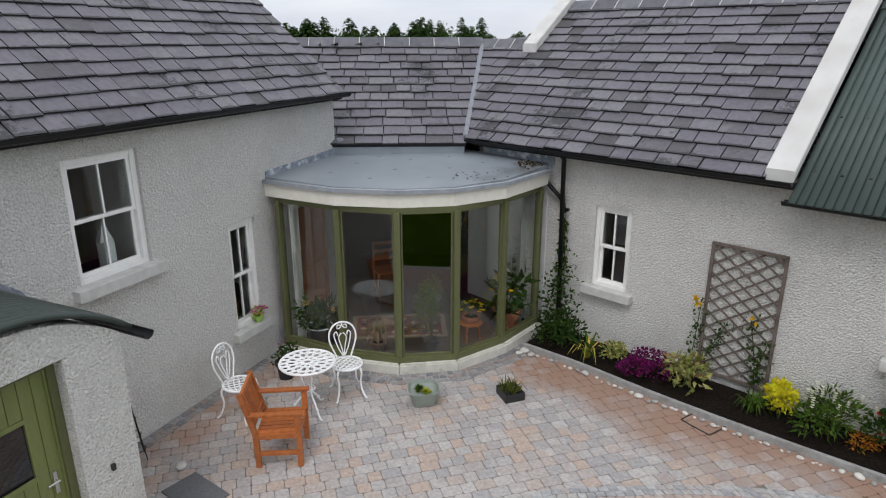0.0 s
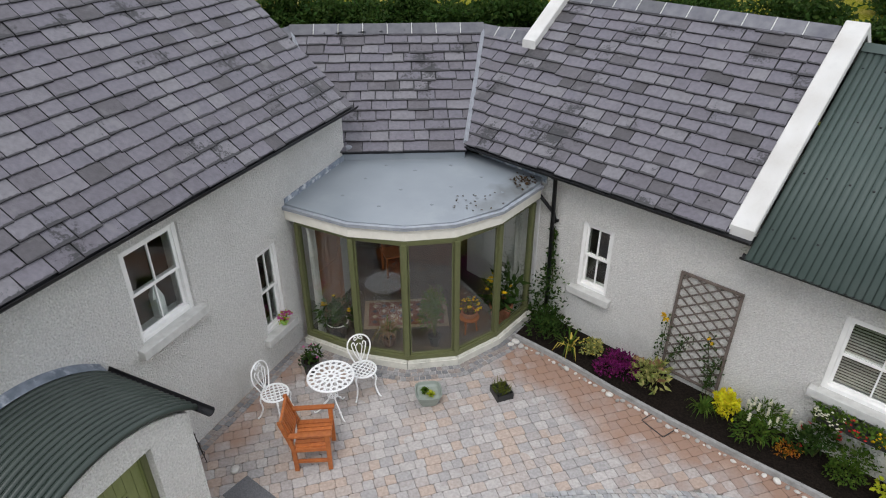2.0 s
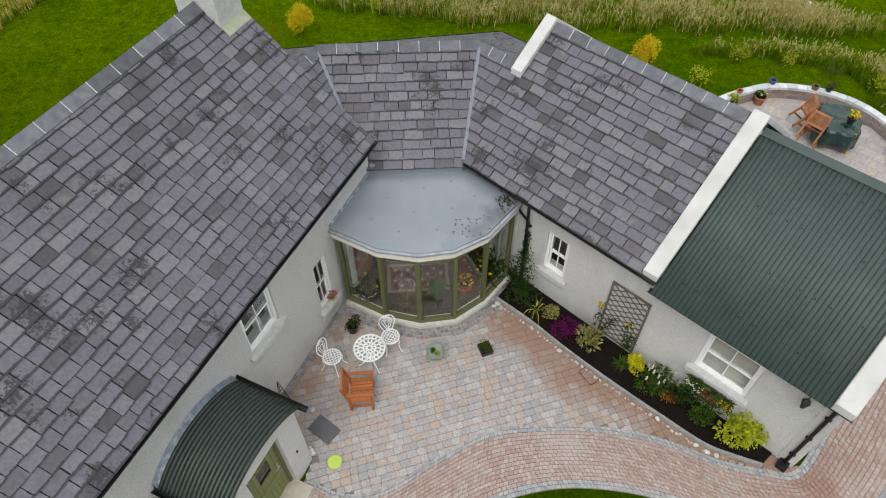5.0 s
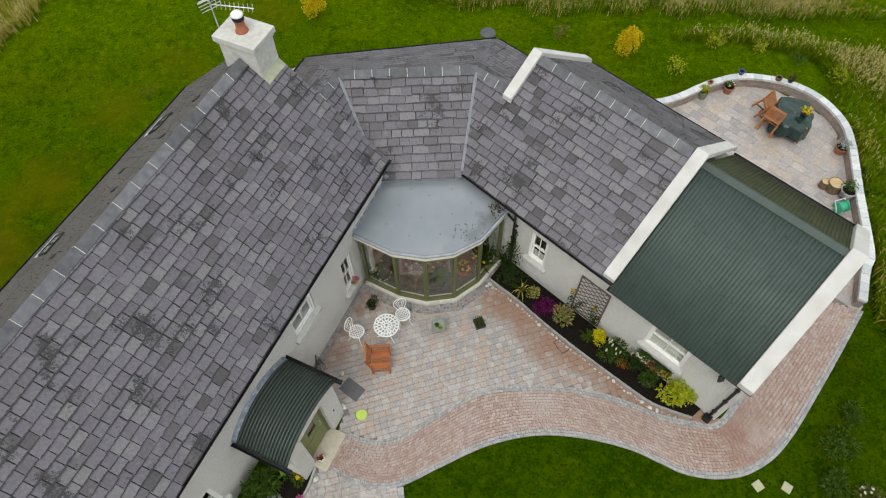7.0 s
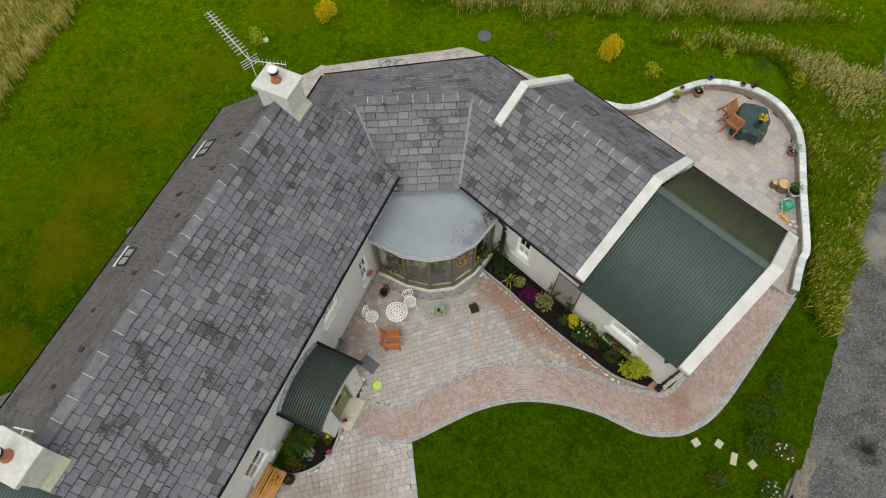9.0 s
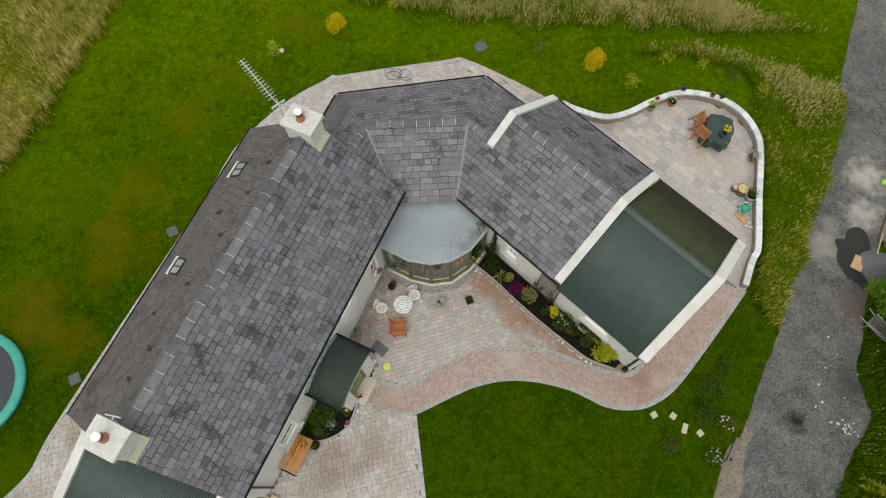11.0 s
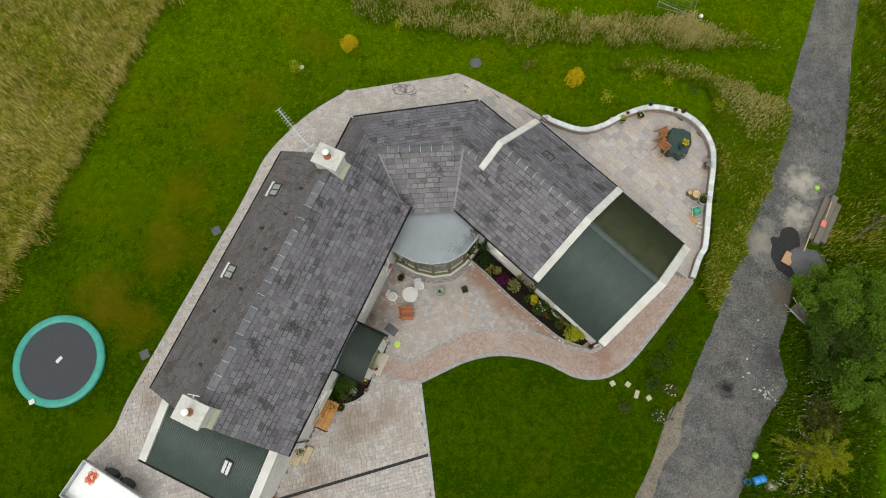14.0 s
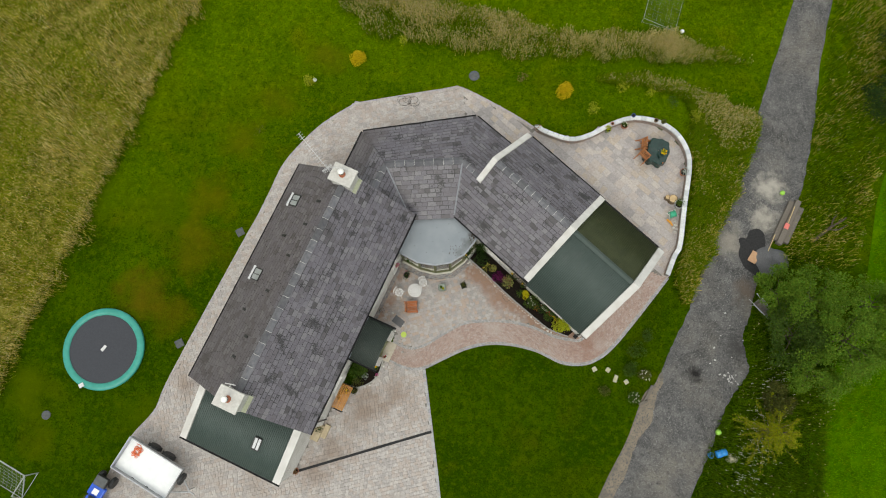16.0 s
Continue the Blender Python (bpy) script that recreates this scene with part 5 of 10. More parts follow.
def paving(name, owner, poly, keep, angle, course, lengths, material, top, near=None, seed=1, gap=0.003, wobble=0.006):
    """Blocks in courses over a plan region."""
    rnd = random.Random(seed)
    c, s = math.cos(angle), math.sin(angle)
    rot = [(x * c + y * s, -x * s + y * c) for x, y in poly]
    v0, vmax = min(p[1] for p in rot), max(p[1] for p in rot)
    u_lo, u_hi = min(p[0] for p in rot), max(p[0] for p in rot)
    verts, faces, made = [], [], 0
    while v0 < vmax:
        w = rnd.choice(course)
        u = u_lo - rnd.random() * lengths[-1]
        while u < u_hi:
            l = rnd.choice(lengths)
            um, vm = u + l / 2, v0 + w / 2
            x, y = um * c - vm * s, um * s + vm * c
            if inside(x, y, poly) and keep(x, y):
                z = top + rnd.uniform(-0.003, 0.003)
                a = angle + rnd.uniform(-wobble, wobble)
                if near and made < 300 and near(x, y):
                    ob = new("paving_block", block_mesh(l - gap, w - gap, material))
                    ob.parent = owner
                    ob.matrix_basis = Matrix.Translation((x, y, z)) @ Matrix.Rotation(a, 4, "Z")
                    made += 1
                else:
                    ca, sa = math.cos(a), math.sin(a)
                    hl, hw = (l - gap) / 2, (w - gap) / 2
                    chamfer_block(verts, faces, [(x + p * ca - q * sa, y + p * sa + q * ca) for p, q in ((-hl, -hw), (hl, -hw), (hl, hw), (-hl, hw))], z)
            u += l
        v0 += w
    raw(name, verts, faces, material, owner, kind="stuff")


def strip_paving(name, owner, line_a, line_b, rows, length, pick, top, seed=1, gap=0.004):
    """Setts in rows that follow a band between two plan lines; pick(row) gives the material."""
    rnd = random.Random(seed)
    def even(line):
        acc = [0.0]
        for p, q in zip(line, line[1:]):
            acc.append(acc[-1] + (q - p).length)
        return acc
    bins = {}
    for r in range(rows):
        mid = [a.lerp(b, (r + 0.5) / rows) for a, b in zip(line_a, line_b)]
        lo = [a.lerp(b, r / rows) for a, b in zip(line_a, line_b)]
        hi = [a.lerp(b, (r + 1) / rows) for a, b in zip(line_a, line_b)]
        acc = even(mid)
        count = max(1, int(acc[-1] / length))
        cuts = [acc[-1] * (i + (rnd.uniform(-0.12, 0.12) if 0 < i < count else 0) + (0.5 * (r % 2) if 0 < i < count else 0)) / (count + (0.5 if r % 2 else 0)) for i in range(count + 1)]
        def at(line, d):
            i = min(max(1, int(np.searchsorted(acc, d))), len(acc) - 1)
            t = (d - acc[i - 1]) / max(1e-6, acc[i] - acc[i - 1])
            return line[i - 1].lerp(line[i], t)
        for c0, c1 in zip(cuts, cuts[1:]):
            p = [at(lo, c0), at(lo, c1), at(hi, c1), at(hi, c0)]
            c = sum(p, Vector((0, 0))) / 4
            p = [q + (c - q).normalized() * gap for q in p]
            m = pick(r)
            v, f = bins.setdefault(m.name, ([], [], m))[:2]
            chamfer_block(v, f, p, top + rnd.uniform(-0.003, 0.003), cut=0.005, nick=0.008)
    for v, f, m in bins.values():
        raw(name, v, f, m, owner, kind="stuff")


TOP = 0.045
red_a, red_b = smooth_line(RED_IN, 10), smooth_line(RED_OUT, 10)
PATIO += [a.lerp(b, 0.08) for a, b in zip(red_a[::-1], red_b[::-1]) if a.x < 6.9 and a.y > 4.2] + PATIO_END
RED_CORE = [a.lerp(b, 0.1) for a, b in zip(red_a, red_b)] + [a.lerp(b, 0.88) for a, b in zip(red_a, red_b)][::-1]
patio = sheet("patio", PATIO, 0.020, M_JOINT, "courtyard paving of mixed grey and orange tumbled blocks", "paving")
M_JOINT_RED = surf("pale jointing sand", (0.17, 0.14, 0.122), (0.24, 0.20, 0.175), 25, 0.95, 0.4, 120)
red_path = sheet("garden_path", [*red_a, *red_b[::-1]], 0.017, M_JOINT_RED, "winding path of red setts with grey edging", "path")
drive = sheet("driveway", PAVED, 0.013, M_JOINT, "pale weathered block paving round the house", "paving")

# ---- planting bed along the low wing ----
KERB = smooth_line([(1.20, 8.90), (1.95, 8.24), (2.60, 7.58), (3.25, 6.96), (3.88, 6.40), (4.48, 5.89), (5.24, 5.27), (5.75, 5.03), (6.30, 4.83)], 6)
bed_poly = [*KERB, pr(1.35, F_WALL - 0.01).xy, pr(-5.3, F_WALL - 0.01).xy]
bm = bm_new()
prism(bm, bed_poly, 0.0, 0.075)
bed = tagged(part("flower_bed", bm, M_SOIL), "dark soil bed along the low wing's wall", "flower bed", kind="structure")
M_KERB = surf("grey concrete kerb", (0.24, 0.235, 0.225), (0.34, 0.335, 0.32), 14, 0.9, 0.3, 60, stain=(0.16, 0.155, 0.14), sscale=2)
bm = bm_new()
strip(bm, [Vector(p) for p in KERB], -0.025, 0.035, 0.02, 0.125)
tagged(part("kerb", bm, M_KERB), "thin grey kerb edging the flower bed", "kerb", kind="structure")
bm = bm_new()
prism(bm, BED_WEST, 0.0, 0.08)
tagged(part("flower_bed", bm, M_SOIL), "small curved soil bed beside the porch", "flower bed", kind="structure")

# ---- porch ----
porch = thing("porch", "small rendered porch with a barrel roof of green sheeting", "porch")
PS0, PS1, PN = 1.52, 3.40, -4.50
D0, D1, DH = 1.98, 2.88, 2.16
PC, PRAD, PTOP = 2.42, 1.58, 2.56


def vault_z(s, lift=0.0):
    return PTOP - PRAD + math.sqrt(max(0, (PRAD + lift) ** 2 - (s - PC) ** 2))


bm = bm_new()
for s0, s1, z0 in ((PS0, D0, 0.0), (D0, D1, DH), (D1, PS1, 0.0)):
    n = 8
    for k in range(n):
        a, b = s0 + (s1 - s0) * k / n, s0 + (s1 - s0) * (k + 1) / n
        solid(bm, [pl(a, PN, z0), pl(b, PN, z0), pl(b, PN, vault_z(b) - 0.05), pl(a, PN, vault_z(a) - 0.05)], [pl(a, PN - 0.26, z0), pl(b, PN - 0.26, z0), pl(b, PN - 0.26, vault_z(b) - 0.05), pl(a, PN - 0.26, vault_z(a) - 0.05)])
bmesh.ops.remove_doubles(bm, verts=bm.verts, dist=0.0005)
part("front_wall", bm, M_RENDER, porch)
for s in (PS0, PS1 - 0.25):
    bm = bm_new()
    solid(bm, [pl(s, PN - 0.26, 0), pl(s + 0.25, PN - 0.26, 0), pl(s + 0.25, N_WALL, 0), pl(s, N_WALL, 0)], [pl(s, PN - 0.26, 2.06), pl(s + 0.25, PN - 0.26, 2.06), pl(s + 0.25, N_WALL, 2.06), pl(s, N_WALL, 2.06)])
    part("side_wall", bm, M_RENDER, porch)
arc = [(PC + (PRAD + 0.03) * math.sin(t), PTOP - PRAD + (PRAD + 0.03) * math.cos(t)) for t in (-0.74 + 1.48 * i / 24 for i in range(25))]
M_PORCH = Matrix(((LN.x, LD.x, 0, 0), (LN.y, LD.y, 0, 0), (0, 0, 1, 0), (0, 0, 0, 1)))
corrugated("barrel_roof", porch, M_PORCH, N_WALL, PN + 0.04, arc, 0.078, 0.024, power=0.5, material=surf("dark green sheet", (0.021, 0.031, 0.025), (0.031, 0.043, 0.035), 2.5, 0.38, 0.05, 60, spec=0.45), label="curved dark green corrugated sheeting")
bm = bm_new()
for (s0, z0), (s1, z1) in zip(arc, arc[1:]):
    solid(bm, [pl(s0, N_WALL + 0.001, z0 + 0.02), pl(s1, N_WALL + 0.001, z1 + 0.02), pl(s1, N_WALL + 0.075, z1 + 0.025), pl(s0, N_WALL + 0.075, z0 + 0.025)], [pl(s0, N_WALL + 0.001, z0 + 0.10), pl(s1, N_WALL + 0.001, z1 + 0.10), pl(s1, N_WALL + 0.10, z1 + 0.035), pl(s0, N_WALL + 0.10, z0 + 0.035)])
bmesh.ops.remove_doubles(bm, verts=bm.verts, dist=0.0005)
part("flashing", bm, surf("aged lead", (0.10, 0.12, 0.15), (0.20, 0.225, 0.26), 9, 0.5, 0.25, 30, stain=(0.36, 0.38, 0.41), sscale=7, slo=0.52, shi=0.66, metal=0.2), porch, "dull lead flashing over the arch")
for s in (arc[0][0] - 0.04, arc[-1][0] + 0.04):
    gutter(porch, pl(s, N_WALL, 2.16), pl(s, PN + 0.17, 2.13), 0.06)
# door, set back in its opening
bm = bm_new()
yd = PN - 0.16
for a, b, z0, z1 in ((D0, D0 + 0.07, 0.08, DH), (D1 - 0.07, D1, 0.08, DH), (D0 + 0.07, D1 - 0.07, DH - 0.07, DH)):
    box(bm, ((a + b) / 2, yd, (z0 + z1) / 2), (b - a, 0.11, z1 - z0), m=M_L, bevel=0.005)
part("door_frame", bm, M_GREEN_WOOD, porch)
bm = bm_new()
x0, x1 = D0 + 0.075, D1 - 0.075
for z, wd in ((0.86, x1 - x0), (1.22, (x1 - x0) * 3 / 7), (1.74, (x1 - x0) * 3 / 7)):
    box(bm, ((x0 + x1) / 2, yd + 0.018, z), (wd, 0.02, 0.04 if wd < 0.5 else 0.10), m=M_L, bevel=0.005)
for x in (x0 + 0.002, x1 - 0.002):
    box(bm, (x, yd + 0.015, 1.1), (0.02, 0.03, 2.0), m=M_L)
bmesh.ops.remove_doubles(bm, verts=bm.verts, dist=0.0005)
door = part("door", bm, M_DOOR_GREEN, porch, "olive green boarded door with a small window")
n = 7
for k in range(n):
    a, b = x0 + (x1 - x0) * k / n, x0 + (x1 - x0) * (k + 1) / n
    for z0, z1 in (((0.1, 1.22), (1.74, DH - 0.08)) if 2 <= k <= 4 else ((0.1, DH - 0.08),)):
        bm = bm_new()
        box(bm, ((a + b) / 2, yd - 0.01, (z0 + z1) / 2), (b - a - 0.004, 0.045, z1 - z0), m=M_L, bevel=0.004)
        part("board", bm, M_DOOR_GREEN, door)
bm = bm_new()
box(bm, ((x0 + x1) / 2, yd - 0.012, 1.48), ((x1 - x0) * 3 / 7, 0.01, 0.54), m=M_L)
part("door_pane", bm, M_DARK_GLASS, door)
bm = bm_new()
box(bm, (D1 - 0.15, yd + 0.02, 1.1), (0.035, 0.012, 0.20), m=M_L, bevel=0.004)
tube(bm, [M_L @ Vector((D1 - 0.15, yd + 0.02, 1.13)), M_L @ Vector((D1 - 0.15, yd + 0.07, 1.13)), M_L @ Vector((D1 - 0.25, yd + 0.075, 1.135))], 0.009, 8)
part("door_handle", bm, surf("brushed steel", (0.5, 0.5, 0.5), (0.6, 0.6, 0.6), 20, 0.3, metal=1.0), door, "steel lever handle")
bm = bm_new()
box(bm, (2.40, -4.40, 0.055), (1.02, 0.5, 0.11), m=M_L, bevel=0.01)
part("doorstep", bm, surf("buff doorstep", (0.40, 0.355, 0.28), (0.48, 0.43, 0.35), 9, 0.85, 0.2, 50, stain=(0.33, 0.29, 0.22), sscale=3), porch, "worn buff doorstep slab")

# ---- paving pieces ----
not_built = lambda x, y: not (inside(x, y, MAIN_FOOT) or inside(x, y, LOW_FOOT) or inside(x, y, LEAN_FOOT) or inside(x, y, BED_WEST))
MAIN_CORE = [pl(S0 + 0.1, N_WALLW).xy, pl(S0 + 0.1, N_WALL - 0.1).xy, pl(S1, N_WALL - 0.1).xy, pl(S1, N_WALLW).xy]
PATIO_WIDE = [pl(3.3, N_WALL - 0.1).xy, pl(7.4, N_WALL - 0.1).xy, Vector((-2.3, 8.9)), Vector((1.2, 9.05))] + [p + Vector((0.06, 0.065)) for p in PATIO[8:]]
paving("block_rest", patio, PATIO_WIDE, lambda x, y: not (inside(x, y, MAIN_CORE) or inside(x, y, BED_WEST)), radians(17), [0.15, 0.155, 0.165], [0.15, 0.185, 0.215], M_PATIO, TOP, near=lambda x, y: 5.9 < y < 8.0 and -2.2 < x < 2.6, seed=21)
IN_W = offset_line([Vector(p) for p in smooth_line([tuple(p) for p in PAVED[8:24]], 6)], 0.16)
PAVED_IN = PAVED[:8] + IN_W + offset_line(PAVED[24:37], -0.14) + PAVED[37:]
back = lambda x, y: (x > 1.0 and y > 9.0) or (x > 9.0 and y > 7.5)
paving("flag_rest", drive, PAVED_IN, lambda x, y: not_built(x, y) and back(x, y), radians(-43), [0.30, 0.36, 0.42], [0.3, 0.36, 0.45, 0.54], M_FLAG, TOP - 0.006, near=lambda x, y: True, seed=28)
paving("block_rest", drive, PAVED_IN, lambda x, y: not_built(x, y) and y > -6 and x > -18 and not inside(x, y, PATIO) and not inside(x, y, RED_CORE) and not back(x, y) and (y > 4 or x < -1.22 + (3.10 - y) * 0.137), radians(14), [0.16, 0.17, 0.2], [0.16, 0.2, 0.25], M_DRIVE, TOP - 0.006, near=lambda x, y: -5.5 < x < -1 and -1.5 < y < 3.5, seed=22)
EDGE_W = [Vector(p) for p in smooth_line([tuple(p) for p in PAVED[8:24]], 6)]
strip_paving("edging", drive, EDGE_W, offset_line(EDGE_W, 0.22), 2, 0.2, lambda r: M_DRIVE, TOP - 0.002, seed=24)
EDGE_S = [Vector((-1.09, 3.10)), Vector((-0.68, 0.10)), Vector((-0.26, -3.22)), Vector((0.2, -8.5))]
strip_paving("edging", drive, [Vector(p) for p in smooth_line(EDGE_S, 8)], offset_line([Vector(p) for p in smooth_line(EDGE_S, 8)], 0.16), 1, 0.2, lambda r: M_GREY_SETT, TOP - 0.002, seed=25)
strip_paving("sett_rest", patio, offset_line(GL, 0.12), offset_line(GL, 0.40), 3, 0.10, lambda r: M_DARK_SETT, TOP + 0.006, seed=26)
WALL_FOOT = [pl(3.45 + 0.25 * k, N_WALL + 0.005).xy for k in range(16)]
strip_paving("sett_rest", patio, WALL_FOOT, [p + LN * 0.20 for p in WALL_FOOT], 2, 0.10, lambda r: M_DARK_SETT, TOP + 0.006, seed=27)
strip_paving("sett_rest", red_path, red_a, red_b, 17, 0.10, lambda r: M_GREY_SETT if r in (0, 1, 15, 16) else M_RED_SETT, TOP + 0.008, seed=23, gap=0.003)

# ---- plants: leaf by leaf ----
def leaf_mat(name, c1, c2, rand=0.35, hue=0.02, through_light=0.4, gloss=0.15):
    """Leaves and blades: thin, so that part of the light passes through them."""
    m = surf(name, c1, c2, 9, 0.75, 0, rand=rand, hue=hue, spec=gloss)
    nodes, links = m.node_tree.nodes, m.node_tree.links
    bsdf, out = nodes["Principled BSDF"], nodes["Material Output"]
    tr, mx = nodes.new("ShaderNodeBsdfTranslucent"), nodes.new("ShaderNodeMixShader")
    links.new(bsdf.inputs["Base Color"].links[0].from_socket, tr.inputs["Color"])
    mx.inputs[0].default_value = through_light
    links.new(bsdf.outputs[0], mx.inputs[1])
    links.new(tr.outputs[0], mx.inputs[2])
    links.new(mx.outputs[0], out.inputs["Surface"])
    return m


M_LEAF = leaf_mat("green leaves", (0.045, 0.090, 0.010), (0.085, 0.145, 0.020))
M_LEAF_HEDGE = leaf_mat("hedgerow leaves", (0.088, 0.180, 0.013), (0.165, 0.265, 0.030), gloss=0.05)
M_LEAF_DARK = leaf_mat("dark green leaves", (0.020, 0.045, 0.008), (0.042, 0.080, 0.014))
M_LEAF_LIME = leaf_mat("lime leaves", (0.26, 0.30, 0.015), (0.42, 0.44, 0.03), 0.25)
M_LEAF_YELLOW = leaf_mat("golden leaves", (0.30, 0.25, 0.01), (0.50, 0.42, 0.02), 0.25)
M_LEAF_OLIVE = leaf_mat("olive leaves", (0.07, 0.09, 0.015), (0.14, 0.15, 0.03))
M_LEAF_RED = leaf_mat("bronze leaves", (0.20, 0.10, 0.05), (0.30, 0.20, 0.10))
M_PURPLE = leaf_mat("magenta flowers", (0.10, 0.008, 0.06), (0.20, 0.015, 0.12), 0.4)
M_PINK = leaf_mat("pink flowers", (0.45, 0.06, 0.22), (0.60, 0.14, 0.34), 0.3)
M_WHITE_FL = leaf_mat("white flowers", (0.66, 0.64, 0.50), (0.78, 0.76, 0.62), 0.1, 0.0, gloss=0.0)
M_YELLOW_FL = leaf_mat("yellow flowers", (0.70, 0.42, 0.01), (0.85, 0.60, 0.02), 0.15, 0.01)
M_ORANGE_FL = leaf_mat("orange flowers", (0.35, 0.12, 0.01), (0.5, 0.22, 0.02), 0.2)
M_RED_FL = leaf_mat("red flowers", (0.45, 0.02, 0.02), (0.6, 0.05, 0.05), 0.2, 0.0)
M_BARK = surf("bark", (0.045, 0.032, 0.022), (0.10, 0.075, 0.05), 20, 0.95, 0.8, 30, squash=(1, 1, 0.2))
M_STRAW = leaf_mat("straw grass", (0.44, 0.35, 0.06), (0.62, 0.50, 0.12), 0.3, 0.01, gloss=0.0)
M_BLADE = leaf_mat("meadow grass", (0.120, 0.190, 0.004), (0.225, 0.280, 0.009), 0.35, 0.015, gloss=0.0)
M_BLADE_GREEN = leaf_mat("green verge grass", (0.080, 0.172, 0.003), (0.155, 0.245, 0.006), 0.35, 0.015, gloss=0.0)
M_STEM = leaf_mat("plant stems", (0.05, 0.075, 0.02), (0.08, 0.10, 0.03))


def leaf(v, f, p, d, up, l, w, droop=0.25):
    """A pointed leaf of two bent halves."""
    d = d.normalized()
    s = d.cross(up)
    s = s.normalized() * w / 2 if s.length > 1e-4 else d.orthogonal().normalized() * w / 2
    n = s.cross(d).normalized()
    k = len(v)
    mid = p + d * l * 0.5 + n * l * 0.06
    tip = p + d * l - n * l * droop
    v += [p, mid - s, mid + s, tip]
    f += [(k, k + 1, k + 2), (k + 1, k + 3, k + 2)]


def rand_dir(r, low=-1.0):
    while True:
        d = Vector((r.uniform(-1, 1), r.uniform(-1, 1), r.uniform(low, 1)))
        if 0.05 < d.length < 1:
            return d.normalized()


def clump(v, f, r, c, rad, n, l, w, shell=0.45, low=-0.4, lobes=5):
    """Leaves in several lobes round c, with an uneven outline and gaps."""
    seats = [Vector(c) + Vector((d.x * rad[0], d.y * rad[1], d.z * rad[2])) * r.uniform(0.35, 0.7) for d in (rand_dir(r, low) for _ in range(lobes))]
    for i in range(n):
        o = seats[i % lobes]
        d = rand_dir(r, low)
        q = o + Vector((d.x * rad[0], d.y * rad[1], d.z * rad[2])) * (0.55 * (shell + (1 - shell) * r.random() ** 0.5))
        leaf(v, f, q, (d + rand_dir(r) * 0.7), rand_dir(r), l * r.uniform(0.6, 1.2), w * r.uniform(0.7, 1.2))


def bush(name, label, category, c, rad, n, l, w, mat, seed, blooms=None, lobes=6, group="", stems=4, part_name="foliage"):
    """A small shrub or flower: stems from one foot, leaves, and blooms on the outside."""
    r = random.Random(seed)
    t = thing(name, label, category, group, m=Matrix.Translation(c))
    v, f = [], []
    clump(v, f, r, (0, 0, rad[2] * 0.95), rad, n, l, w, lobes=lobes)
    v = [Vector((p.x, p.y, max(0.012, p.z))) for p in v]
    raw(part_name, v, f, mat, t)
    bm = bm_new()
    for k in range(stems):
        d = Vector((r.uniform(-1, 1) * rad[0], r.uniform(-1, 1) * rad[1], 0)) * 0.6
        tube(bm, [(0, 0, -0.02), d * 0.3 + Vector((0, 0, rad[2] * 0.6)), d + Vector((0, 0, rad[2] * 1.3))], [0.008, 0.006, 0.003], 5)
    part("stem", bm, M_STEM, t)
    if blooms:
        bmat, count, size, tall = blooms
        v, f = [], []
        for k in range(count):
            d = rand_dir(r, 0.0)
            q = Vector((d.x * rad[0], d.y * rad[1], rad[2] * 0.95 + d.z * rad[2])) * r.uniform(0.8, 1.05)
            for j in range(max(1, int(tall / size)) if tall else 1):
                for i in range(7):
                    leaf(v, f, q + Vector((0, 0, j * size * 0.9)), Vector((math.cos(i * 0.9), math.sin(i * 0.9), 0.5)), Vector((0, 0, 1)), size * r.uniform(0.6, 1.0), size * 0.6, 0.1)
        raw("blossom", v, f, bmat, t)
    return t


def spiky(name, label, category, c, n, l, w, mat, seed, mat2=None, upright=0.8):
    """A tuft of long strap leaves."""
    r = random.Random(seed)
    t = thing(name, label, category, m=Matrix.Translation(c))
    for mm, share in ((mat, 1.0), (mat2, 0.6)):
        if mm is None:
            continue
        v, f = [], []
        for i in range(int(n * share)):
            a, tilt, ll = r.uniform(0, 6.28), r.uniform(0.1, 1.0), l * r.uniform(0.6, 1.1)
            side = Vector((math.cos(a), math.sin(a), 0))
            up = Vector((0, 0, 1))
            perp = side.cross(up) * w / 2
            pts = [Vector((0, 0, 0)) + side * 0.02, side * ll * 0.28 * tilt + up * ll * 0.5 * upright, side * ll * 0.62 * tilt + up * ll * 0.72 * upright, side * ll * 0.95 * tilt + up * ll * 0.6 * upright * (1.4 - tilt)]
            k = len(v)
            if n <= 30 and v:
                raw("blade" if mm is mat else "pale_blade", v, f, mm, t)
                v, f, k = [], [], 0
            v += [pts[0] - perp, pts[0] + perp, pts[1] - perp, pts[1] + perp, pts[2] - perp * 0.7, pts[2] + perp * 0.7, pts[3]]
            f += [(k, k + 1, k + 3, k + 2), (k + 2, k + 3, k + 5, k + 4), (k + 4, k + 5, k + 6)]
        raw("blade" if mm is mat else "pale_blade", v, f, mm, t)
    return t


def pot(name, label, c, r0, r1, h, mat, category="plant pot", rim=0.015, group=""):
    t = thing(name, label, category, group, m=Matrix.Translation(c))
    bm = bm_new()
    lathe(bm, [(r0, 0), (r1 - 0.01, h - 0.06), (r1, h - 0.05), (r1 + rim, h - 0.045), (r1 + rim, h), (r1 - 0.012, h), (r1 - 0.02, h - 0.03), (0.01, h - 0.032)], 20)
    part("pot_body", bm, mat, t, smooth=False)
    bm = bm_new()
    lathe(bm, [(r1 - 0.022, h - 0.034), (r1 - 0.025, h - 0.022), (0.01, h - 0.018)], 16)
    part("compost", bm, M_SOIL, t)
    return t


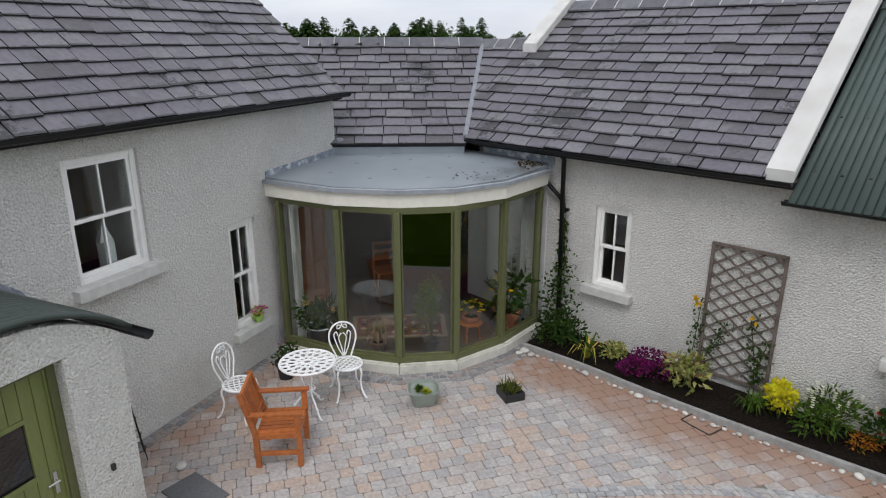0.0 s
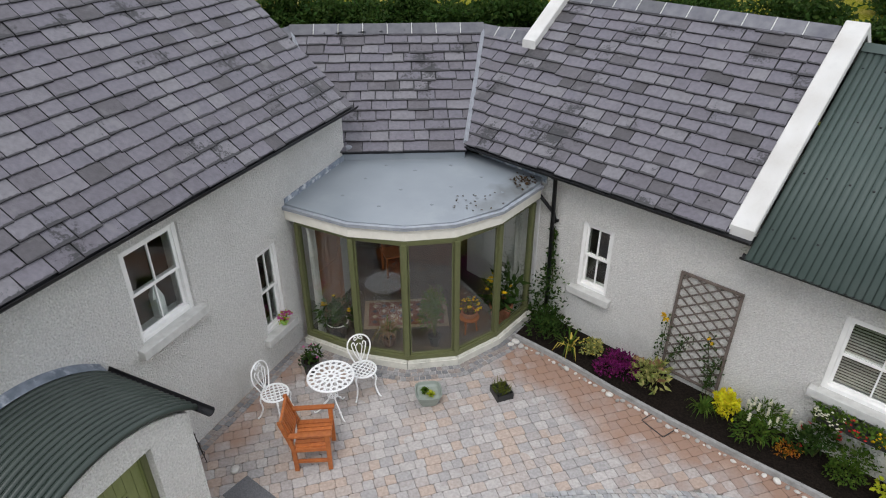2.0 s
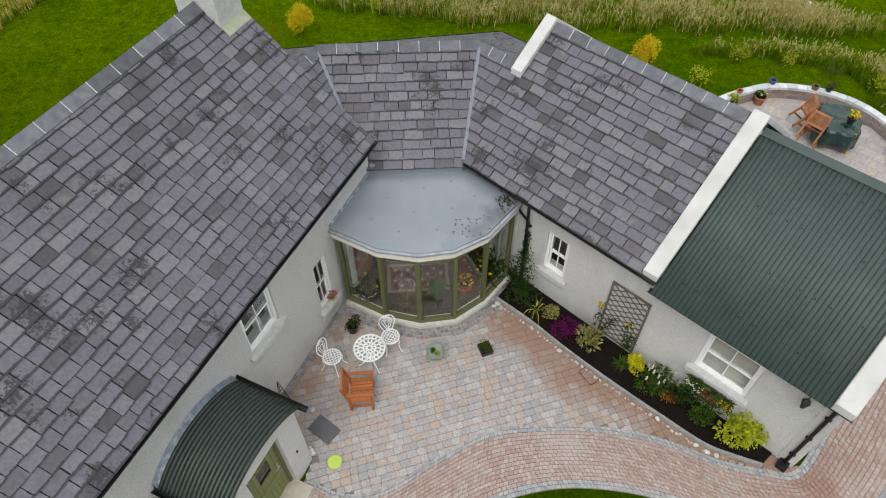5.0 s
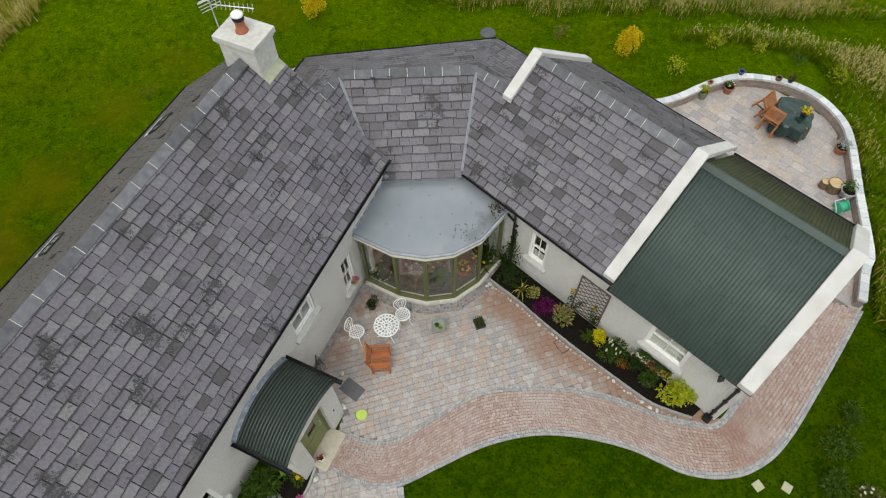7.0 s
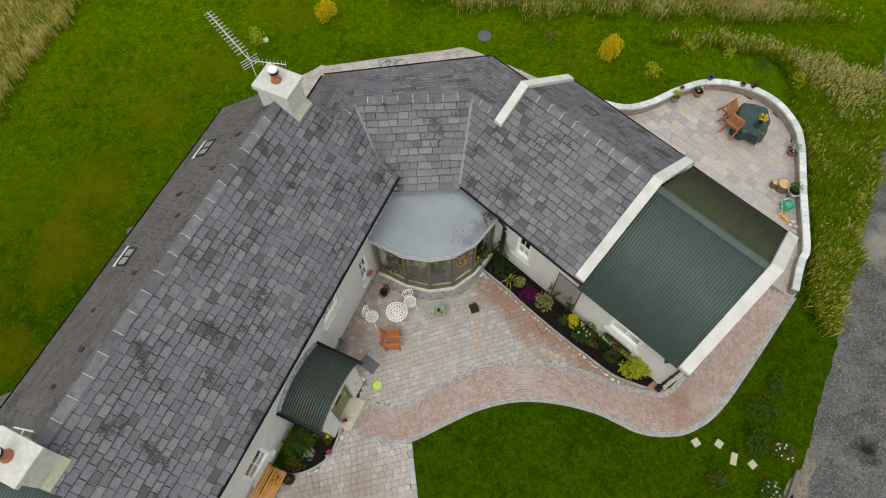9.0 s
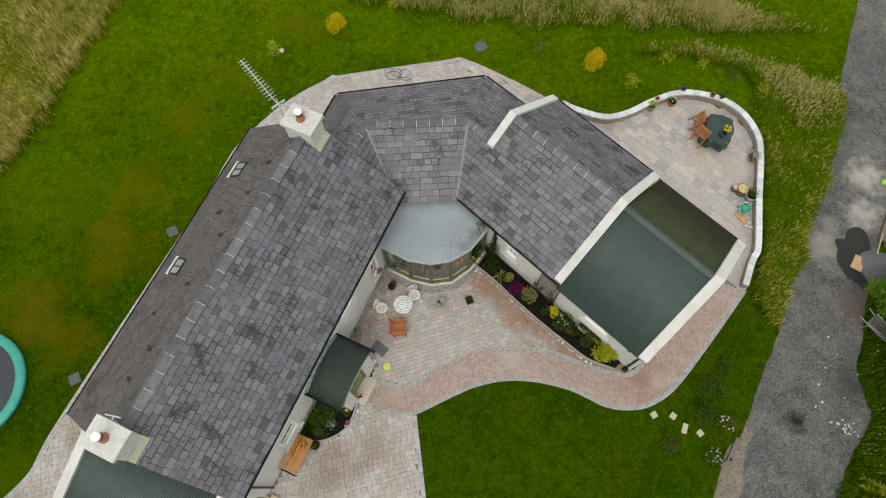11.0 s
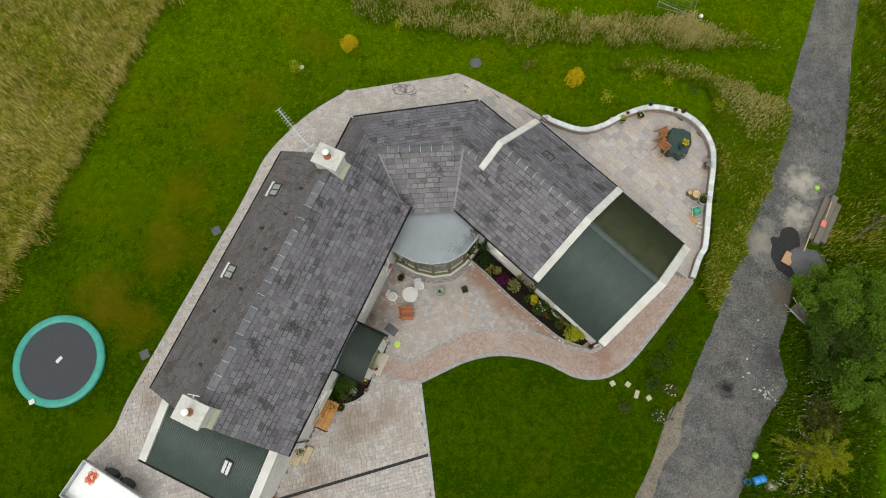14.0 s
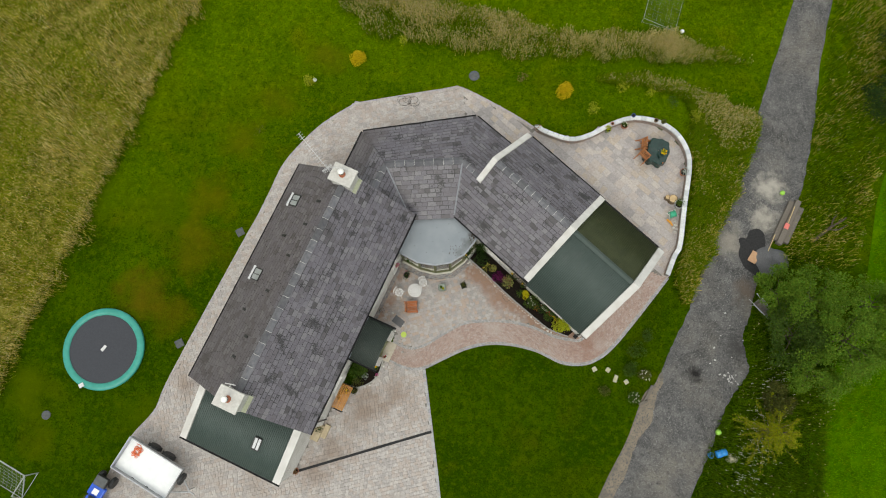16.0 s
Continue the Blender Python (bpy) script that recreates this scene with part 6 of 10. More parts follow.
M_TERRA = surf("terracotta", (0.26, 0.09, 0.045), (0.34, 0.135, 0.07), 12, 0.85, 0.15, stain=(0.40, 0.28, 0.2), sscale=6)
M_BLACK_POT = surf("black pot", (0.012, 0.012, 0.012), (0.022, 0.022, 0.022), 10, 0.5, 0.05)
M_WHITE_IRON = surf("white painted cast metal", (0.78, 0.78, 0.77), (0.84, 0.84, 0.83), 20, 0.4, 0.08, 90)
M_ORANGE_WOOD = surf("orange oiled hardwood", (0.31, 0.082, 0.018), (0.43, 0.135, 0.032), 7, 0.45, 0.15, 30, squash=(3, 3, 3), rand=0.18)


# ---- cast bistro set ----
def bistro_table(c):
    t = thing("bistro_table", "round white cast metal bistro table with a pierced top", "table", m=Matrix.Translation(c))
    R, h = 0.345, 0.69
    bm = bm_new()
    ring = lambda rad, z, n=40: [(rad * math.cos(6.28319 * k / n), rad * math.sin(6.28319 * k / n), z) for k in range(n)]
    for rad, w in ((R - 0.012, 0.016), (R * 0.70, 0.011), (R * 0.38, 0.011), (0.05, 0.016)):
        tube(bm, ring(rad, h), w, 6, closed=True)
    # petals between the rings
    for count, ra, rb, off in ((10, 0.055, R * 0.42, 0), (14, R * 0.36, R * 0.74, 0.5), (20, R * 0.68, R - 0.015, 0)):
        for k in range(count):
            a = 6.28319 * (k + off) / count
            da = 6.28319 / count * 0.44
            p = [(ra * math.cos(a), ra * math.sin(a), h), ((ra * 0.45 + rb * 0.55) * math.cos(a + da), (ra * 0.45 + rb * 0.55) * math.sin(a + da), h), (rb * math.cos(a), rb * math.sin(a), h), ((ra * 0.45 + rb * 0.55) * math.cos(a - da), (ra * 0.45 + rb * 0.55) * math.sin(a - da), h)]
            tube(bm, smooth_line(p, 3, closed=True), 0.0115, 5, closed=True)
    part("tabletop", bm, M_WHITE_IRON, t, "pierced top cast in petals", smooth=True)
    for k in range(3):
        a = 6.28319 * k / 3 - 0.9
        ca, sa = math.cos(a), math.sin(a)
        prof = [(0.13, h - 0.01), (0.10, h - 0.16), (0.055, h - 0.33), (0.07, h - 0.44), (0.15, 0.16), (0.22, 0.05), (0.275, 0.012), (0.30, 0.02)]
        bm = bm_new()
        tube(bm, smooth_line([(r * ca, r * sa, z) for r, z in prof], 4), 0.0115, 7)
        box(bm, (0.185 * ca, 0.185 * sa, 0.11), (0.035, 0.03, 0.03), a, bevel=0.01)
        part("leg", bm, M_WHITE_IRON, t, smooth=True)
    bm = bm_new()
    for rad in (0.075, 0.04):
        tube(bm, ring(rad, h - 0.36, 20), 0.008, 6, closed=True)
    for k in range(4):
        a = 1.5708 * k
        tube(bm, [(0.0, 0.0, h - 0.36), (0.075 * math.cos(a), 0.075 * math.sin(a), h - 0.36)], 0.006, 5)
    part("brace_ring", bm, M_WHITE_IRON, t, smooth=True)
    return t


def bistro_chair(m):
    """White cast chair; local +y is its front."""
    t = thing("bistro_chair", "white cast metal bistro chair with a looped back", "chair", "chairs at the bistro table", m=m)
    h, R = 0.43, 0.195
    bm = bm_new()
    n = 32
    tube(bm, [(R * math.cos(6.28319 * k / n), R * math.sin(6.28319 * k / n), h) for k in range(n)], 0.016, 6, closed=True)
    seat = part("seat", bm, M_WHITE_IRON, t, "round lattice seat", smooth=True)
    for k in range(-3, 4):
        o = k * 0.052
        half = math.sqrt(max(0, R * R - o * o))
        for sg in (1, -1):
            d1, d2 = Vector((0.7071, 0.7071 * sg, 0)), Vector((-0.7071 * sg, 0.7071, 0))
            bm = bm_new()
            tube(bm, [d2 * o * (1.25 - 0.35 * q * q) + d1 * half * q + Vector((0, 0, h + 0.004 * sg)) for q in (-1, -0.5, 0, 0.5, 1)], 0.0095, 5)
            part("lattice_bar", bm, M_WHITE_IRON, seat, smooth=True)
    # looped back
    tilt = lambda z: -0.17 - 0.16 * (z - h)
    bm = bm_new()
    loop = [(-0.085, h), (-0.125, h + 0.10), (-0.175, h + 0.25), (-0.165, h + 0.37), (-0.10, h + 0.455), (0, h + 0.485), (0.10, h + 0.455), (0.165, h + 0.37), (0.175, h + 0.25), (0.125, h + 0.10), (0.085, h)]
    tube(bm, smooth_line([(x, tilt(z), z) for x, z in loop], 4), 0.012, 7)
    part("back_hoop", bm, M_WHITE_IRON, t, smooth=True)
    for sg in (-1, 1):
        bm = bm_new()
        tube(bm, smooth_line([(x * sg, tilt(z), z) for x, z in ((0.01, h + 0.03), (0.06, h + 0.13), (0.095, h + 0.24), (0.11, h + 0.33), (0.075, h + 0.36), (0.06, h + 0.31))], 4), 0.0085, 6)
        tube(bm, smooth_line([(x * sg, tilt(z), z) for x, z in ((0.0, h + 0.03), (0.025, h + 0.16), (0.05, h + 0.28), (0.01, h + 0.34))], 4), 0.008, 6)
        tube(bm, smooth_line([(x * sg, tilt(z), z) for x, z in ((0.0, h + 0.48), (0.015, h + 0.42), (0.06, h + 0.40), (0.055, h + 0.45), (0.025, h + 0.44))], 4), 0.0075, 6)
        part("scroll", bm, M_WHITE_IRON, t, smooth=True)
    for sx, sy in ((-1, -1), (1, -1), (-1, 1), (1, 1)):
        bm = bm_new()
        tube(bm, smooth_line([(sx * a, sy * b, z) for a, b, z in ((0.13, 0.13, h), (0.155, 0.155, h - 0.08), (0.14, 0.145, h - 0.22), (0.155, 0.17, 0.10), (0.185, 0.205, 0.02), (0.20, 0.225, 0.012))], 4), [0.016] * 4 + [0.012] * 16 + [0.013], 7)
        part("leg", bm, M_WHITE_IRON, t, smooth=True)
    return t


bistro_table((-1.66, 7.12, TOP))
bistro_chair(Matrix.Translation((-2.49, 7.05, TOP)) @ Matrix.Rotation(radians(-113), 4, "Z"))
bistro_chair(Matrix.Translation((-1.25, 7.57, TOP)) @ Matrix.Rotation(radians(200), 4, "Z"))


def plank(bm, a, b, w, th, up=(0, 0, 1), bevel=0.004):
    """A straight board from a to b, w wide across and th thick along up."""
    a, b, up = Vector(a), Vector(b), Vector(up)
    x = (b - a).normalized()
    y = up.cross(x).normalized()
    z = x.cross(y)
    m = Matrix((x, y, z)).transposed().to_4x4()
    m.translation = (a + b) / 2
    box(bm, (0, 0, 0), ((b - a).length, w, th), m=m, bevel=bevel)


def garden_armchair(m, mat, name="garden_armchair", label="orange-stained slatted hardwood garden armchair", width=0.56, depth=0.52, group=""):
    """A slatted wooden chair with arms; local +y is its front."""
    t = thing(name, label, "chair", group, m=m)
    w, d, sh, ah, bh = width / 2, depth / 2, 0.42, 0.63, 0.90
    for sx in (-1, 1):
        bm = bm_new()
        plank(bm, (sx * (w - 0.025), d - 0.03, 0), (sx * (w - 0.025), d - 0.03, ah), 0.06, 0.045, (1, 0, 0))
        part("front_leg", bm, mat, t)
        bm = bm_new()
        plank(bm, (sx * (w - 0.025), -d + 0.04, 0), (sx * (w - 0.025), -d + 0.03, sh), 0.06, 0.045, (1, 0, 0))
        plank(bm, (sx * (w - 0.025), -d + 0.03, sh - 0.01), (sx * (w - 0.025), -d - 0.10, bh), 0.055, 0.042, (1, 0, 0))
        part("back_post", bm, mat, t)
        bm = bm_new()
        plank(bm, (sx * (w - 0.025), -d - 0.03, ah + 0.012), (sx * (w - 0.025), d + 0.03, ah + 0.022), 0.075, 0.026)
        part("armrest", bm, mat, t)
        bm = bm_new()
        plank(bm, (sx * (w - 0.025), -d + 0.06, 0.17), (sx * (w - 0.025), d - 0.06, 0.17), 0.03, 0.05)
        plank(bm, (sx * (w - 0.025), -d + 0.06, sh - 0.04), (sx * (w - 0.025), d - 0.06, sh - 0.035), 0.03, 0.06)
        part("side_rail", bm, mat, t)
    for k in range(7):
        x = -w + 0.07 + (2 * w - 0.14) * k / 6
        bm = bm_new()
        plank(bm, (x, -d + 0.04, sh - 0.012), (x, d - 0.01, sh + 0.006), 0.058, 0.02)
        part("seat_slat", bm, mat, t)
    for z in (0.50, 0.86):
        y = -d + 0.03 - 0.13 * (z - sh) / (bh - sh)
        bm = bm_new()
        plank(bm, (-w + 0.045, y, z), (w - 0.045, y, z), 0.03, 0.065)
        part("back_rail", bm, mat, t)
    for k in range(8):
        x = -w + 0.085 + (2 * w - 0.17) * k / 7
        bm = bm_new()
        plank(bm, (x, -d + 0.025 - 0.13 * 0.17, 0.53), (x, -d + 0.025 - 0.13 * 0.87, 0.84), 0.036, 0.014, (0, 1, 0.2))
        part("back_slat", bm, mat, t)
    bm = bm_new()
    plank(bm, (-w + 0.04, d - 0.03, sh - 0.05), (w - 0.04, d - 0.03, sh - 0.05), 0.025, 0.06)
    part("front_rail", bm, mat, t)
    return t


garden_armchair(Matrix.Translation((-1.80, 6.28, TOP)) @ Matrix.Rotation(radians(-86), 4, "Z"), M_ORANGE_WOOD)

# ---- courtyard things ----
M_TUB = surf("grey-green plastic tub", (0.20, 0.23, 0.20), (0.26, 0.29, 0.25), 8, 0.5, 0.05)
tub = thing("planter_bowl", "grey-green square bowl planted with succulents", "planter", m=Matrix.Translation((-0.25, 7.34, TOP)) @ Matrix.Rotation(0.12, 4, "Z"))
bm = bm_new()
rings = []
for hw, z in ((0.11, 0.0), (0.135, 0.01), (0.175, 0.12), (0.195, 0.20), (0.205, 0.215), (0.19, 0.215), (0.175, 0.17), (0.15, 0.15)):
    ring = []
    for k in range(32):
        a = 6.28319 * k / 32
        q = hw * (abs(math.cos(a)) ** 4 + abs(math.sin(a)) ** 4) ** -0.25
        ring.append(bm.verts.new((q * math.cos(a), q * math.sin(a), z)))
    rings.append(ring)
for ra, rb in zip(rings, rings[1:]):
    for k in range(32):
        bm.faces.new((ra[k], ra[(k + 1) % 32], rb[(k + 1) % 32], rb[k]))
bm.faces.new(rings[0][::-1])
bm.faces.new(rings[-1])
part("bowl", bm, M_TUB, tub)
r = random.Random(31)
for col, cx, cy, n in ((M_LEAF_LIME, 0.03, -0.05, 26), (M_LEAF, -0.05, 0.04, 40)):
    v, f = [], []
    for i in range(n):
        d = rand_dir(r, 0.1)
        leaf(v, f, Vector((cx, cy, 0.16)), d, Vector((0, 0, 1)), 0.085, 0.035, 0.1)
    raw("rosette", v, f, col, tub)

tray = thing("seed_tray", "black plastic crate holding a grassy herb plant", "planter", m=Matrix.Translation((0.88, 7.48, TOP)) @ Matrix.Rotation(0.35, 4, "Z"))
for name, c, size in ([("side", (sx * 0.13, 0, 0.055), (0.012, 0.30, 0.11)) for sx in (-1, 1)] + [("end", (0, sx * 0.145, 0.055), (0.248, 0.012, 0.11)) for sx in (-1, 1)] + [("base", (0, 0, 0.02), (0.248, 0.278, 0.03))]
                      + [("divider", (0, k * 0.09, 0.09), (0.248, 0.008, 0.05)) for k in (-1, 0, 1)] + [("divider", (k * 0.08, 0, 0.088), (0.008, 0.278, 0.046)) for k in (-1, 0, 1)]):
    bm = bm_new()
    box(bm, c, size, bevel=0.003)
    part(name, bm, M_BLACK_POT, tray)
v, f = [], []
for i in range(110):
    d = Vector((r.uniform(-0.7, 0.7), r.uniform(-0.7, 0.7), 1))
    leaf(v, f, Vector((r.uniform(-0.09, 0.09), r.uniform(-0.1, 0.1), 0.04)), d, rand_dir(r), r.uniform(0.12, 0.24), 0.014, 0.3)
raw("herb", v, f, M_LEAF_OLIVE, tray)

pot("plant_pot", "black plastic pot standing by the wall corner", (-2.16, 7.99, TOP), 0.10, 0.13, 0.25, M_BLACK_POT)
bush("potted_plant", "dark leafy plant with pale flowers in a black pot", "plant", (-2.16, 7.99, TOP + 0.225), (0.20, 0.20, 0.14), 150, 0.07, 0.04, M_LEAF_DARK, 41, (M_PINK, 6, 0.03, 0))

# wire obelisk
M_WIRE = surf("rusty dark wire", (0.02, 0.018, 0.016), (0.05, 0.035, 0.025), 20, 0.7, 0.1, metal=0.4)
ob_ = thing("wire_obelisk", "dark twisted wire obelisk against the wall", "plant support", m=Matrix.Translation((-3.42, 6.14, TOP)))
for k in range(5):
    a = 6.28319 * k / 5
    bm = bm_new()
    tube(bm, [(0.14 * math.cos(a), 0.14 * math.sin(a), 0), (0.075 * math.cos(a), 0.075 * math.sin(a), 0.5), (0.012 * math.cos(a), 0.012 * math.sin(a), 0.98)], 0.006, 5)
    part("upright", bm, M_WIRE, ob_)
for z in (0.12, 0.3, 0.5, 0.7):
    rr = 0.14 * (1 - z) + 0.005
    bm = bm_new()
    tube(bm, [(rr * math.cos(6.28319 * k / 14), rr * math.sin(6.28319 * k / 14), z + 0.03 * math.sin(k * 2.1)) for k in range(14)], 0.005, 5, closed=True)
    part("hoop", bm, M_WIRE, ob_)

M_MAT = surf("grey rubber doormat", (0.09, 0.09, 0.095), (0.15, 0.15, 0.155), 60, 0.9, 0.8, 150)
bm = bm_new()
box(bm, (-2.545, 5.57, TOP + 0.008), (0.60, 0.40, 0.016), radians(-37), bevel=0.005)
tagged(part("doormat", bm, M_MAT), "worn grey doormat lying askew on the paving", "doormat")
bm = bm_new()
lathe(bm, [(0.02, 0.0), (0.14, 0.0), (0.15, 0.012), (0.145, 0.022), (0.12, 0.02), (0.02, 0.018)], 28, (-2.25, 4.88, TOP))
tagged(part("flying_disc", bm, surf("lime plastic", (0.42, 0.55, 0.08), (0.48, 0.62, 0.12), 5, 0.5, 0), smooth=True), "lime green flying disc lying on the paving", "toy")
bm = bm_new()
lathe(bm, [(0.05, 0), (0.065, 0.06), (0.045, 0.13), (0.03, 0.16), (0.042, 0.20), (0.03, 0.245), (0.01, 0.26)], 12, (-2.74, 5.08, TOP))
box(bm, (-2.70, 5.03, TOP + 0.05), (0.10, 0.05, 0.07), 0.6, bevel=0.02)
tagged(part("garden_ornament", bm, surf("white glazed ornament", (0.6, 0.58, 0.54), (0.75, 0.74, 0.7), 14, 0.4)), "small white garden ornament by the porch", "ornament")
pot("plant_pot", "small white pot on the doorstep", (-3.16, 3.74, 0.11), 0.055, 0.075, 0.12, M_FRAME_WHITE)
bush("potted_flower", "bright red geranium in a small pot", "flower", (-3.16, 3.74, 0.21), (0.08, 0.08, 0.06), 40, 0.05, 0.035, M_LEAF_DARK, 42, (M_RED_FL, 12, 0.035, 0))
bm = bm_new()
box(bm, (3.13, PN + 0.012, 1.02), (0.035, 0.03, 0.06), m=M_L, bevel=0.005)
part("socket_box", bm, M_BLACK_POT, porch, "small black box")

# manhole cover: four thin steel edges round a block-filled tray
cover = thing("manhole_cover", "square paving-filled manhole cover with a thin dark rim", "manhole cover", m=Matrix.Translation((3.17, 6.86, TOP + 0.002)) @ Matrix.Rotation(radians(-56), 4, "Z"))
for k, (cx, cy, lx, ly) in enumerate(((0, 0.17, 0.40, 0.014), (0, -0.17, 0.40, 0.014), (0.20, 0, 0.014, 0.326), (-0.20, 0, 0.014, 0.326))):
    bm = bm_new()
    box(bm, (cx, cy, 0.002), (lx, ly, 0.008))
    part("rim", bm, M_BLACK_POT, cover)

# pebbles along the kerb
def pebble_mesh(seed, flat=0.55):
    rr = random.Random(seed)
    bm = bm_new()
    bmesh.ops.create_icosphere(bm, subdivisions=2, radius=1.0)
    for vv in bm.verts:
        vv.co *= 1 + 0.16 * noise.noise(vv.co * 1.3 + Vector((seed * 3.1, 0, 0)))
        vv.co.z *= flat
        vv.co.x *= 1.25
    return finish(bm, "pebble", M_PEBBLE, True)


M_PEBBLE = surf("mixed pebbles", (0.36, 0.34, 0.31), (0.52, 0.50, 0.46), 10, 0.75, 0.2, rand=0.45, hue=0.015)
PEBBLES = [pebble_mesh(k) for k in range(4)]
r = random.Random(8)
line = [Vector(p) for p in KERB]
edge = offset_line(line, 0.11)
acc = [0.0]
for p, q in zip(edge, edge[1:]):
    acc.append(acc[-1] + (q - p).length)
dd = 0.05
while dd < acc[-1] - 0.4:
    i = max(1, int(np.searchsorted(acc, dd)))
    p = edge[i - 1].lerp(edge[i], (dd - acc[i - 1]) / (acc[i] - acc[i - 1]))
    sc = r.choice((0.016, 0.02, 0.026, 0.032, 0.034, 0.052))
    ob = new("pebble", PEBBLES[r.randrange(4)])
    ob.matrix_basis = Matrix.Translation((p.x + r.uniform(-0.02, 0.03), p.y + r.uniform(-0.03, 0.02), TOP + sc * 0.45)) @ Matrix.Rotation(r.uniform(0, 6.28), 4, "Z") @ Matrix.Diagonal((sc, sc * r.uniform(0.8, 1.1), sc, 1))
    tagged(ob, "smooth rounded pebble laid along the bed's kerb", "pebble", "pebbles along the kerb")
    dd += sc * 2.0 + r.uniform(0.0, 0.08)
for x, y, sc in ((1.22, 8.75, 0.06), (1.13, 8.68, 0.045), (1.30, 8.62, 0.05), (1.18, 8.60, 0.035), (-3.26, 3.26, 0.07), (-3.32, 3.18, 0.05), (-3.68, 2.70, 0.05), (-3.95, 2.28, 0.05), (-4.2, 2.2, 0.04), (-2.85, 6.0, 0.06), (-2.30, 3.98, 0.06)):
    ob = new("pebble", PEBBLES[r.randrange(4)])
    ob.matrix_basis = Matrix.Translation((x, y, TOP + sc * 0.45)) @ Matrix.Rotation(r.uniform(0, 6.28), 4, "Z") @ Matrix.Diagonal((sc, sc, sc, 1))
    tagged(ob, "loose pale stone lying on the paving", "stone")

# ---- on the low wing's wall ----
M_TRELLIS = surf("weathered brown timber", (0.085, 0.066, 0.055), (0.15, 0.12, 0.10), 10, 0.9, 0.3, 40)
trel = thing("trellis", "weathered brown diamond lattice trellis fixed to the wall", "trellis")
TE0, TE1, TZ0, TZ1, TF = -2.89, -2.01, 0.20, 2.0, F_WALL - 0.03
for a, b in (((TE0, TZ0), (TE0, TZ1)), ((TE1, TZ0), (TE1, TZ1)), ((TE0, TZ0), (TE1, TZ0)), ((TE0, TZ1), (TE1, TZ1))):
    bm = bm_new()
    c, sz = ((a[0] + b[0]) / 2, TF - 0.004, (a[1] + b[1]) / 2), (max(abs(b[0] - a[0]) + 0.035, 0.04), 0.032, max(abs(b[1] - a[1]) + 0.035, 0.04))
    box(bm, c, sz, m=M_R, bevel=0.004)
    part("frame_bar", bm, M_TRELLIS, trel)
W_, H_ = TE1 - TE0, TZ1 - TZ0
sl = 0.72
for sg in (1, -1):
    k = -W_ * sl
    while k < H_ + W_ * sl:
        pts = []
        for x in (W_ * i / 59 for i in range(60)):
            z = k + sl * (x if sg > 0 else W_ - x)
            if 0 <= z <= H_:
                pts.append((x, z))
        if len(pts) > 3:
            bm = bm_new()
            (xa, za), (xb, zb) = pts[0], pts[-1]
            plank(bm, pr(TE0 + xa, TF + 0.006 * sg, TZ0 + za), pr(TE0 + xb, TF + 0.006 * sg, TZ0 + zb), 0.024, 0.008, -Vector((RF.x, RF.y, 0)), 0)
            part("lath", bm, M_TRELLIS, trel)
        k += 0.178


def downpipe(house, pts, r=0.036):
    bm = bm_new()
    tube(bm, pts, r, 10)
    pp = part("downpipe", bm, M_GUTTER, house, "black plastic downpipe", smooth=True)
    return pp


fw = F_WALL - 0.06
downpipe(annexe, [pr(-5.13, F_EAVE - 0.01, 2.90), pr(-5.13, fw - 0.10, 2.82), pr(-5.13, fw, 0.10)])
downpipe(annexe, [pr(-5.46, fw - 0.10, 2.50), pr(-5.40, fw - 0.05, 2.40), pr(-5.17, fw, 2.18), pr(-5.13, fw, 2.0)], 0.032)
downpipe(annexe, [pr(1.60, 7.92, 2.70), pr(1.60, fw, 2.52), pr(1.60, fw, 0.12)])
for z in (0.5, 1.25, 2.05):
    for e in (-5.13, 1.60):
        bm = bm_new()
        box(bm, (e, fw + 0.02, z), (0.12, 0.05, 0.045), m=M_R, bevel=0.008)
        part("pipe_clip", bm, M_GUTTER, annexe)
bm = bm_new()
box(bm, (1.60, fw - 0.06, 0.09), (0.20, 0.22, 0.14), m=M_R, bevel=0.02)
part("drain_hopper", bm, M_GUTTER, annexe)
downpipe(main_house, [pl(-2.0, N_EAVE + 0.03, 3.62), pl(-2.0, N_WALL + 0.06, 3.45), pl(-2.0, N_WALL + 0.06, 0.1)])
lamp = thing("wall_lamp", "black lantern on a bracket fixed to the wall", "wall lamp")
bm = bm_new()
box(bm, (1.15, F_WALL - 0.01, 2.36), (0.07, 0.02, 0.16), m=M_R, bevel=0.006)
tube(bm, [pr(1.15, F_WALL - 0.01, 2.36), pr(1.15, F_WALL - 0.10, 2.42), pr(1.15, F_WALL - 0.17, 2.36)], 0.011, 7)
part("bracket", bm, M_GUTTER, lamp)
bm = bm_new()
lathe(bm, [(0.04, -0.24), (0.075, -0.06), (0.085, -0.05), (0.06, 0.0), (0.015, 0.03)], 6, pr(1.15, F_WALL - 0.17, 2.34))
part("lantern", bm, M_BLACK_POT, lamp)

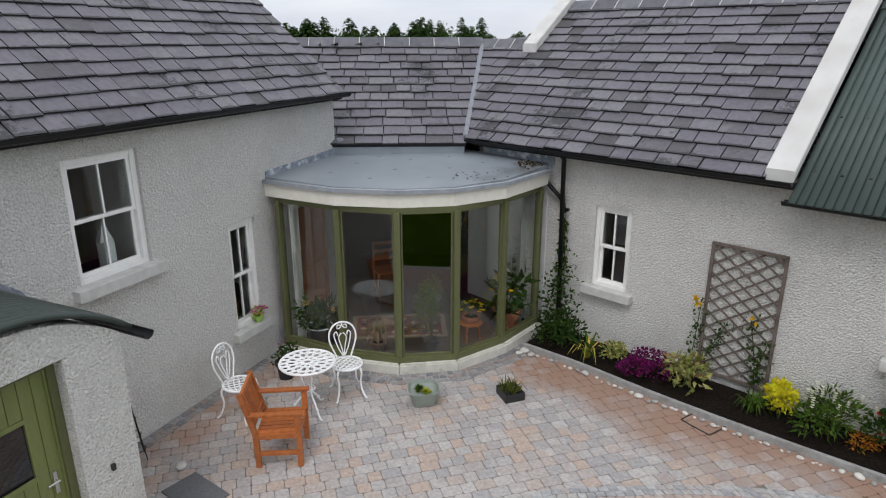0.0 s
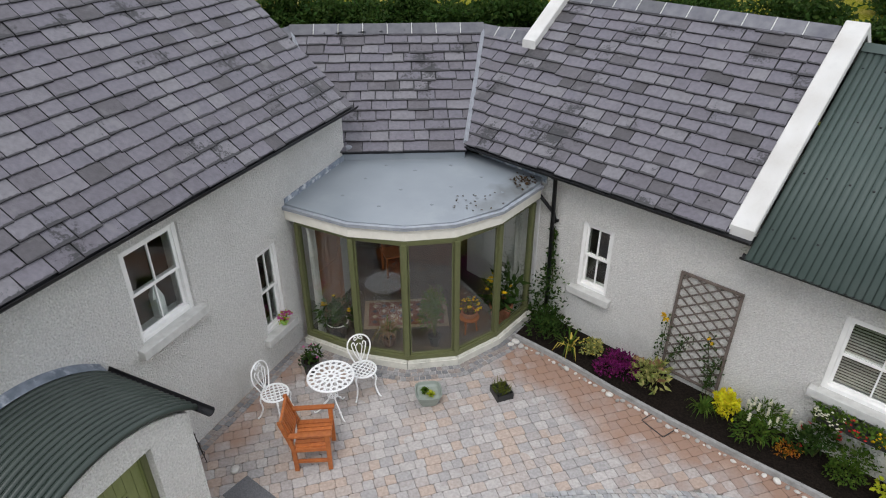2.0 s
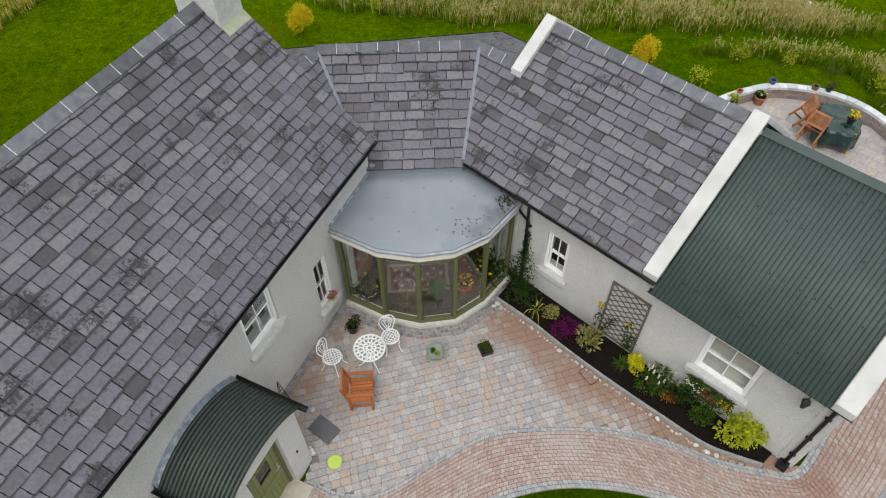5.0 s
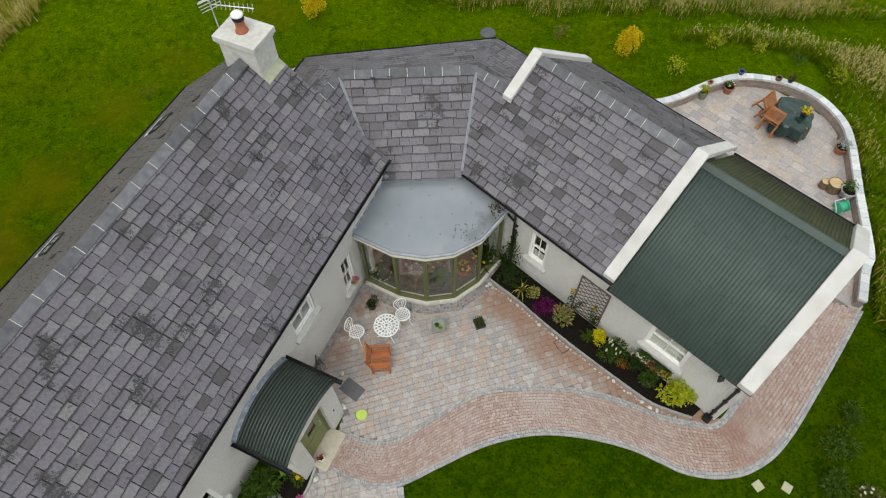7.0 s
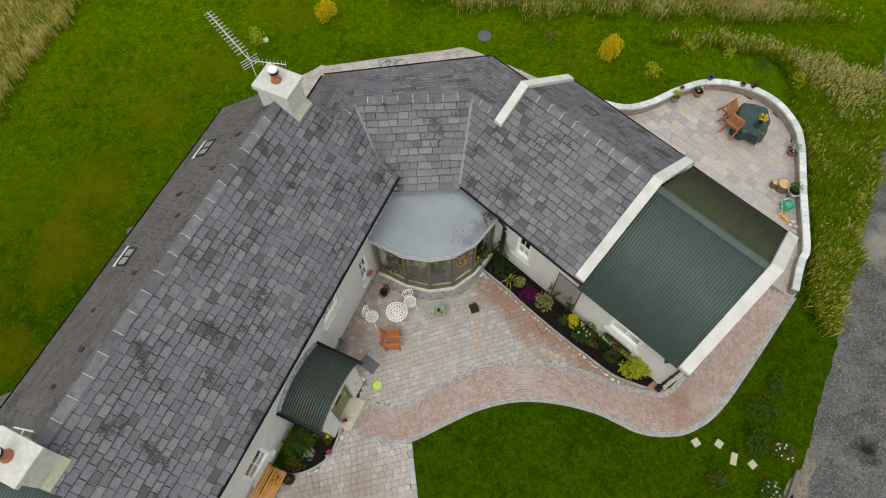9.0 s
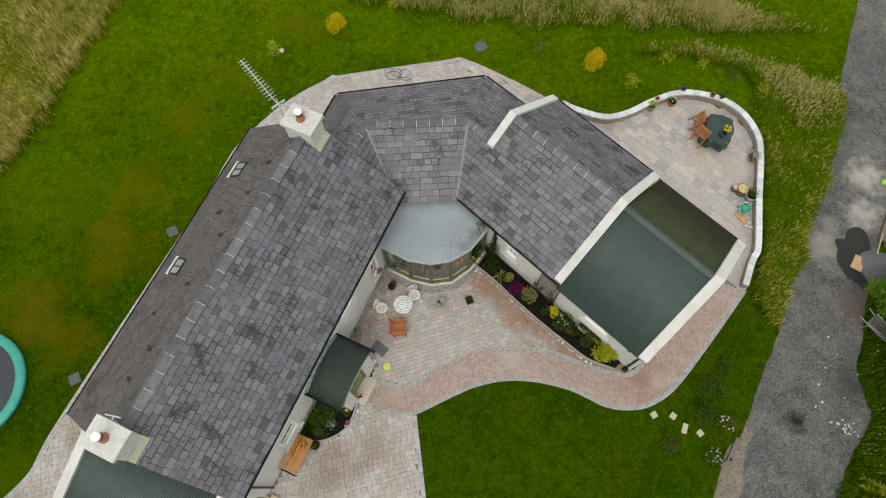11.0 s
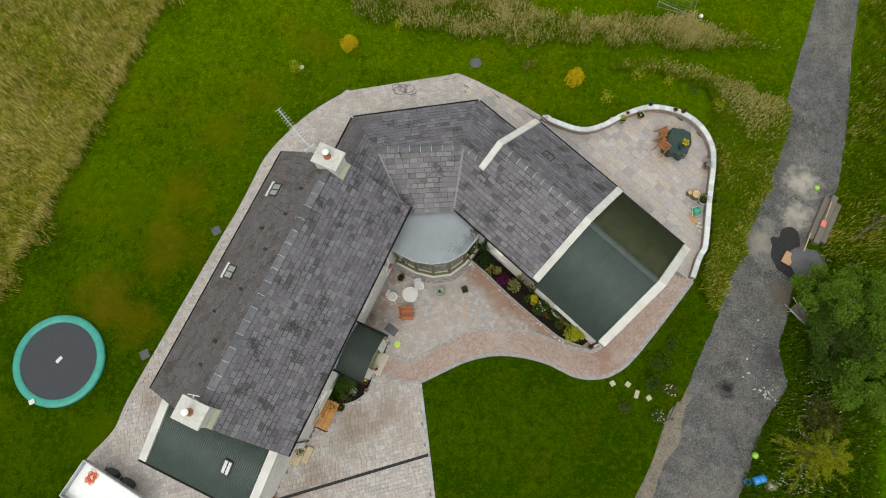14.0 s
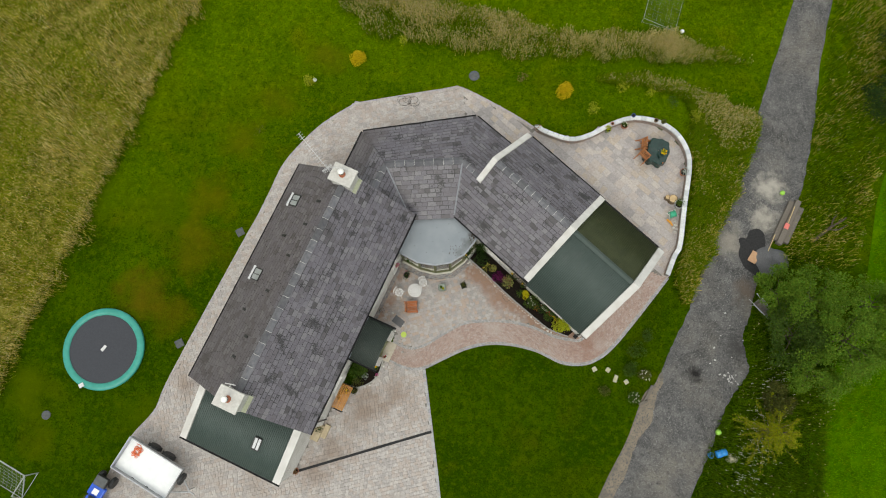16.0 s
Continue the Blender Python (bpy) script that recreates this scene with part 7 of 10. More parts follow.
# window box and sill pots
wb = thing("window_box", "window box spilling white, yellow and red flowers", "window box")
bm = bm_new()
box(bm, (-0.22, F_WALL - 0.17, 0.80), (0.92, 0.16, 0.15), m=M_R, bevel=0.008)
part("trough", bm, M_BLACK_POT, wb)
r = random.Random(12)
v, f = [], []
for i in range(520):
    e, up = r.uniform(-0.72, 0.28), r.random()
    p = pr(e, F_WALL - 0.17 - r.uniform(-0.04, 0.16), 0.88 + 0.14 * up - 0.22 * r.random() ** 2)
    leaf(v, f, p, rand_dir(r), rand_dir(r), 0.06, 0.04)
raw("foliage", v, f, M_LEAF, wb)
for col, e0, e1, n, size in ((M_WHITE_FL, -0.72, -0.35, 40, 0.025), (M_YELLOW_FL, 0.0, 0.26, 34, 0.028), (M_RED_FL, -0.35, -0.05, 16, 0.028)):
    v, f = [], []
    for i in range(n):
        p = pr(r.uniform(e0, e1), F_WALL - 0.22 - r.uniform(0, 0.13), 0.98 - 0.2 * r.random())
        for j in range(5):
            leaf(v, f, p, Vector((math.cos(j * 1.26), math.sin(j * 1.26), 0.6)), Vector((0, 0, 1)), size, size * 0.7, 0)
    raw("blossom", v, f, col, wb)
pot("plant_pot", "small green pot on the window sill", pl(6.62, N_WALL + 0.035, 0.681), 0.04, 0.055, 0.10, surf("green glaze", (0.25, 0.45, 0.08), (0.3, 0.5, 0.1), 8, 0.4))
bush("potted_flower", "pink geranium in a small pot on the sill", "flower", pl(6.62, N_WALL + 0.05, 0.77), (0.12, 0.12, 0.07), 60, 0.05, 0.035, M_LEAF_LIME, 43, (M_PINK, 22, 0.04, 0))

# ---- the long flower bed ----
BZ = 0.07
M_LEMON = leaf_mat("lemon leaves", (0.52, 0.48, 0.008), (0.74, 0.68, 0.03), 0.2)
M_VARIEGATED = leaf_mat("cream-edged leaves", (0.16, 0.22, 0.04), (0.46, 0.42, 0.16), 0.4, 0.02)
r = random.Random(77)
climber = thing("climbing_plant", "dark green climber growing up the downpipe", "plant")
v, f = [], []
for i in range(1150):
    z = r.random() ** 3.8 * 1.9
    spread = 0.42 * max(0.0, 1 - z / 1.3) + 0.06
    p = pr(-5.12 + r.gauss(0, spread * 0.6), F_WALL - 0.05 - abs(r.gauss(0, spread * 0.45)), 0.05 + z)
    leaf(v, f, p, rand_dir(r) + Vector((-RF.x, -RF.y, 0)) * 0.5, rand_dir(r), 0.075, 0.04)
raw("foliage", v, f, M_LEAF_DARK, climber)
v, f = [], []
for k in range(5):
    p, d = pr(-5.12 + r.uniform(-0.1, 0.1), F_WALL - 0.06, r.uniform(0.6, 1.45)), pr(r.choice((-1, 1)), -0.3) + Vector((0, 0, r.uniform(0.3, 0.9)))
    for j in range(14):
        q = p + d.normalized() * 0.035 * j - Vector((0, 0, 0.0012 * j * j))
        leaf(v, f, q, rand_dir(r), rand_dir(r), 0.055, 0.028)
raw("tendrils", v, f, M_LEAF, climber, kind="stuff")
bm = bm_new()
for k in range(4):
    tube(bm, [pr(-5.12 + 0.05 * k - 0.1, F_WALL - 0.1, 0.0), pr(-5.12 + r.uniform(-0.06, 0.06), F_WALL - 0.07, 0.9), pr(-5.12 + r.uniform(-0.04, 0.04), F_WALL - 0.07, 1.9)], 0.007, 5)
part("stem", bm, M_BARK, climber)
bush("shrub", "low dark green shrub at the climber's foot", "shrub", (1.78, 8.82, BZ), (0.32, 0.27, 0.31), 567, 0.075, 0.04, M_LEAF_DARK, 51)
spiky("phormium", "spiky cream-striped green strap-leaved plant", "plant", (2.10, 8.50, BZ), 26, 0.52, 0.03, M_LEAF, 52, M_STRAW)
bush("shrub", "small lime variegated shrub", "shrub", (2.42, 8.38, BZ), (0.21, 0.18, 0.16), 300, 0.055, 0.035, M_VARIEGATED, 53, (M_STRAW, 25, 0.03, 0))
bush("flowering_shrub", "mound of deep magenta heather-like foliage", "shrub", (2.72, 7.93, BZ), (0.34, 0.30, 0.20), 837, 0.055, 0.032, M_PURPLE, 54, lobes=9)
bush("shrub", "pale green and bronze-tipped shrub", "shrub", (3.16, 7.66, BZ), (0.29, 0.27, 0.24), 240, 0.13, 0.05, M_VARIEGATED, 55, (M_LEAF_RED, 10, 0.09, 0))
spiky("ornamental_grass", "tuft of dark green grassy leaves", "plant", (3.84, 7.06, BZ), 130, 0.36, 0.014, M_LEAF, 56)
bush("shrub", "bright golden-yellow rounded shrub", "shrub", (4.10, 6.92, BZ), (0.23, 0.22, 0.24), 567, 0.065, 0.04, M_LEMON, 57)
bush("lupin", "leafy lupin clump with white flower spikes", "flower", (4.52, 6.58, BZ), (0.44, 0.32, 0.26), 702, 0.10, 0.03, M_LEAF, 58, (M_WHITE_FL, 14, 0.034, 0.20), lobes=9)
bush("flower", "small clump of rusty orange flowers", "flower", (4.70, 6.22, BZ), (0.18, 0.16, 0.12), 202, 0.05, 0.02, M_ORANGE_FL, 59)
bush("rose_bush", "leafy dark rose bush with red blooms", "shrub", (5.08, 6.22, BZ), (0.32, 0.27, 0.29), 486, 0.075, 0.045, M_LEAF_DARK, 60, (M_RED_FL, 5, 0.06, 0))
bush("shrub", "neat mid-green rounded shrub", "shrub", (5.42, 5.88, BZ), (0.37, 0.29, 0.23), 702, 0.06, 0.035, M_LEAF, 61)
bush("shrub", "large lime-yellow leafy shrub at the bed's end", "shrub", (6.02, 5.42, BZ), (0.51, 0.41, 0.36), 1282, 0.085, 0.055, leaf_mat("bright lime leaves", (0.36, 0.41, 0.02), (0.55, 0.58, 0.04), 0.25), 62, lobes=10)
bush("shrub", "dark purple-leaved stems behind the lime shrub", "shrub", (6.50, 5.52, BZ), (0.30, 0.22, 0.46), 190, 0.10, 0.065, leaf_mat("near-black leaves", (0.012, 0.012, 0.012), (0.03, 0.022, 0.022)), 63)
rose = thing("climbing_rose", "thin climbing rose with yellow blooms on the trellis", "plant")
v, f = [], []
bm = bm_new()
for k, (e, top, lean) in enumerate(((-2.98, 1.25, 0.05), (-2.92, 1.0, 0.35), (-2.2, 0.9, 0.15), (-2.1, 1.15, -0.2))):
    path = [pr(e, F_WALL - 0.12, 0.03), pr(e + lean * 0.4, F_WALL - 0.09, top * 0.5), pr(e + lean, F_WALL - 0.08, top)]
    tube(bm, path, 0.006, 5)
    for i in range(85):
        t = r.random()
        p = Vector(path[0]).lerp(Vector(path[2]), 0.25 + 0.75 * t) + Vector((r.uniform(-0.09, 0.09), r.uniform(-0.07, 0.05), r.uniform(-0.1, 0.1)))
        leaf(v, f, p, rand_dir(r), rand_dir(r), 0.055, 0.035)
part("stem", bm, M_STEM, rose)
raw("foliage", v, f, M_LEAF_DARK, rose)
v, f = [], []
for e, z, s in ((-2.99, 1.24, 0.06), (-2.95, 1.16, 0.06), (-2.27, 1.16, 0.04), (-2.22, 1.10, 0.035)):
    for j in range(14):
        leaf(v, f, pr(e, F_WALL - 0.13, z), rand_dir(r), rand_dir(r), s, s * 0.7, 0)
raw("blossom", v, f, M_YELLOW_FL, rose)
# beside the porch
bush("fern", "dense green fern clump beside the porch", "plant", (-4.52, 2.92, BZ), (0.42, 0.42, 0.36), 800, 0.15, 0.04, M_LEAF, 64, lobes=9)
spiky("fern", "fine arching yellow-green fern by the porch wall", "plant", (-4.42, 3.22, BZ), 240, 0.55, 0.02, M_LEAF_HEDGE, 160, M_LEAF)
bush("shrub", "broad-leaved light green plant under the porch eave", "plant", (-4.05, 3.36, BZ), (0.26, 0.24, 0.24), 46, 0.22, 0.16, M_LEAF_HEDGE, 161, lobes=4)
bush("shrub", "mid-green shrub with yellow flowers by the porch", "shrub", (-3.72, 3.27, BZ), (0.20, 0.18, 0.22), 200, 0.08, 0.045, M_LEAF, 65, (M_YELLOW_FL, 9, 0.085, 0))
bush("shrub", "grey-green low shrub in the small bed", "shrub", (-4.55, 2.42, BZ), (0.3, 0.2, 0.22), 260, 0.07, 0.03, M_LEAF_OLIVE, 66)
bush("shrub", "low silver-leaved plant in the small bed", "plant", (-4.15, 2.72, BZ), (0.17, 0.15, 0.13), 130, 0.07, 0.035, bpy.data.materials.get("silver leaves") or leaf_mat("silver leaves", (0.30, 0.34, 0.30), (0.42, 0.46, 0.42)), 162)
bush("flower", "small pink bedding flower at the bed's edge", "flower", (-3.60, 2.80, TOP), (0.09, 0.08, 0.07), 40, 0.04, 0.03, M_LEAF, 163, (M_PINK, 12, 0.04, 0))
M_EDGE = surf("grey edging stone", (0.24, 0.235, 0.22), (0.40, 0.39, 0.36), 10, 0.9, 0.6, 30)
bm = bm_new()
strip(bm, smooth_line([tuple(p) for p in BED_WEST[:6]], 5), -0.03, 0.03, 0.0, 0.115)
tagged(part("bed_edging", bm, M_EDGE), "grey curved stone edging of the small bed", "edging", kind="structure")

# ---- inside the sun room ----
FZ = 0.12
rug = thing("rug", "patterned red and cream rug on the floor", "rug", m=Matrix.Translation((-0.70, 9.50, FZ)) @ Matrix.Rotation(radians(4), 4, "Z"))
for name, w, h, z, m in (("border", 1.5, 0.86, 0.008, surf("rug cream", (0.24, 0.18, 0.12), (0.30, 0.23, 0.16), 20, 0.95, 0.3)), ("field", 1.34, 0.70, 0.012, surf("rug red", (0.13, 0.035, 0.025), (0.22, 0.10, 0.065), 9, 0.95, 0.3))):
    bm = bm_new()
    box(bm, (0, 0, z / 2), (w, h, z), bevel=0.002)
    part(name, bm, m, rug)
M_MOTIF = surf("rug cream wool", (0.30, 0.24, 0.17), (0.38, 0.31, 0.23), 20, 0.95, 0.3)
M_MOTIF_DARK = surf("rug navy wool", (0.03, 0.03, 0.045), (0.05, 0.045, 0.06), 20, 0.95, 0.3)
for i in range(8):
    for j in range(4):
        bm = bm_new()
        box(bm, (-0.56 + 0.16 * i, -0.24 + 0.16 * j, 0.0135), (0.075, 0.075, 0.003), radians(45))
        part("motif", bm, M_MOTIF if (i + j) % 2 else M_MOTIF_DARK, rug)
pot("plant_pot", "dark pot with a white rim inside the glass", (-1.83, 8.86, FZ), 0.13, 0.18, 0.30, M_BLACK_POT)
bush("houseplant", "dark leafy houseplant with yellow flowers", "plant", (-1.83, 8.86, FZ + 0.27), (0.30, 0.28, 0.26), 300, 0.15, 0.045, M_LEAF_DARK, 71, (M_YELLOW_FL, 4, 0.05, 0.12))
bm = bm_new()
tube(bm, [(-1.83 + 0.185 * math.cos(6.28319 * k / 28), 8.86 + 0.185 * math.sin(6.28319 * k / 28), FZ + 0.305) for k in range(28)], 0.010, 7, closed=True)
tagged(part("pot_ring", bm, M_FRAME_WHITE, smooth=True), "white rim ring resting on the dark pot", "pot rim")
pot("plant_pot", "small brown pot inside the glass", (-0.95, 8.62, FZ), 0.08, 0.11, 0.17, surf("brown plastic", (0.10, 0.05, 0.03), (0.14, 0.07, 0.045), 8, 0.5))
spiky("houseplant", "reddish-green spiky houseplant in a pot", "plant", (-0.95, 8.62, FZ + 0.15), 90, 0.46, 0.018, M_LEAF_RED, 72, M_LEAF_OLIVE)
pot("plant_pot", "black pot holding a tall feathery plant", (-0.17, 8.62, FZ), 0.08, 0.105, 0.20, M_BLACK_POT)
bush("houseplant", "tall feathery light-green bamboo-like plant", "plant", (-0.17, 8.62, FZ + 0.18), (0.22, 0.22, 0.48), 1100, 0.09, 0.02, M_LEAF, 73, lobes=10, stems=9)
stool = thing("stool", "small round orange-brown wooden stool", "stool", m=Matrix.Translation((0.42, 9.0, FZ)))
bm = bm_new()
lathe(bm, [(0.16, 0.28), (0.175, 0.285), (0.175, 0.305), (0.16, 0.315)], 20)
part("seat", bm, M_ORANGE_WOOD, stool)
for k in range(3):
    a = 2.094 * k
    bm = bm_new()
    tube(bm, [(0.14 * math.cos(a), 0.14 * math.sin(a), 0), (0.10 * math.cos(a), 0.10 * math.sin(a), 0.285)], 0.014, 7)
    part("leg", bm, M_ORANGE_WOOD, stool)
pot("plant_pot", "terracotta bowl standing on the stool", (0.42, 9.0, FZ + 0.315), 0.10, 0.13, 0.10, M_TERRA)
bush("houseplant", "bushy plant with yellow and white flowers", "plant", (0.42, 9.0, FZ + 0.39), (0.22, 0.20, 0.13), 170, 0.05, 0.03, M_LEAF, 74, (M_YELLOW_FL, 30, 0.04, 0))
pot("plant_pot", "large terracotta pot on the floor", (0.98, 9.22, FZ), 0.14, 0.20, 0.42, M_TERRA)
lily = bush("houseplant", "tall dark-leaved lily with yellow flowers", "plant", (0.98, 9.22, FZ + 0.38), (0.28, 0.26, 0.36), 60, 0.34, 0.11, M_LEAF_DARK, 75, (M_YELLOW_FL, 12, 0.07, 0), stems=6)
# wooden door leaf standing open and a side chair, further in
M_BROWN_WOOD = surf("varnished brown wood", (0.24, 0.085, 0.028), (0.34, 0.13, 0.045), 6, 0.3, 0.08, 30, squash=(6, 6, 1))
idoor = thing("room_door", "varnished brown wooden door standing open", "door", m=Matrix.Translation((-2.02, 9.46, FZ)) @ Matrix.Rotation(radians(65.8), 4, "Z"))
for cx, cz, w, h in ((-0.36, 1.0, 0.10, 2.0), (0.36, 1.0, 0.10, 2.0), (0, 0.1, 0.62, 0.2), (0, 1.0, 0.62, 0.14), (0, 1.93, 0.62, 0.14)):
    bm = bm_new()
    box(bm, (cx, 0, cz), (w, 0.045, h), bevel=0.006)
    part("rail", bm, M_BROWN_WOOD, idoor)
for cz, h in ((0.565, 0.73), (1.465, 0.79)):
    bm = bm_new()
    box(bm, (0, 0, cz), (0.62, 0.02, h))
    part("panel", bm, M_BROWN_WOOD, idoor)
chair_in = thing("side_chair", "dark wooden side chair in the room", "chair", m=Matrix.Translation((-1.0, 10.9, FZ)) @ Matrix.Rotation(radians(200), 4, "Z"))
for sx in (-1, 1):
    for y, h in ((0.18, 0.44), (-0.18, 0.95)):
        bm = bm_new()
        box(bm, (sx * 0.19, y, h / 2), (0.035, 0.035, h), bevel=0.005)
        part("leg", bm, M_BROWN_WOOD, chair_in)
bm = bm_new()
box(bm, (0, 0, 0.455), (0.43, 0.42, 0.03), bevel=0.008)
part("seat", bm, M_BROWN_WOOD, chair_in)
for z in (0.62, 0.76, 0.9):
    bm = bm_new()
    box(bm, (0, -0.18, z), (0.345, 0.02, 0.06), bevel=0.006)
    part("back_slat", bm, M_BROWN_WOOD, chair_in)
# curtains gathered at both ends of the bay
M_CURTAIN = surf("pale curtain", (0.50, 0.49, 0.45), (0.60, 0.59, 0.55), 6, 0.95, 0.15, 30, squash=(8, 8, 0.5))
for cx, cy, ang, half in ((1.30, 9.62, radians(50), 0.17), (-2.10, 8.86, radians(66), 0.07)):
    verts, faces = [], []
    n = 36
    for k in range(n + 1):
        u = -half + 2 * half * k / n
        w = 0.028 * math.sin(k * 1.75)
        x, y = cx + u * math.cos(ang) - w * math.sin(ang), cy + u * math.sin(ang) + w * math.cos(ang)
        verts += [(x, y, FZ + 0.03), (x, y, 2.36)]
    for k in range(n):
        faces.append((2 * k, 2 * k + 2, 2 * k + 3, 2 * k + 1))
    ob = raw("curtain", verts, faces, M_CURTAIN, None, "gathered pale curtain hanging inside the glass")
    ob["category"] = "curtain"
    mod = ob.modifiers.new("thick", "SOLIDIFY")
    mod.thickness = 0.006
# ornament in the upper window and blinds in the wide window
bm = bm_new()
box(bm, (4.66, N_WALL - 0.27, 2.08 + 0.16), (0.13, 0.13, 0.32), m=M_L, bevel=0.006)
lathe(bm, [(0.105, 0.32), (0.01, 0.52)], 4, pl(4.66, N_WALL - 0.27, 2.08))
tagged(part("house_lantern", bm, M_FRAME_WHITE), "white house-shaped lantern standing inside the window", "lantern")
bm = bm_new()
box(bm, (4.52, N_WALL - 0.27, 2.078), (0.86, 0.16, 0.02), m=M_L)
part("window_board", bm, M_FRAME_WHITE, main_house)
blind = thing("window_blind", "cream slatted blind lowered inside the window", "blind")
for k in range(24):
    bm = bm_new()
    box(bm, (-0.22, F_WALL + 0.26, 1.12 + 0.045 * k), (1.0, 0.038, 0.003), m=M_R @ Matrix.Translation((0, 0, 0)))
    part("slat", bm, surf("cream slat", (0.62, 0.60, 0.52), (0.68, 0.66, 0.58), 5, 0.6, 0) if k == 0 else bpy.data.materials["cream slat"], blind)

# ---- roof fittings ----
def skylight(house, m, w, h, glazing=None, apron=True, rim=None):
    """A roof window: dark frame, two panes."""
    bm = bm_new()
    for c, sz in (((0, h / 2, 0.03), (w, 0.05, 0.07)), ((0, -h / 2, 0.03), (w, 0.05, 0.07)), ((w / 2, 0, 0.03), (0.05, h - 0.05, 0.07)), ((-w / 2, 0, 0.03), (0.05, h - 0.05, 0.07)), ((0, 0, 0.035), (0.025, h - 0.05, 0.06))):
        box(bm, c, sz, m=m, bevel=0.005)
    sk = part("roof_window", bm, rim or M_BLACK_POT, house, "small dark-framed roof window")
    for sx in (-1, 1):
        bm = bm_new()
        box(bm, (sx * w / 4, 0, 0.035), (w / 2 - 0.045, h - 0.055, 0.012), m=m)
        part("pane", bm, glazing or M_SKY_GLASS, sk)
    if apron:
        bm = bm_new()
        box(bm, (0, -h / 2 - 0.12, 0.05), (w + 0.14, 0.20, 0.012), m=m)
        part("apron", bm, M_APRON_SKY, sk)


# grey base colour paints the sky's reflection onto the panes
M_SKY_GLASS = surf("roof glass with painted sky", (0.26, 0.28, 0.28), (0.36, 0.38, 0.38), 2, 0.05, 0, spec=0.9)
# lead of the aprons; on the lean-to panes it paints reflected sky
M_APRON_SKY = surf("lead apron and painted sky pane", (0.50, 0.51, 0.52), (0.62, 0.63, 0.64), 9, 0.5, 0.2, 30)


def on_plane(o, u, up):
    """A frame on a slope: x along u, y up the slope."""
    u, up = Vector(u).normalized(), Vector(up).normalized()
    n = u.cross(up)
    m = Matrix((u, up, n)).transposed().to_4x4()
    m.translation = o
    return m


west_z = lambda n: Z_EAVE_L + SL * (n - N_WEST)
for s, n in ((6.98, -11.02), (3.08, -11.02)):
    skylight(main_house, on_plane(pl(s, n, west_z(n)), pl(-1, 0), pl(0, 1) + Vector((0, 0, SL))), 0.56, 0.66)
for s, n in ((7.2, -9.6), (6.0, -9.7), (4.4, -9.75), (2.6, -9.9), (0.4, -9.8), (-0.6, -9.9), (5.2, -10.6), (1.4, -10.7)):
    bm = bm_new()
    box(bm, (0, 0, 0.03), (0.12, 0.30, 0.03), m=on_plane(pl(s, n, west_z(n)), pl(-1, 0), pl(0, 1) + Vector((0, 0, SL))), bevel=0.006)
    part("vent_slate", bm, M_BLACK_POT, main_house)
fz = 12.25
skylight(annexe, on_plane(pr(-5.40, fz, Z_EAVE_R + SR * (F_NORTH - fz)), pr(-1, 0), pr(0, -1) + Vector((0, 0, SR))), 0.50, 0.50, M_DARK_GLASS, False)
# pale panes here: the sky's glare is put into their colour
skylight(lean_to, on_plane(pl(-3.93, -7.82, 3.05 + 0.018), pl(0, 1), pl(1, 0) + Vector((0, 0, 0.345))), 0.36, 0.62, M_APRON_SKY, False)

aerial = thing("tv_aerial", "pale metal yagi aerial on a mast strapped to the chimney", "aerial")
M_ALU = surf("weathered aluminium", (0.50, 0.50, 0.50), (0.62, 0.62, 0.62), 20, 0.4, 0.05, metal=0.6)
bm = bm_new()
base = pl(8.42, -9.42, 6.1)
tube(bm, [base, base + Vector((0, 0, 1.75))], 0.018, 8)
part("mast", bm, M_ALU, aerial)
bm = bm_new()
box(bm, (8.42, -9.39, 6.45), (0.16, 0.10, 0.05), m=M_L)
box(bm, (8.42, -9.39, 6.70), (0.16, 0.10, 0.05), m=M_L)
part("bracket", bm, M_GUTTER, aerial)
tip, root = Vector((-6.40, 12.98, 7.78)), Vector((-5.10, 11.42, 7.72))
ax = (tip - root).normalized()
sd = Vector((ax.y, -ax.x, 0)).normalized()
bm = bm_new()
tube(bm, [root, tip], 0.014, 7)
part("boom", bm, M_ALU, aerial)
for k in range(14):
    p = root.lerp(tip, 0.16 + 0.83 * k / 13)
    bm = bm_new()
    hw = 0.165 - 0.003 * k
    tube(bm, [p - sd * hw, p + sd * hw], 0.008, 5)
    tube(bm, [p - Vector((0, 0, 0.06)), p + Vector((0, 0, 0.06))], 0.006, 5)
    part("element", bm, M_ALU, aerial)
bm = bm_new()
for k in range(-3, 4):
    q = root + ax * 0.05 + Vector((0, 0, 0.045 * k))
    tube(bm, [q - sd * 0.24 - ax * 0.04 * abs(k), q + sd * 0.24 - ax * 0.04 * abs(k)], 0.007, 5)
part("reflector", bm, M_ALU, aerial)
root2, tip2 = base + Vector((0.02, 0, 1.45)), base + Vector((0.95, -0.10, 1.42))
side2 = Vector((0.08, 0.35, 0.93)).normalized()
bm = bm_new()
tube(bm, [root2, tip2], 0.011, 6)
part("boom", bm, M_ALU, aerial)
for k in range(9):
    p = root2.lerp(tip2, 0.12 + 0.85 * k / 8)
    bm = bm_new()
    tube(bm, [p - side2 * 0.09, p + side2 * 0.09], 0.007, 5)
    part("element", bm, M_ALU, aerial)
small_aerial = thing("small_aerial", "small white aerial on the far chimney", "aerial")
p = pl(-1.55, -9.15, 5.9)
bm = bm_new()
tube(bm, [p, p + Vector((0, 0, 0.75))], 0.014, 7)
part("mast", bm, M_FRAME_WHITE, small_aerial)
bm = bm_new()
q = p + Vector((0, 0, 0.74))
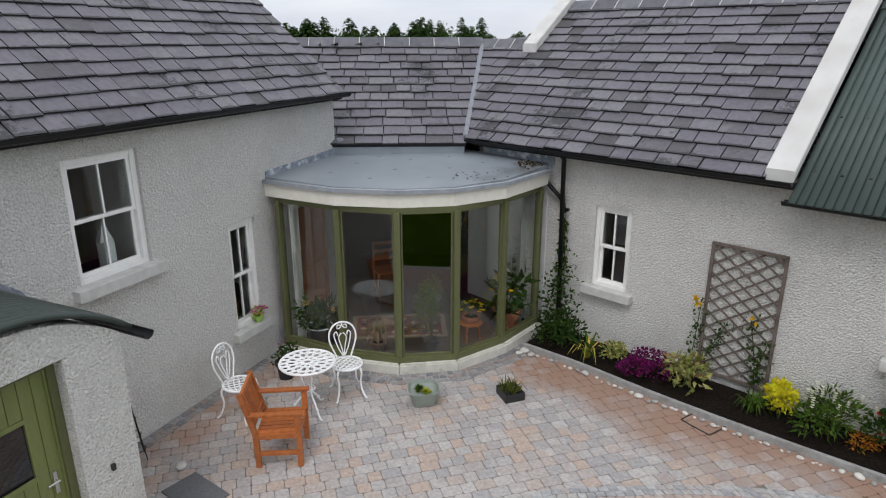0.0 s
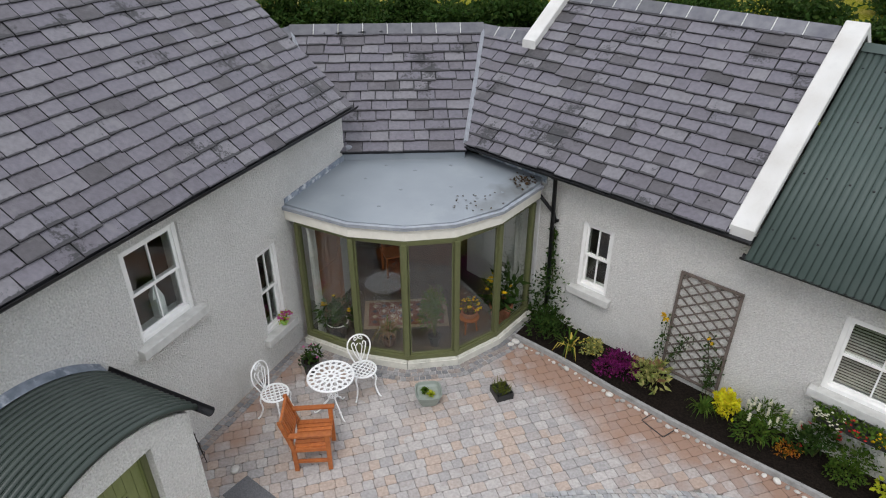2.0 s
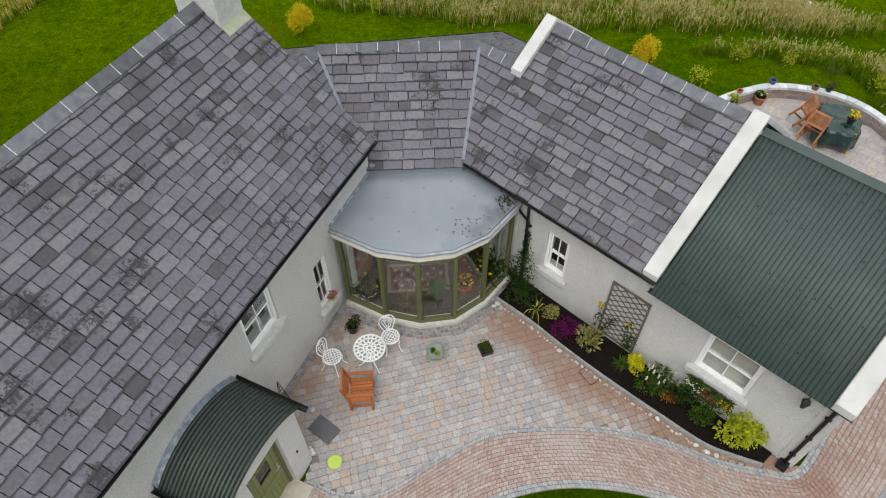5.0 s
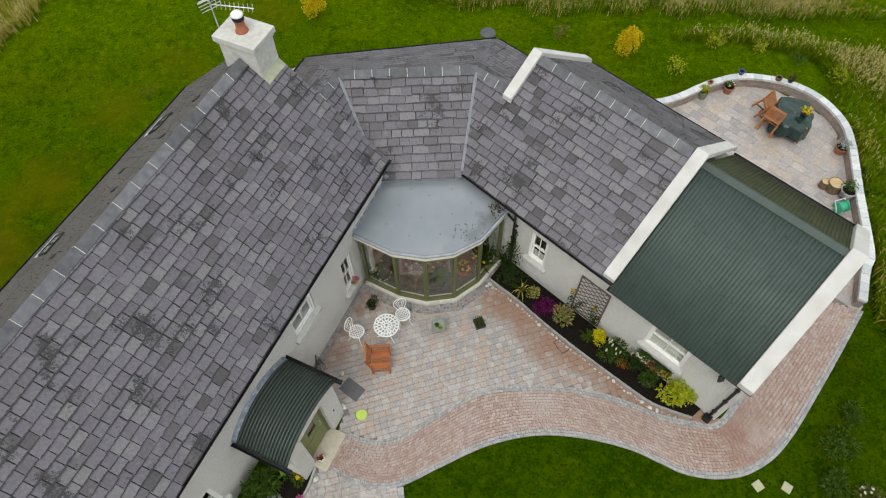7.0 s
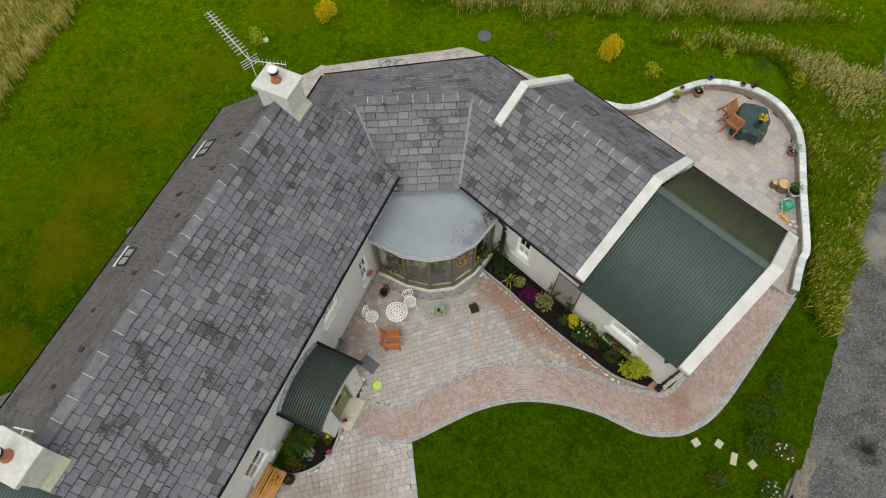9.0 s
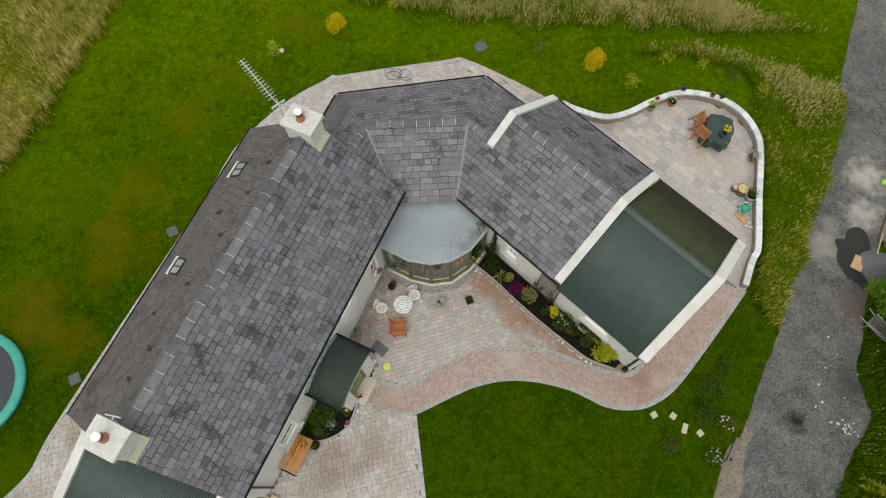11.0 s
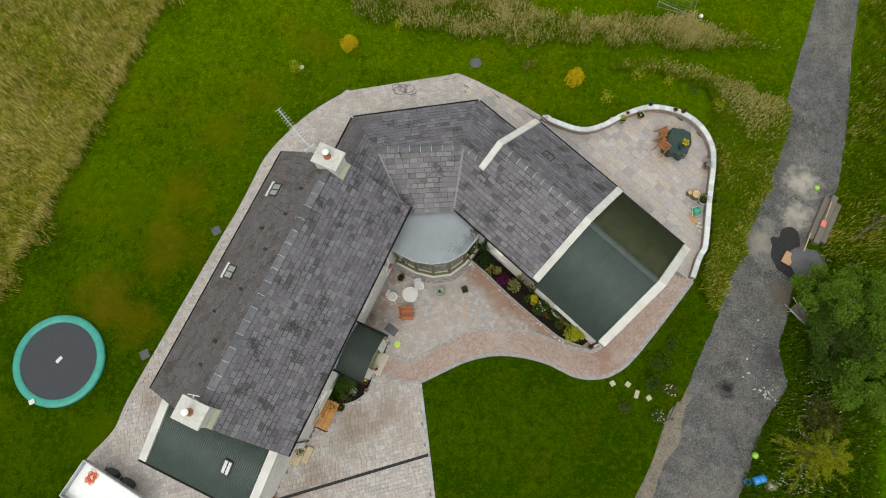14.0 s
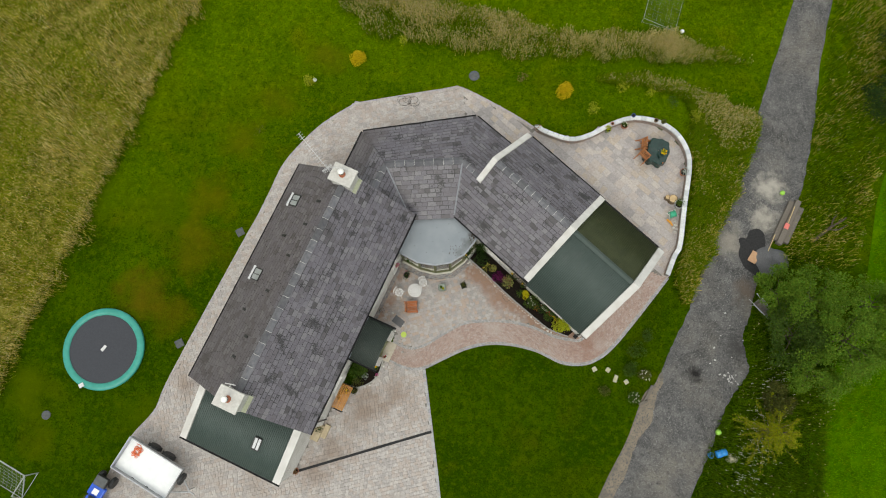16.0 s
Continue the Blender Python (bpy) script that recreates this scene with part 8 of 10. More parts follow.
plank(bm, q - pl(0.05, 0.22), q + pl(0.05, 0.22), 0.035, 0.03)
plank(bm, q, q - pl(0.18, -0.05), 0.03, 0.025)
part("head", bm, M_FRAME_WHITE, small_aerial)
# leaf litter on the flat roof's corner
r = random.Random(14)
v, f = [], []
for i in range(70):
    p = Vector((1.30 + r.gauss(0, 0.10), 9.55 + r.gauss(0, 0.12), 0))
    if inside(p.x, p.y, roof_poly):
        leaf(v, f, Vector((p.x, p.y, z_flat(p.x, p.y) + 0.004)), Vector((r.uniform(-1, 1), r.uniform(-1, 1), 0.3)), Vector((0, 0, 1)), 0.06, 0.04, 0.1)
for i in range(26):
    p = Vector((r.uniform(0.1, 1.1), r.uniform(8.5, 9.2), 0))
    if inside(p.x, p.y, roof_poly):
        leaf(v, f, Vector((p.x, p.y, z_flat(p.x, p.y) + 0.004)), Vector((r.uniform(-1, 1), r.uniform(-1, 1), 0.2)), Vector((0, 0, 1)), 0.05, 0.03, 0.1)
ob = raw("leaf_litter", v, f, leaf_mat("dead leaves", (0.03, 0.022, 0.014), (0.10, 0.06, 0.03)), None, "dead leaves gathered in the flat roof's corner", kind="stuff")

# ---- back patio: wall, pots, covered table ----
WALL_OUT = smooth_line([(5.05, 16.35), (5.22, 16.22), (6.66, 15.69), (7.72, 15.89), (8.99, 16.55), (10.28, 16.92), (11.72, 16.65), (12.72, 15.90), (13.23, 14.79), (13.22, 13.70), (12.84, 11.77), (12.45, 9.60), (12.12, 9.0), (11.70, 8.0)], 8)
WALL_OUT = [Vector(p) for p in WALL_OUT]
gw = thing("garden_wall", "low curved garden wall with pale coping blocks", "wall", kind="structure")
wi = offset_line(WALL_OUT, 0.24)
bm = bm_new()
for i in range(len(WALL_OUT) - 1):
    prism(bm, [WALL_OUT[i].lerp(wi[i], 0.12), WALL_OUT[i + 1].lerp(wi[i + 1], 0.12), WALL_OUT[i + 1].lerp(wi[i + 1], 0.88), WALL_OUT[i].lerp(wi[i], 0.88)], 0, 0.36)
bmesh.ops.remove_doubles(bm, verts=bm.verts, dist=0.0005)
part("wall_core", bm, M_JOINT, gw)
r = random.Random(3)


def run_blocks(parent, name, line_a, line_b, z0, z1, length, mat, gap=0.006, jit=0.004, phase=0.0):
    acc = [0.0]
    for p, q in zip(line_a, line_a[1:]):
        acc.append(acc[-1] + (q - p).length)
    n = int(acc[-1] / length)
    def at(line, d):
        i = min(max(1, int(np.searchsorted(acc, d))), len(acc) - 1)
        return line[i - 1].lerp(line[i], (d - acc[i - 1]) / (acc[i] - acc[i - 1]))
    for k in range(n):
        d0, d1 = max(0.0, acc[-1] * (k + phase) / n + gap), min(acc[-1], acc[-1] * (k + 1 + phase) / n - gap)
        if d1 - d0 < 0.03:
            continue
        bm = bm_new()
        j = r.uniform(-jit, jit)
        prism(bm, [at(line_a, d0), at(line_a, d1), at(line_b, d1), at(line_b, d0)], z0, z1 + j)
        part(name, bm, mat, parent)


run_blocks(gw, "coping_stone", WALL_OUT, wi, 0.362, 0.45, 0.30, M_WALLSTONE)
in_a, in_b = [p.lerp(q, 0.85) for p, q in zip(WALL_OUT, wi)], [p.lerp(q, 0.98) for p, q in zip(WALL_OUT, wi)]
for k in range(3):
    run_blocks(gw, "brick", in_a, in_b, 0.03 + 0.11 * k, 0.132 + 0.11 * k, 0.26, M_WALLBRICK, phase=0.5 * (k % 2))

M_COVER = surf("dark green vinyl cover", (0.006, 0.024, 0.020), (0.012, 0.038, 0.032), 4, 0.27, 0.9, 5, dist=0.06)
tab = thing("covered_table", "oval garden table under a dark green cover", "table", m=Matrix.Translation((11.38, 14.76, TOP)) @ Matrix.Rotation(radians(-20), 4, "Z"))
verts, faces = [], []
n = 48
for ring, (rx, ry, z, fold) in enumerate(((0.02, 0.02, 0.745, 0), (0.24, 0.30, 0.742, 0), (0.40, 0.50, 0.738, 0.0), (0.54, 0.67, 0.725, 0.01), (0.585, 0.71, 0.68, 0.03), (0.60, 0.73, 0.52, 0.03), (0.61, 0.75, 0.36, 0.045), (0.62, 0.76, 0.27, 0.05))):
    for k in range(n):
        a = 6.28319 * k / n
        sq = (abs(math.cos(a)) ** 3.2 + abs(math.sin(a)) ** 3.2) ** (-1 / 3.2) if ring > 1 else 1.0
        fo = sq * (1 + fold * (math.sin(a * 9) + 0.7 * math.sin(a * 5 + 1) + 0.4 * math.sin(a * 13 + 2)))
        verts.append((rx * fo * math.cos(a), ry * fo * math.sin(a), z + (0.06 * math.sin(a * 3) + 0.05 * math.sin(a * 4 + 1) if ring > 5 else 0.05 * noise.noise(Vector((rx * 4 * math.cos(a), ry * 4 * math.sin(a), 7.0))))))
for q in range(7):
    for k in range(n):
        faces.append((q * n + k, q * n + (k + 1) % n, (q + 1) * n + (k + 1) % n, (q + 1) * n + k))
cv = raw("cover", verts, faces, M_COVER, tab, "creased dark green cover", smooth=False)
mod = cv.modifiers.new("thick", "SOLIDIFY")
mod.thickness = 0.004
for sx in (-1, 1):
    for sy in (-1, 1):
        bm = bm_new()
        box(bm, (sx * 0.42, sy * 0.55, 0.36), (0.06, 0.06, 0.72), bevel=0.006)
        part("leg", bm, M_ORANGE_WOOD, tab)
pot("plant_pot", "dark pot standing on the covered table", (11.60, 14.60, TOP + 0.752), 0.09, 0.12, 0.16, M_BLACK_POT)
bush("potted_flower", "yellow bedding flowers in a pot on the table", "flower", (11.60, 14.60, TOP + 0.90), (0.17, 0.17, 0.10), 120, 0.06, 0.035, M_LEAF_LIME, 81, (M_YELLOW_FL, 20, 0.05, 0))
M_PATIO_WOOD = surf("orange-brown patio timber", (0.27, 0.095, 0.03), (0.37, 0.15, 0.05), 7, 0.55, 0.15, 30, rand=0.15)
for x, y, a, lean in ((10.40, 14.32, -48, -42), (10.40, 15.22, -97, -38)):
    garden_armchair(Matrix.Translation((x, y, TOP)) @ Matrix.Rotation(radians(a), 4, "Z") @ Matrix.Translation((0, 0.25, 0)) @ Matrix.Rotation(radians(lean), 4, "X") @ Matrix.Translation((0, -0.25, 0)), M_PATIO_WOOD, "garden_chair", "orange-brown slatted garden chair tipped against the covered table", 0.56, 0.50, "chairs at the covered table")
for x, y, z, r0, r1, h, mat, lab in ((8.84, 16.18, TOP, 0.14, 0.17, 0.30, surf("mossy stone pot", (0.13, 0.15, 0.09), (0.2, 0.22, 0.14), 8, 0.9), "mossy grey-green stone pot by the low wall"), (9.78, 16.42, TOP, 0.13, 0.18, 0.28, M_TERRA, "terracotta pot by the low wall"), (12.86, 13.72, TOP, 0.15, 0.20, 0.26, M_TERRA, "wide terracotta pot by the low wall"),
                                 (12.46, 11.90, TOP, 0.17, 0.23, 0.36, surf("white-rimmed pot", (0.12, 0.12, 0.12), (0.7, 0.7, 0.68), 3, 0.5), "large dark pot with a white rim by the low wall"), (10.22, 16.88, 0.452, 0.07, 0.10, 0.14, surf("blue glazed pot", (0.02, 0.04, 0.14), (0.04, 0.07, 0.2), 6, 0.25), "blue glazed pot on the low wall"),
                                 (11.83, 16.50, 0.452, 0.07, 0.10, 0.14, M_BLACK_POT, "black pot on the low wall"), (5.02, 16.28, TOP, 0.14, 0.19, 0.26, surf("pinkish stone pot", (0.40, 0.32, 0.27), (0.5, 0.42, 0.36), 8, 0.85), "pale pinkish pot at the wall's end"), (9.06, 16.42, 0.452, 0.06, 0.08, 0.10, M_TERRA, "tiny terracotta pot on the low wall")):
    pot("plant_pot", lab, (x, y, z), r0, r1, h, mat, group="pots round the back patio")
for x, y, z, rad, mat, bl, sd_, lab in ((8.84, 16.18, TOP + 0.27, 0.16, M_LEAF_LIME, None, 82, "lime green trailing plant in a stone pot"), (9.78, 16.42, TOP + 0.25, 0.15, M_LEAF, (M_WHITE_FL, 20, 0.035, 0), 83, "white flowering plant in a terracotta pot"), (12.86, 13.72, TOP + 0.23, 0.23, leaf_mat("silver leaves", (0.30, 0.34, 0.30), (0.42, 0.46, 0.42)), None, 84, "silvery lavender mound in a terracotta pot"), (12.46, 11.90, TOP + 0.33, 0.24, M_LEAF, None, 85, "leafy green plant in a white-rimmed pot"), (11.83, 16.50, 0.57, 0.12, M_LEAF_OLIVE, None, 86, "small leafy plant in a black pot"), (5.02, 16.28, TOP + 0.22, 0.15, M_LEAF, (M_ORANGE_FL, 14, 0.04, 0), 87, "orange flowering plant in a pale pot")):
    bush("potted_plant", lab, "plant", (x, y, z), (rad, rad, rad * 0.7), 170, 0.07, 0.04, mat, sd_, bl)
M_LOG_BARK = surf("rough log bark", (0.085, 0.055, 0.03), (0.19, 0.13, 0.075), 14, 0.95, 0.8, 30)
M_LOG_CUT = surf("cut log", (0.40, 0.28, 0.14), (0.55, 0.40, 0.22), 8, 0.9, 0.3)
for x, y, q, h, lab in ((12.17, 12.20, 0.23, 0.33, "short sawn log stump standing on the patio"), (11.90, 12.30, 0.13, 0.27, "slim bark-covered log beside the stump")):
    stump = thing("log_stump", lab, "stump", "log stumps on the patio", m=Matrix.Translation((x, y, TOP)))
    bm = bm_new()
    lathe(bm, [(q * 1.06, 0), (q, h * 0.4), (q * 1.02, h), (q * 0.93, h), (q * 0.90, h - 0.03)], 18)
    bmesh.ops.translate(bm, verts=[p for k, p in enumerate(bm.verts) if k % 3 == 0], vec=(0.006, 0.004, 0))
    part("bark", bm, M_LOG_BARK, stump, "dark rough bark")
    bm = bm_new()
    lathe(bm, [(q * 0.92, h - 0.04), (q * 0.92, h - 0.004), (0.01, h + 0.002)], 18)
    part("sawn_top", bm, M_LOG_CUT, stump, "pale sawn face")
pot("plant_pot", "brown log-slice pot on the low wall", (11.45, 16.60, 0.452), 0.09, 0.10, 0.13, M_LOG_BARK)
reel = thing("hose_reel", "bright green hose reel on a pale frame", "hose reel", m=Matrix.Translation((12.10, 11.36, TOP)) @ Matrix.Rotation(0.3, 4, "Z"))
M_REEL = surf("green plastic", (0.02, 0.26, 0.14), (0.03, 0.34, 0.19), 5, 0.35, 0)
bm = bm_new()
lathe(bm, [(0.05, -0.15), (0.19, -0.15), (0.19, -0.13), (0.15, -0.12), (0.165, -0.05), (0.16, 0.05), (0.15, 0.12), (0.19, 0.13), (0.19, 0.15), (0.05, 0.15)], 22, m=Matrix.Translation((0, 0, 0.22)) @ Matrix.Rotation(1.5708, 4, "Y"))
part("drum", bm, M_REEL, reel, "green hose wound on a drum")
for sx in (-0.18, 0.18):
    bm = bm_new()
    tube(bm, [(sx, -0.16, 0.01), (sx, 0.0, 0.23), (sx, 0.16, 0.01)], 0.012, 6)
    part("stand", bm, M_FRAME_WHITE, reel)
bm = bm_new()
tube(bm, [(-0.18, 0.0, 0.23), (-0.18, 0.18, 0.36), (0.18, 0.18, 0.36), (0.18, 0.0, 0.23)], 0.011, 6)
part("carry_bar", bm, M_FRAME_WHITE, reel)
bm = bm_new()
tube(bm, [(11.84, 11.12, TOP + 0.05), (12.0, 10.95, TOP + 0.08), (12.12, 10.78, TOP + 0.045)], [0.05, 0.06, 0.04], 8)
tagged(part("toy_digger", bm, surf("orange plastic", (0.6, 0.25, 0.02), (0.7, 0.32, 0.04), 6, 0.4)), "small orange plastic toy on the patio", "toy")
for k, (x, y) in enumerate(((12.30, 11.02), (12.28, 10.80), (12.33, 10.60), (12.24, 10.42), (12.16, 10.66))):
    ob = new("cobble", PEBBLES[k % 4])
    ob.matrix_basis = Matrix.Translation((x, y, TOP + 0.04)) @ Matrix.Diagonal((0.08, 0.07, 0.09, 1))
    tagged(ob, "dark rounded cobble beside the low wall", "stone", "cobbles by the wall")
# hose coil on the north path
hose = thing("hose", "loosely coiled dark garden hose on the paving", "hose")
pts = []
for k in range(70):
    a = k * 0.36
    rr = 0.30 + 0.10 * math.sin(k * 0.5)
    pts.append((-2.30 + rr * math.cos(a) + 0.012 * k - 0.4, 17.95 + rr * 0.8 * math.sin(a), TOP + 0.012 + 0.0004 * k))
bm = bm_new()
tube(bm, smooth_line(pts, 2), 0.012, 5)
part("coil", bm, surf("dark rubber hose", (0.07, 0.06, 0.055), (0.11, 0.10, 0.09), 8, 0.6), hose)

# ---- bench and drain on the drive ----
bench = thing("bench", "orange slatted garden bench with black cast-iron ends", "bench", m=frame_of(pl(-1.27, N_WALL + 0.12, TOP), LD, LN))
for y, z in [(0.16 + 0.085 * k, 0.42 + 0.004 * k) for k in range(5)]:
    bm = bm_new()
    plank(bm, (0.0, y, z), (1.28, y, z), 0.07, 0.025)
    part("seat_slat", bm, M_BENCH := bpy.data.materials.get("honey timber") or surf("honey timber", (0.40, 0.17, 0.03), (0.52, 0.25, 0.06), 7, 0.5, 0.12, rand=0.15), bench)
for k in range(4):
    bm = bm_new()
    plank(bm, (0.0, 0.10 - 0.03 * k, 0.52 + 0.09 * k), (1.28, 0.10 - 0.03 * k, 0.52 + 0.09 * k), 0.02, 0.072, (0, 0, 1))
    part("back_slat", bm, bpy.data.materials["honey timber"], bench)
for x in (-0.03, 1.31):
    bm = bm_new()
    for path in ([(x, 0.52, 0.0), (x, 0.50, 0.25), (x, 0.52, 0.42), (x, 0.55, 0.62), (x, 0.30, 0.65), (x, 0.08, 0.62)], [(x, 0.06, 0.0), (x, 0.12, 0.3), (x, 0.11, 0.45), (x, 0.02, 0.88)], [(x, 0.11, 0.40), (x, 0.52, 0.40)]):
        tube(bm, smooth_line(path, 4), 0.018, 6)
    part("bench_end", bm, M_GUTTER, bench, "black cast-iron end")
pot("plant_pot", "dark pot at the bench's end", (-5.10, 2.02, TOP), 0.12, 0.16, 0.22, M_BLACK_POT)
bush("potted_plant", "yellow-green plant in a pot by the bench", "plant", (-5.10, 2.02, TOP + 0.19), (0.2, 0.2, 0.16), 160, 0.08, 0.035, M_LEAF_OLIVE, 91, (M_YELLOW_FL, 8, 0.04, 0))
pot("plant_pot", "dark low pot beside the small bed", (-4.74, 2.02, TOP), 0.12, 0.17, 0.16, M_BLACK_POT)
bush("potted_plant", "olive trailing plant in a low pot", "plant", (-4.74, 2.02, TOP + 0.13), (0.19, 0.19, 0.11), 130, 0.06, 0.03, M_LEAF_OLIVE, 92)
pot("plant_pot", "black pot at the far end of the bench", (-6.42, 0.08, TOP), 0.11, 0.15, 0.2, M_BLACK_POT)
bush("potted_plant", "dark leafy plant in a black pot", "plant", (-6.42, 0.08, TOP + 0.17), (0.18, 0.18, 0.14), 130, 0.07, 0.03, M_LEAF_DARK, 93)
pot("plant_pot", "brown pot against the lean-to wall", (-7.55, -1.95, TOP), 0.12, 0.15, 0.2, M_TERRA)
bush("potted_plant", "brownish plant in a pot by the lean-to", "plant", (-7.55, -1.95, TOP + 0.17), (0.17, 0.17, 0.14), 120, 0.07, 0.03, M_LEAF_RED, 94)
bm = bm_new()
box(bm, (-2.75, N_WALL - 0.1, 0.15), (0.85, 0.5, 0.3), m=M_L, bevel=0.015)
box(bm, (-2.55, N_WALL + 0.28, 0.08), (0.7, 0.3, 0.16), m=M_L, bevel=0.015)
tagged(part("stone_step", bm, surf("sandstone", (0.38, 0.31, 0.20), (0.48, 0.40, 0.27), 8, 0.9, 0.3)), "pale sandstone steps at the lean-to door", "steps", kind="structure")
drain = thing("channel_drain", "black channel drain grating across the drive", "drain", kind="structure")
da, db = Vector((-7.62, -2.02)), Vector((-0.76, -0.02))
bm = bm_new()
ang = math.atan2(db.y - da.y, db.x - da.x)
box(bm, ((da.x + db.x) / 2, (da.y + db.y) / 2, TOP - 0.012), ((db - da).length, 0.13, 0.02), ang)
part("channel", bm, M_GUTTER, drain)
n = 14
for k in range(n):
    p, q = da.lerp(db, k / n), da.lerp(db, (k + 1) / n)
    t = (q - p).normalized() * 0.006
    bm = bm_new()
    c = (p + q) / 2
    ang = math.atan2(t.y, t.x)
    for off in (-0.055, 0.055):
        box(bm, (c.x - math.sin(ang) * off, c.y + math.cos(ang) * off, TOP + 0.002), ((q - p).length - 0.012, 0.02, 0.012), ang)
    for j in range(10):
        u = p.lerp(q, (j + 0.5) / 10)
        box(bm, (u.x, u.y, TOP + 0.001), (0.022, 0.09, 0.01), ang)
    part("grating", bm, M_GUTTER, drain)

# ---- lawn things ----
tramp = thing("trampoline", "round sunken trampoline with a teal safety pad", "trampoline", m=Matrix.Translation((-17.95, 4.05, 0)))
bm = bm_new()
lathe(bm, [(2.12, 0.0), (2.14, 0.10), (2.10, 0.16), (1.95, 0.18), (1.78, 0.165), (1.765, 0.10)], 64)
bmesh.ops.delete(bm, geom=[f_ for f_ in bm.faces if len(f_.verts) > 4], context="FACES_ONLY")
part("pad", bm, surf("teal vinyl", (0.02, 0.235, 0.185), (0.035, 0.30, 0.24), 3, 0.45, 0.1, 12), tramp, "teal vinyl pad ring", smooth=True)
bm = bm_new()
lathe(bm, [(1.78, 0.10), (1.77, 0.125), (0.9, 0.118), (0.02, 0.112)], 64)
part("mat", bm, surf("dark woven mat", (0.024, 0.027, 0.035), (0.036, 0.039, 0.048), 20, 0.7, 0.2, 90), tramp, "dark woven mat")
bm = bm_new()
box(bm, (-17.93, 4.09, 0.135), (0.34, 0.16, 0.03), 0.9, bevel=0.012)
tagged(part("towel", bm, surf("pale cloth", (0.5, 0.5, 0.5), (0.65, 0.65, 0.65), 12, 0.9)), "small pale cloth lying on the trampoline", "cloth")
bm = bm_new()
box(bm, (-18.85, 2.18, 0.20), (0.26, 0.22, 0.06), 0.5, bevel=0.02)
tagged(part("towel", bm, bpy.data.materials["pale cloth"]), "pale folded cloth on the trampoline's pad", "cloth")
M_COVERLID = surf("grey drain lid", (0.055, 0.062, 0.060), (0.095, 0.10, 0.098), 10, 0.8, 0.3)
for x, y, a, sq in ((1.49, 19.5, 0, 0), (-11.23, 10.36, 0.5, 1), (-14.02, 4.36, 0.5, 1), (-20.6, 0.67, 0, 0)):
    bm = bm_new()
    if sq:
        box(bm, (x, y, 0.012), (0.42, 0.42, 0.05), a, bevel=0.01)
    else:
        q = 0.30 if x > 0 else 0.23
        lathe(bm, [(q, 0), (q, 0.03), (q - 0.04, 0.045), (0.05, 0.04)], 24, (x, y, 0))
    tagged(part("drain_cover", bm, M_COVERLID), "grey drain cover set in the lawn", "drain cover", "drain covers in the lawn")
M_SLAB = surf("pale stepping slab", (0.34, 0.33, 0.20), (0.42, 0.40, 0.27), 9, 0.9, 0.3)
for x, y, w, h, a in ((7.64, 3.16, 0.23, 0.23, 0.5), (8.34, 3.12, 0.23, 0.22, 0.9), (8.71, 2.68, 0.19, 0.37, -0.35), (9.25, 2.52, 0.22, 0.22, 0.6)):
    bm = bm_new()
    box(bm, (x, y, 0.014), (w, h, 0.05), a, bevel=0.008)
    tagged(part("stepping_stone", bm, M_SLAB), "pale stone slab set in the grass", "stepping stone", "stepping stones across the lawn")
for k, (x, y, rx, rz, mat, bl, lab, n) in enumerate(((9.85, 4.11, 0.42, 0.22, M_LEAF, None, "loose green perennial clump in the lawn", 150), (9.52, 3.17, 0.40, 0.22, M_LEAF, None, "leafy green perennial clump in the lawn", 200), (10.17, 2.85, 0.30, 0.24, M_LEAF_OLIVE, (M_WHITE_FL, 16, 0.055, 0), "perennial clump with creamy white flowers", 140), (9.56, 1.72, 0.30, 0.24, M_LEAF, (M_WHITE_FL, 16, 0.055, 0), "green clump with white flower heads", 150), (8.07, 2.08, 0.24, 0.16, M_LEAF_OLIVE, None, "small olive green clump in the lawn", 120), (10.43, 4.9, 0.3, 0.2, M_LEAF, None, "low green clump near the lane", 120))):
    bush("perennial", lab, "plant", (x, y, 0), (rx, rx, rz), n * 3, 0.12, 0.035, mat, 100 + k, bl)
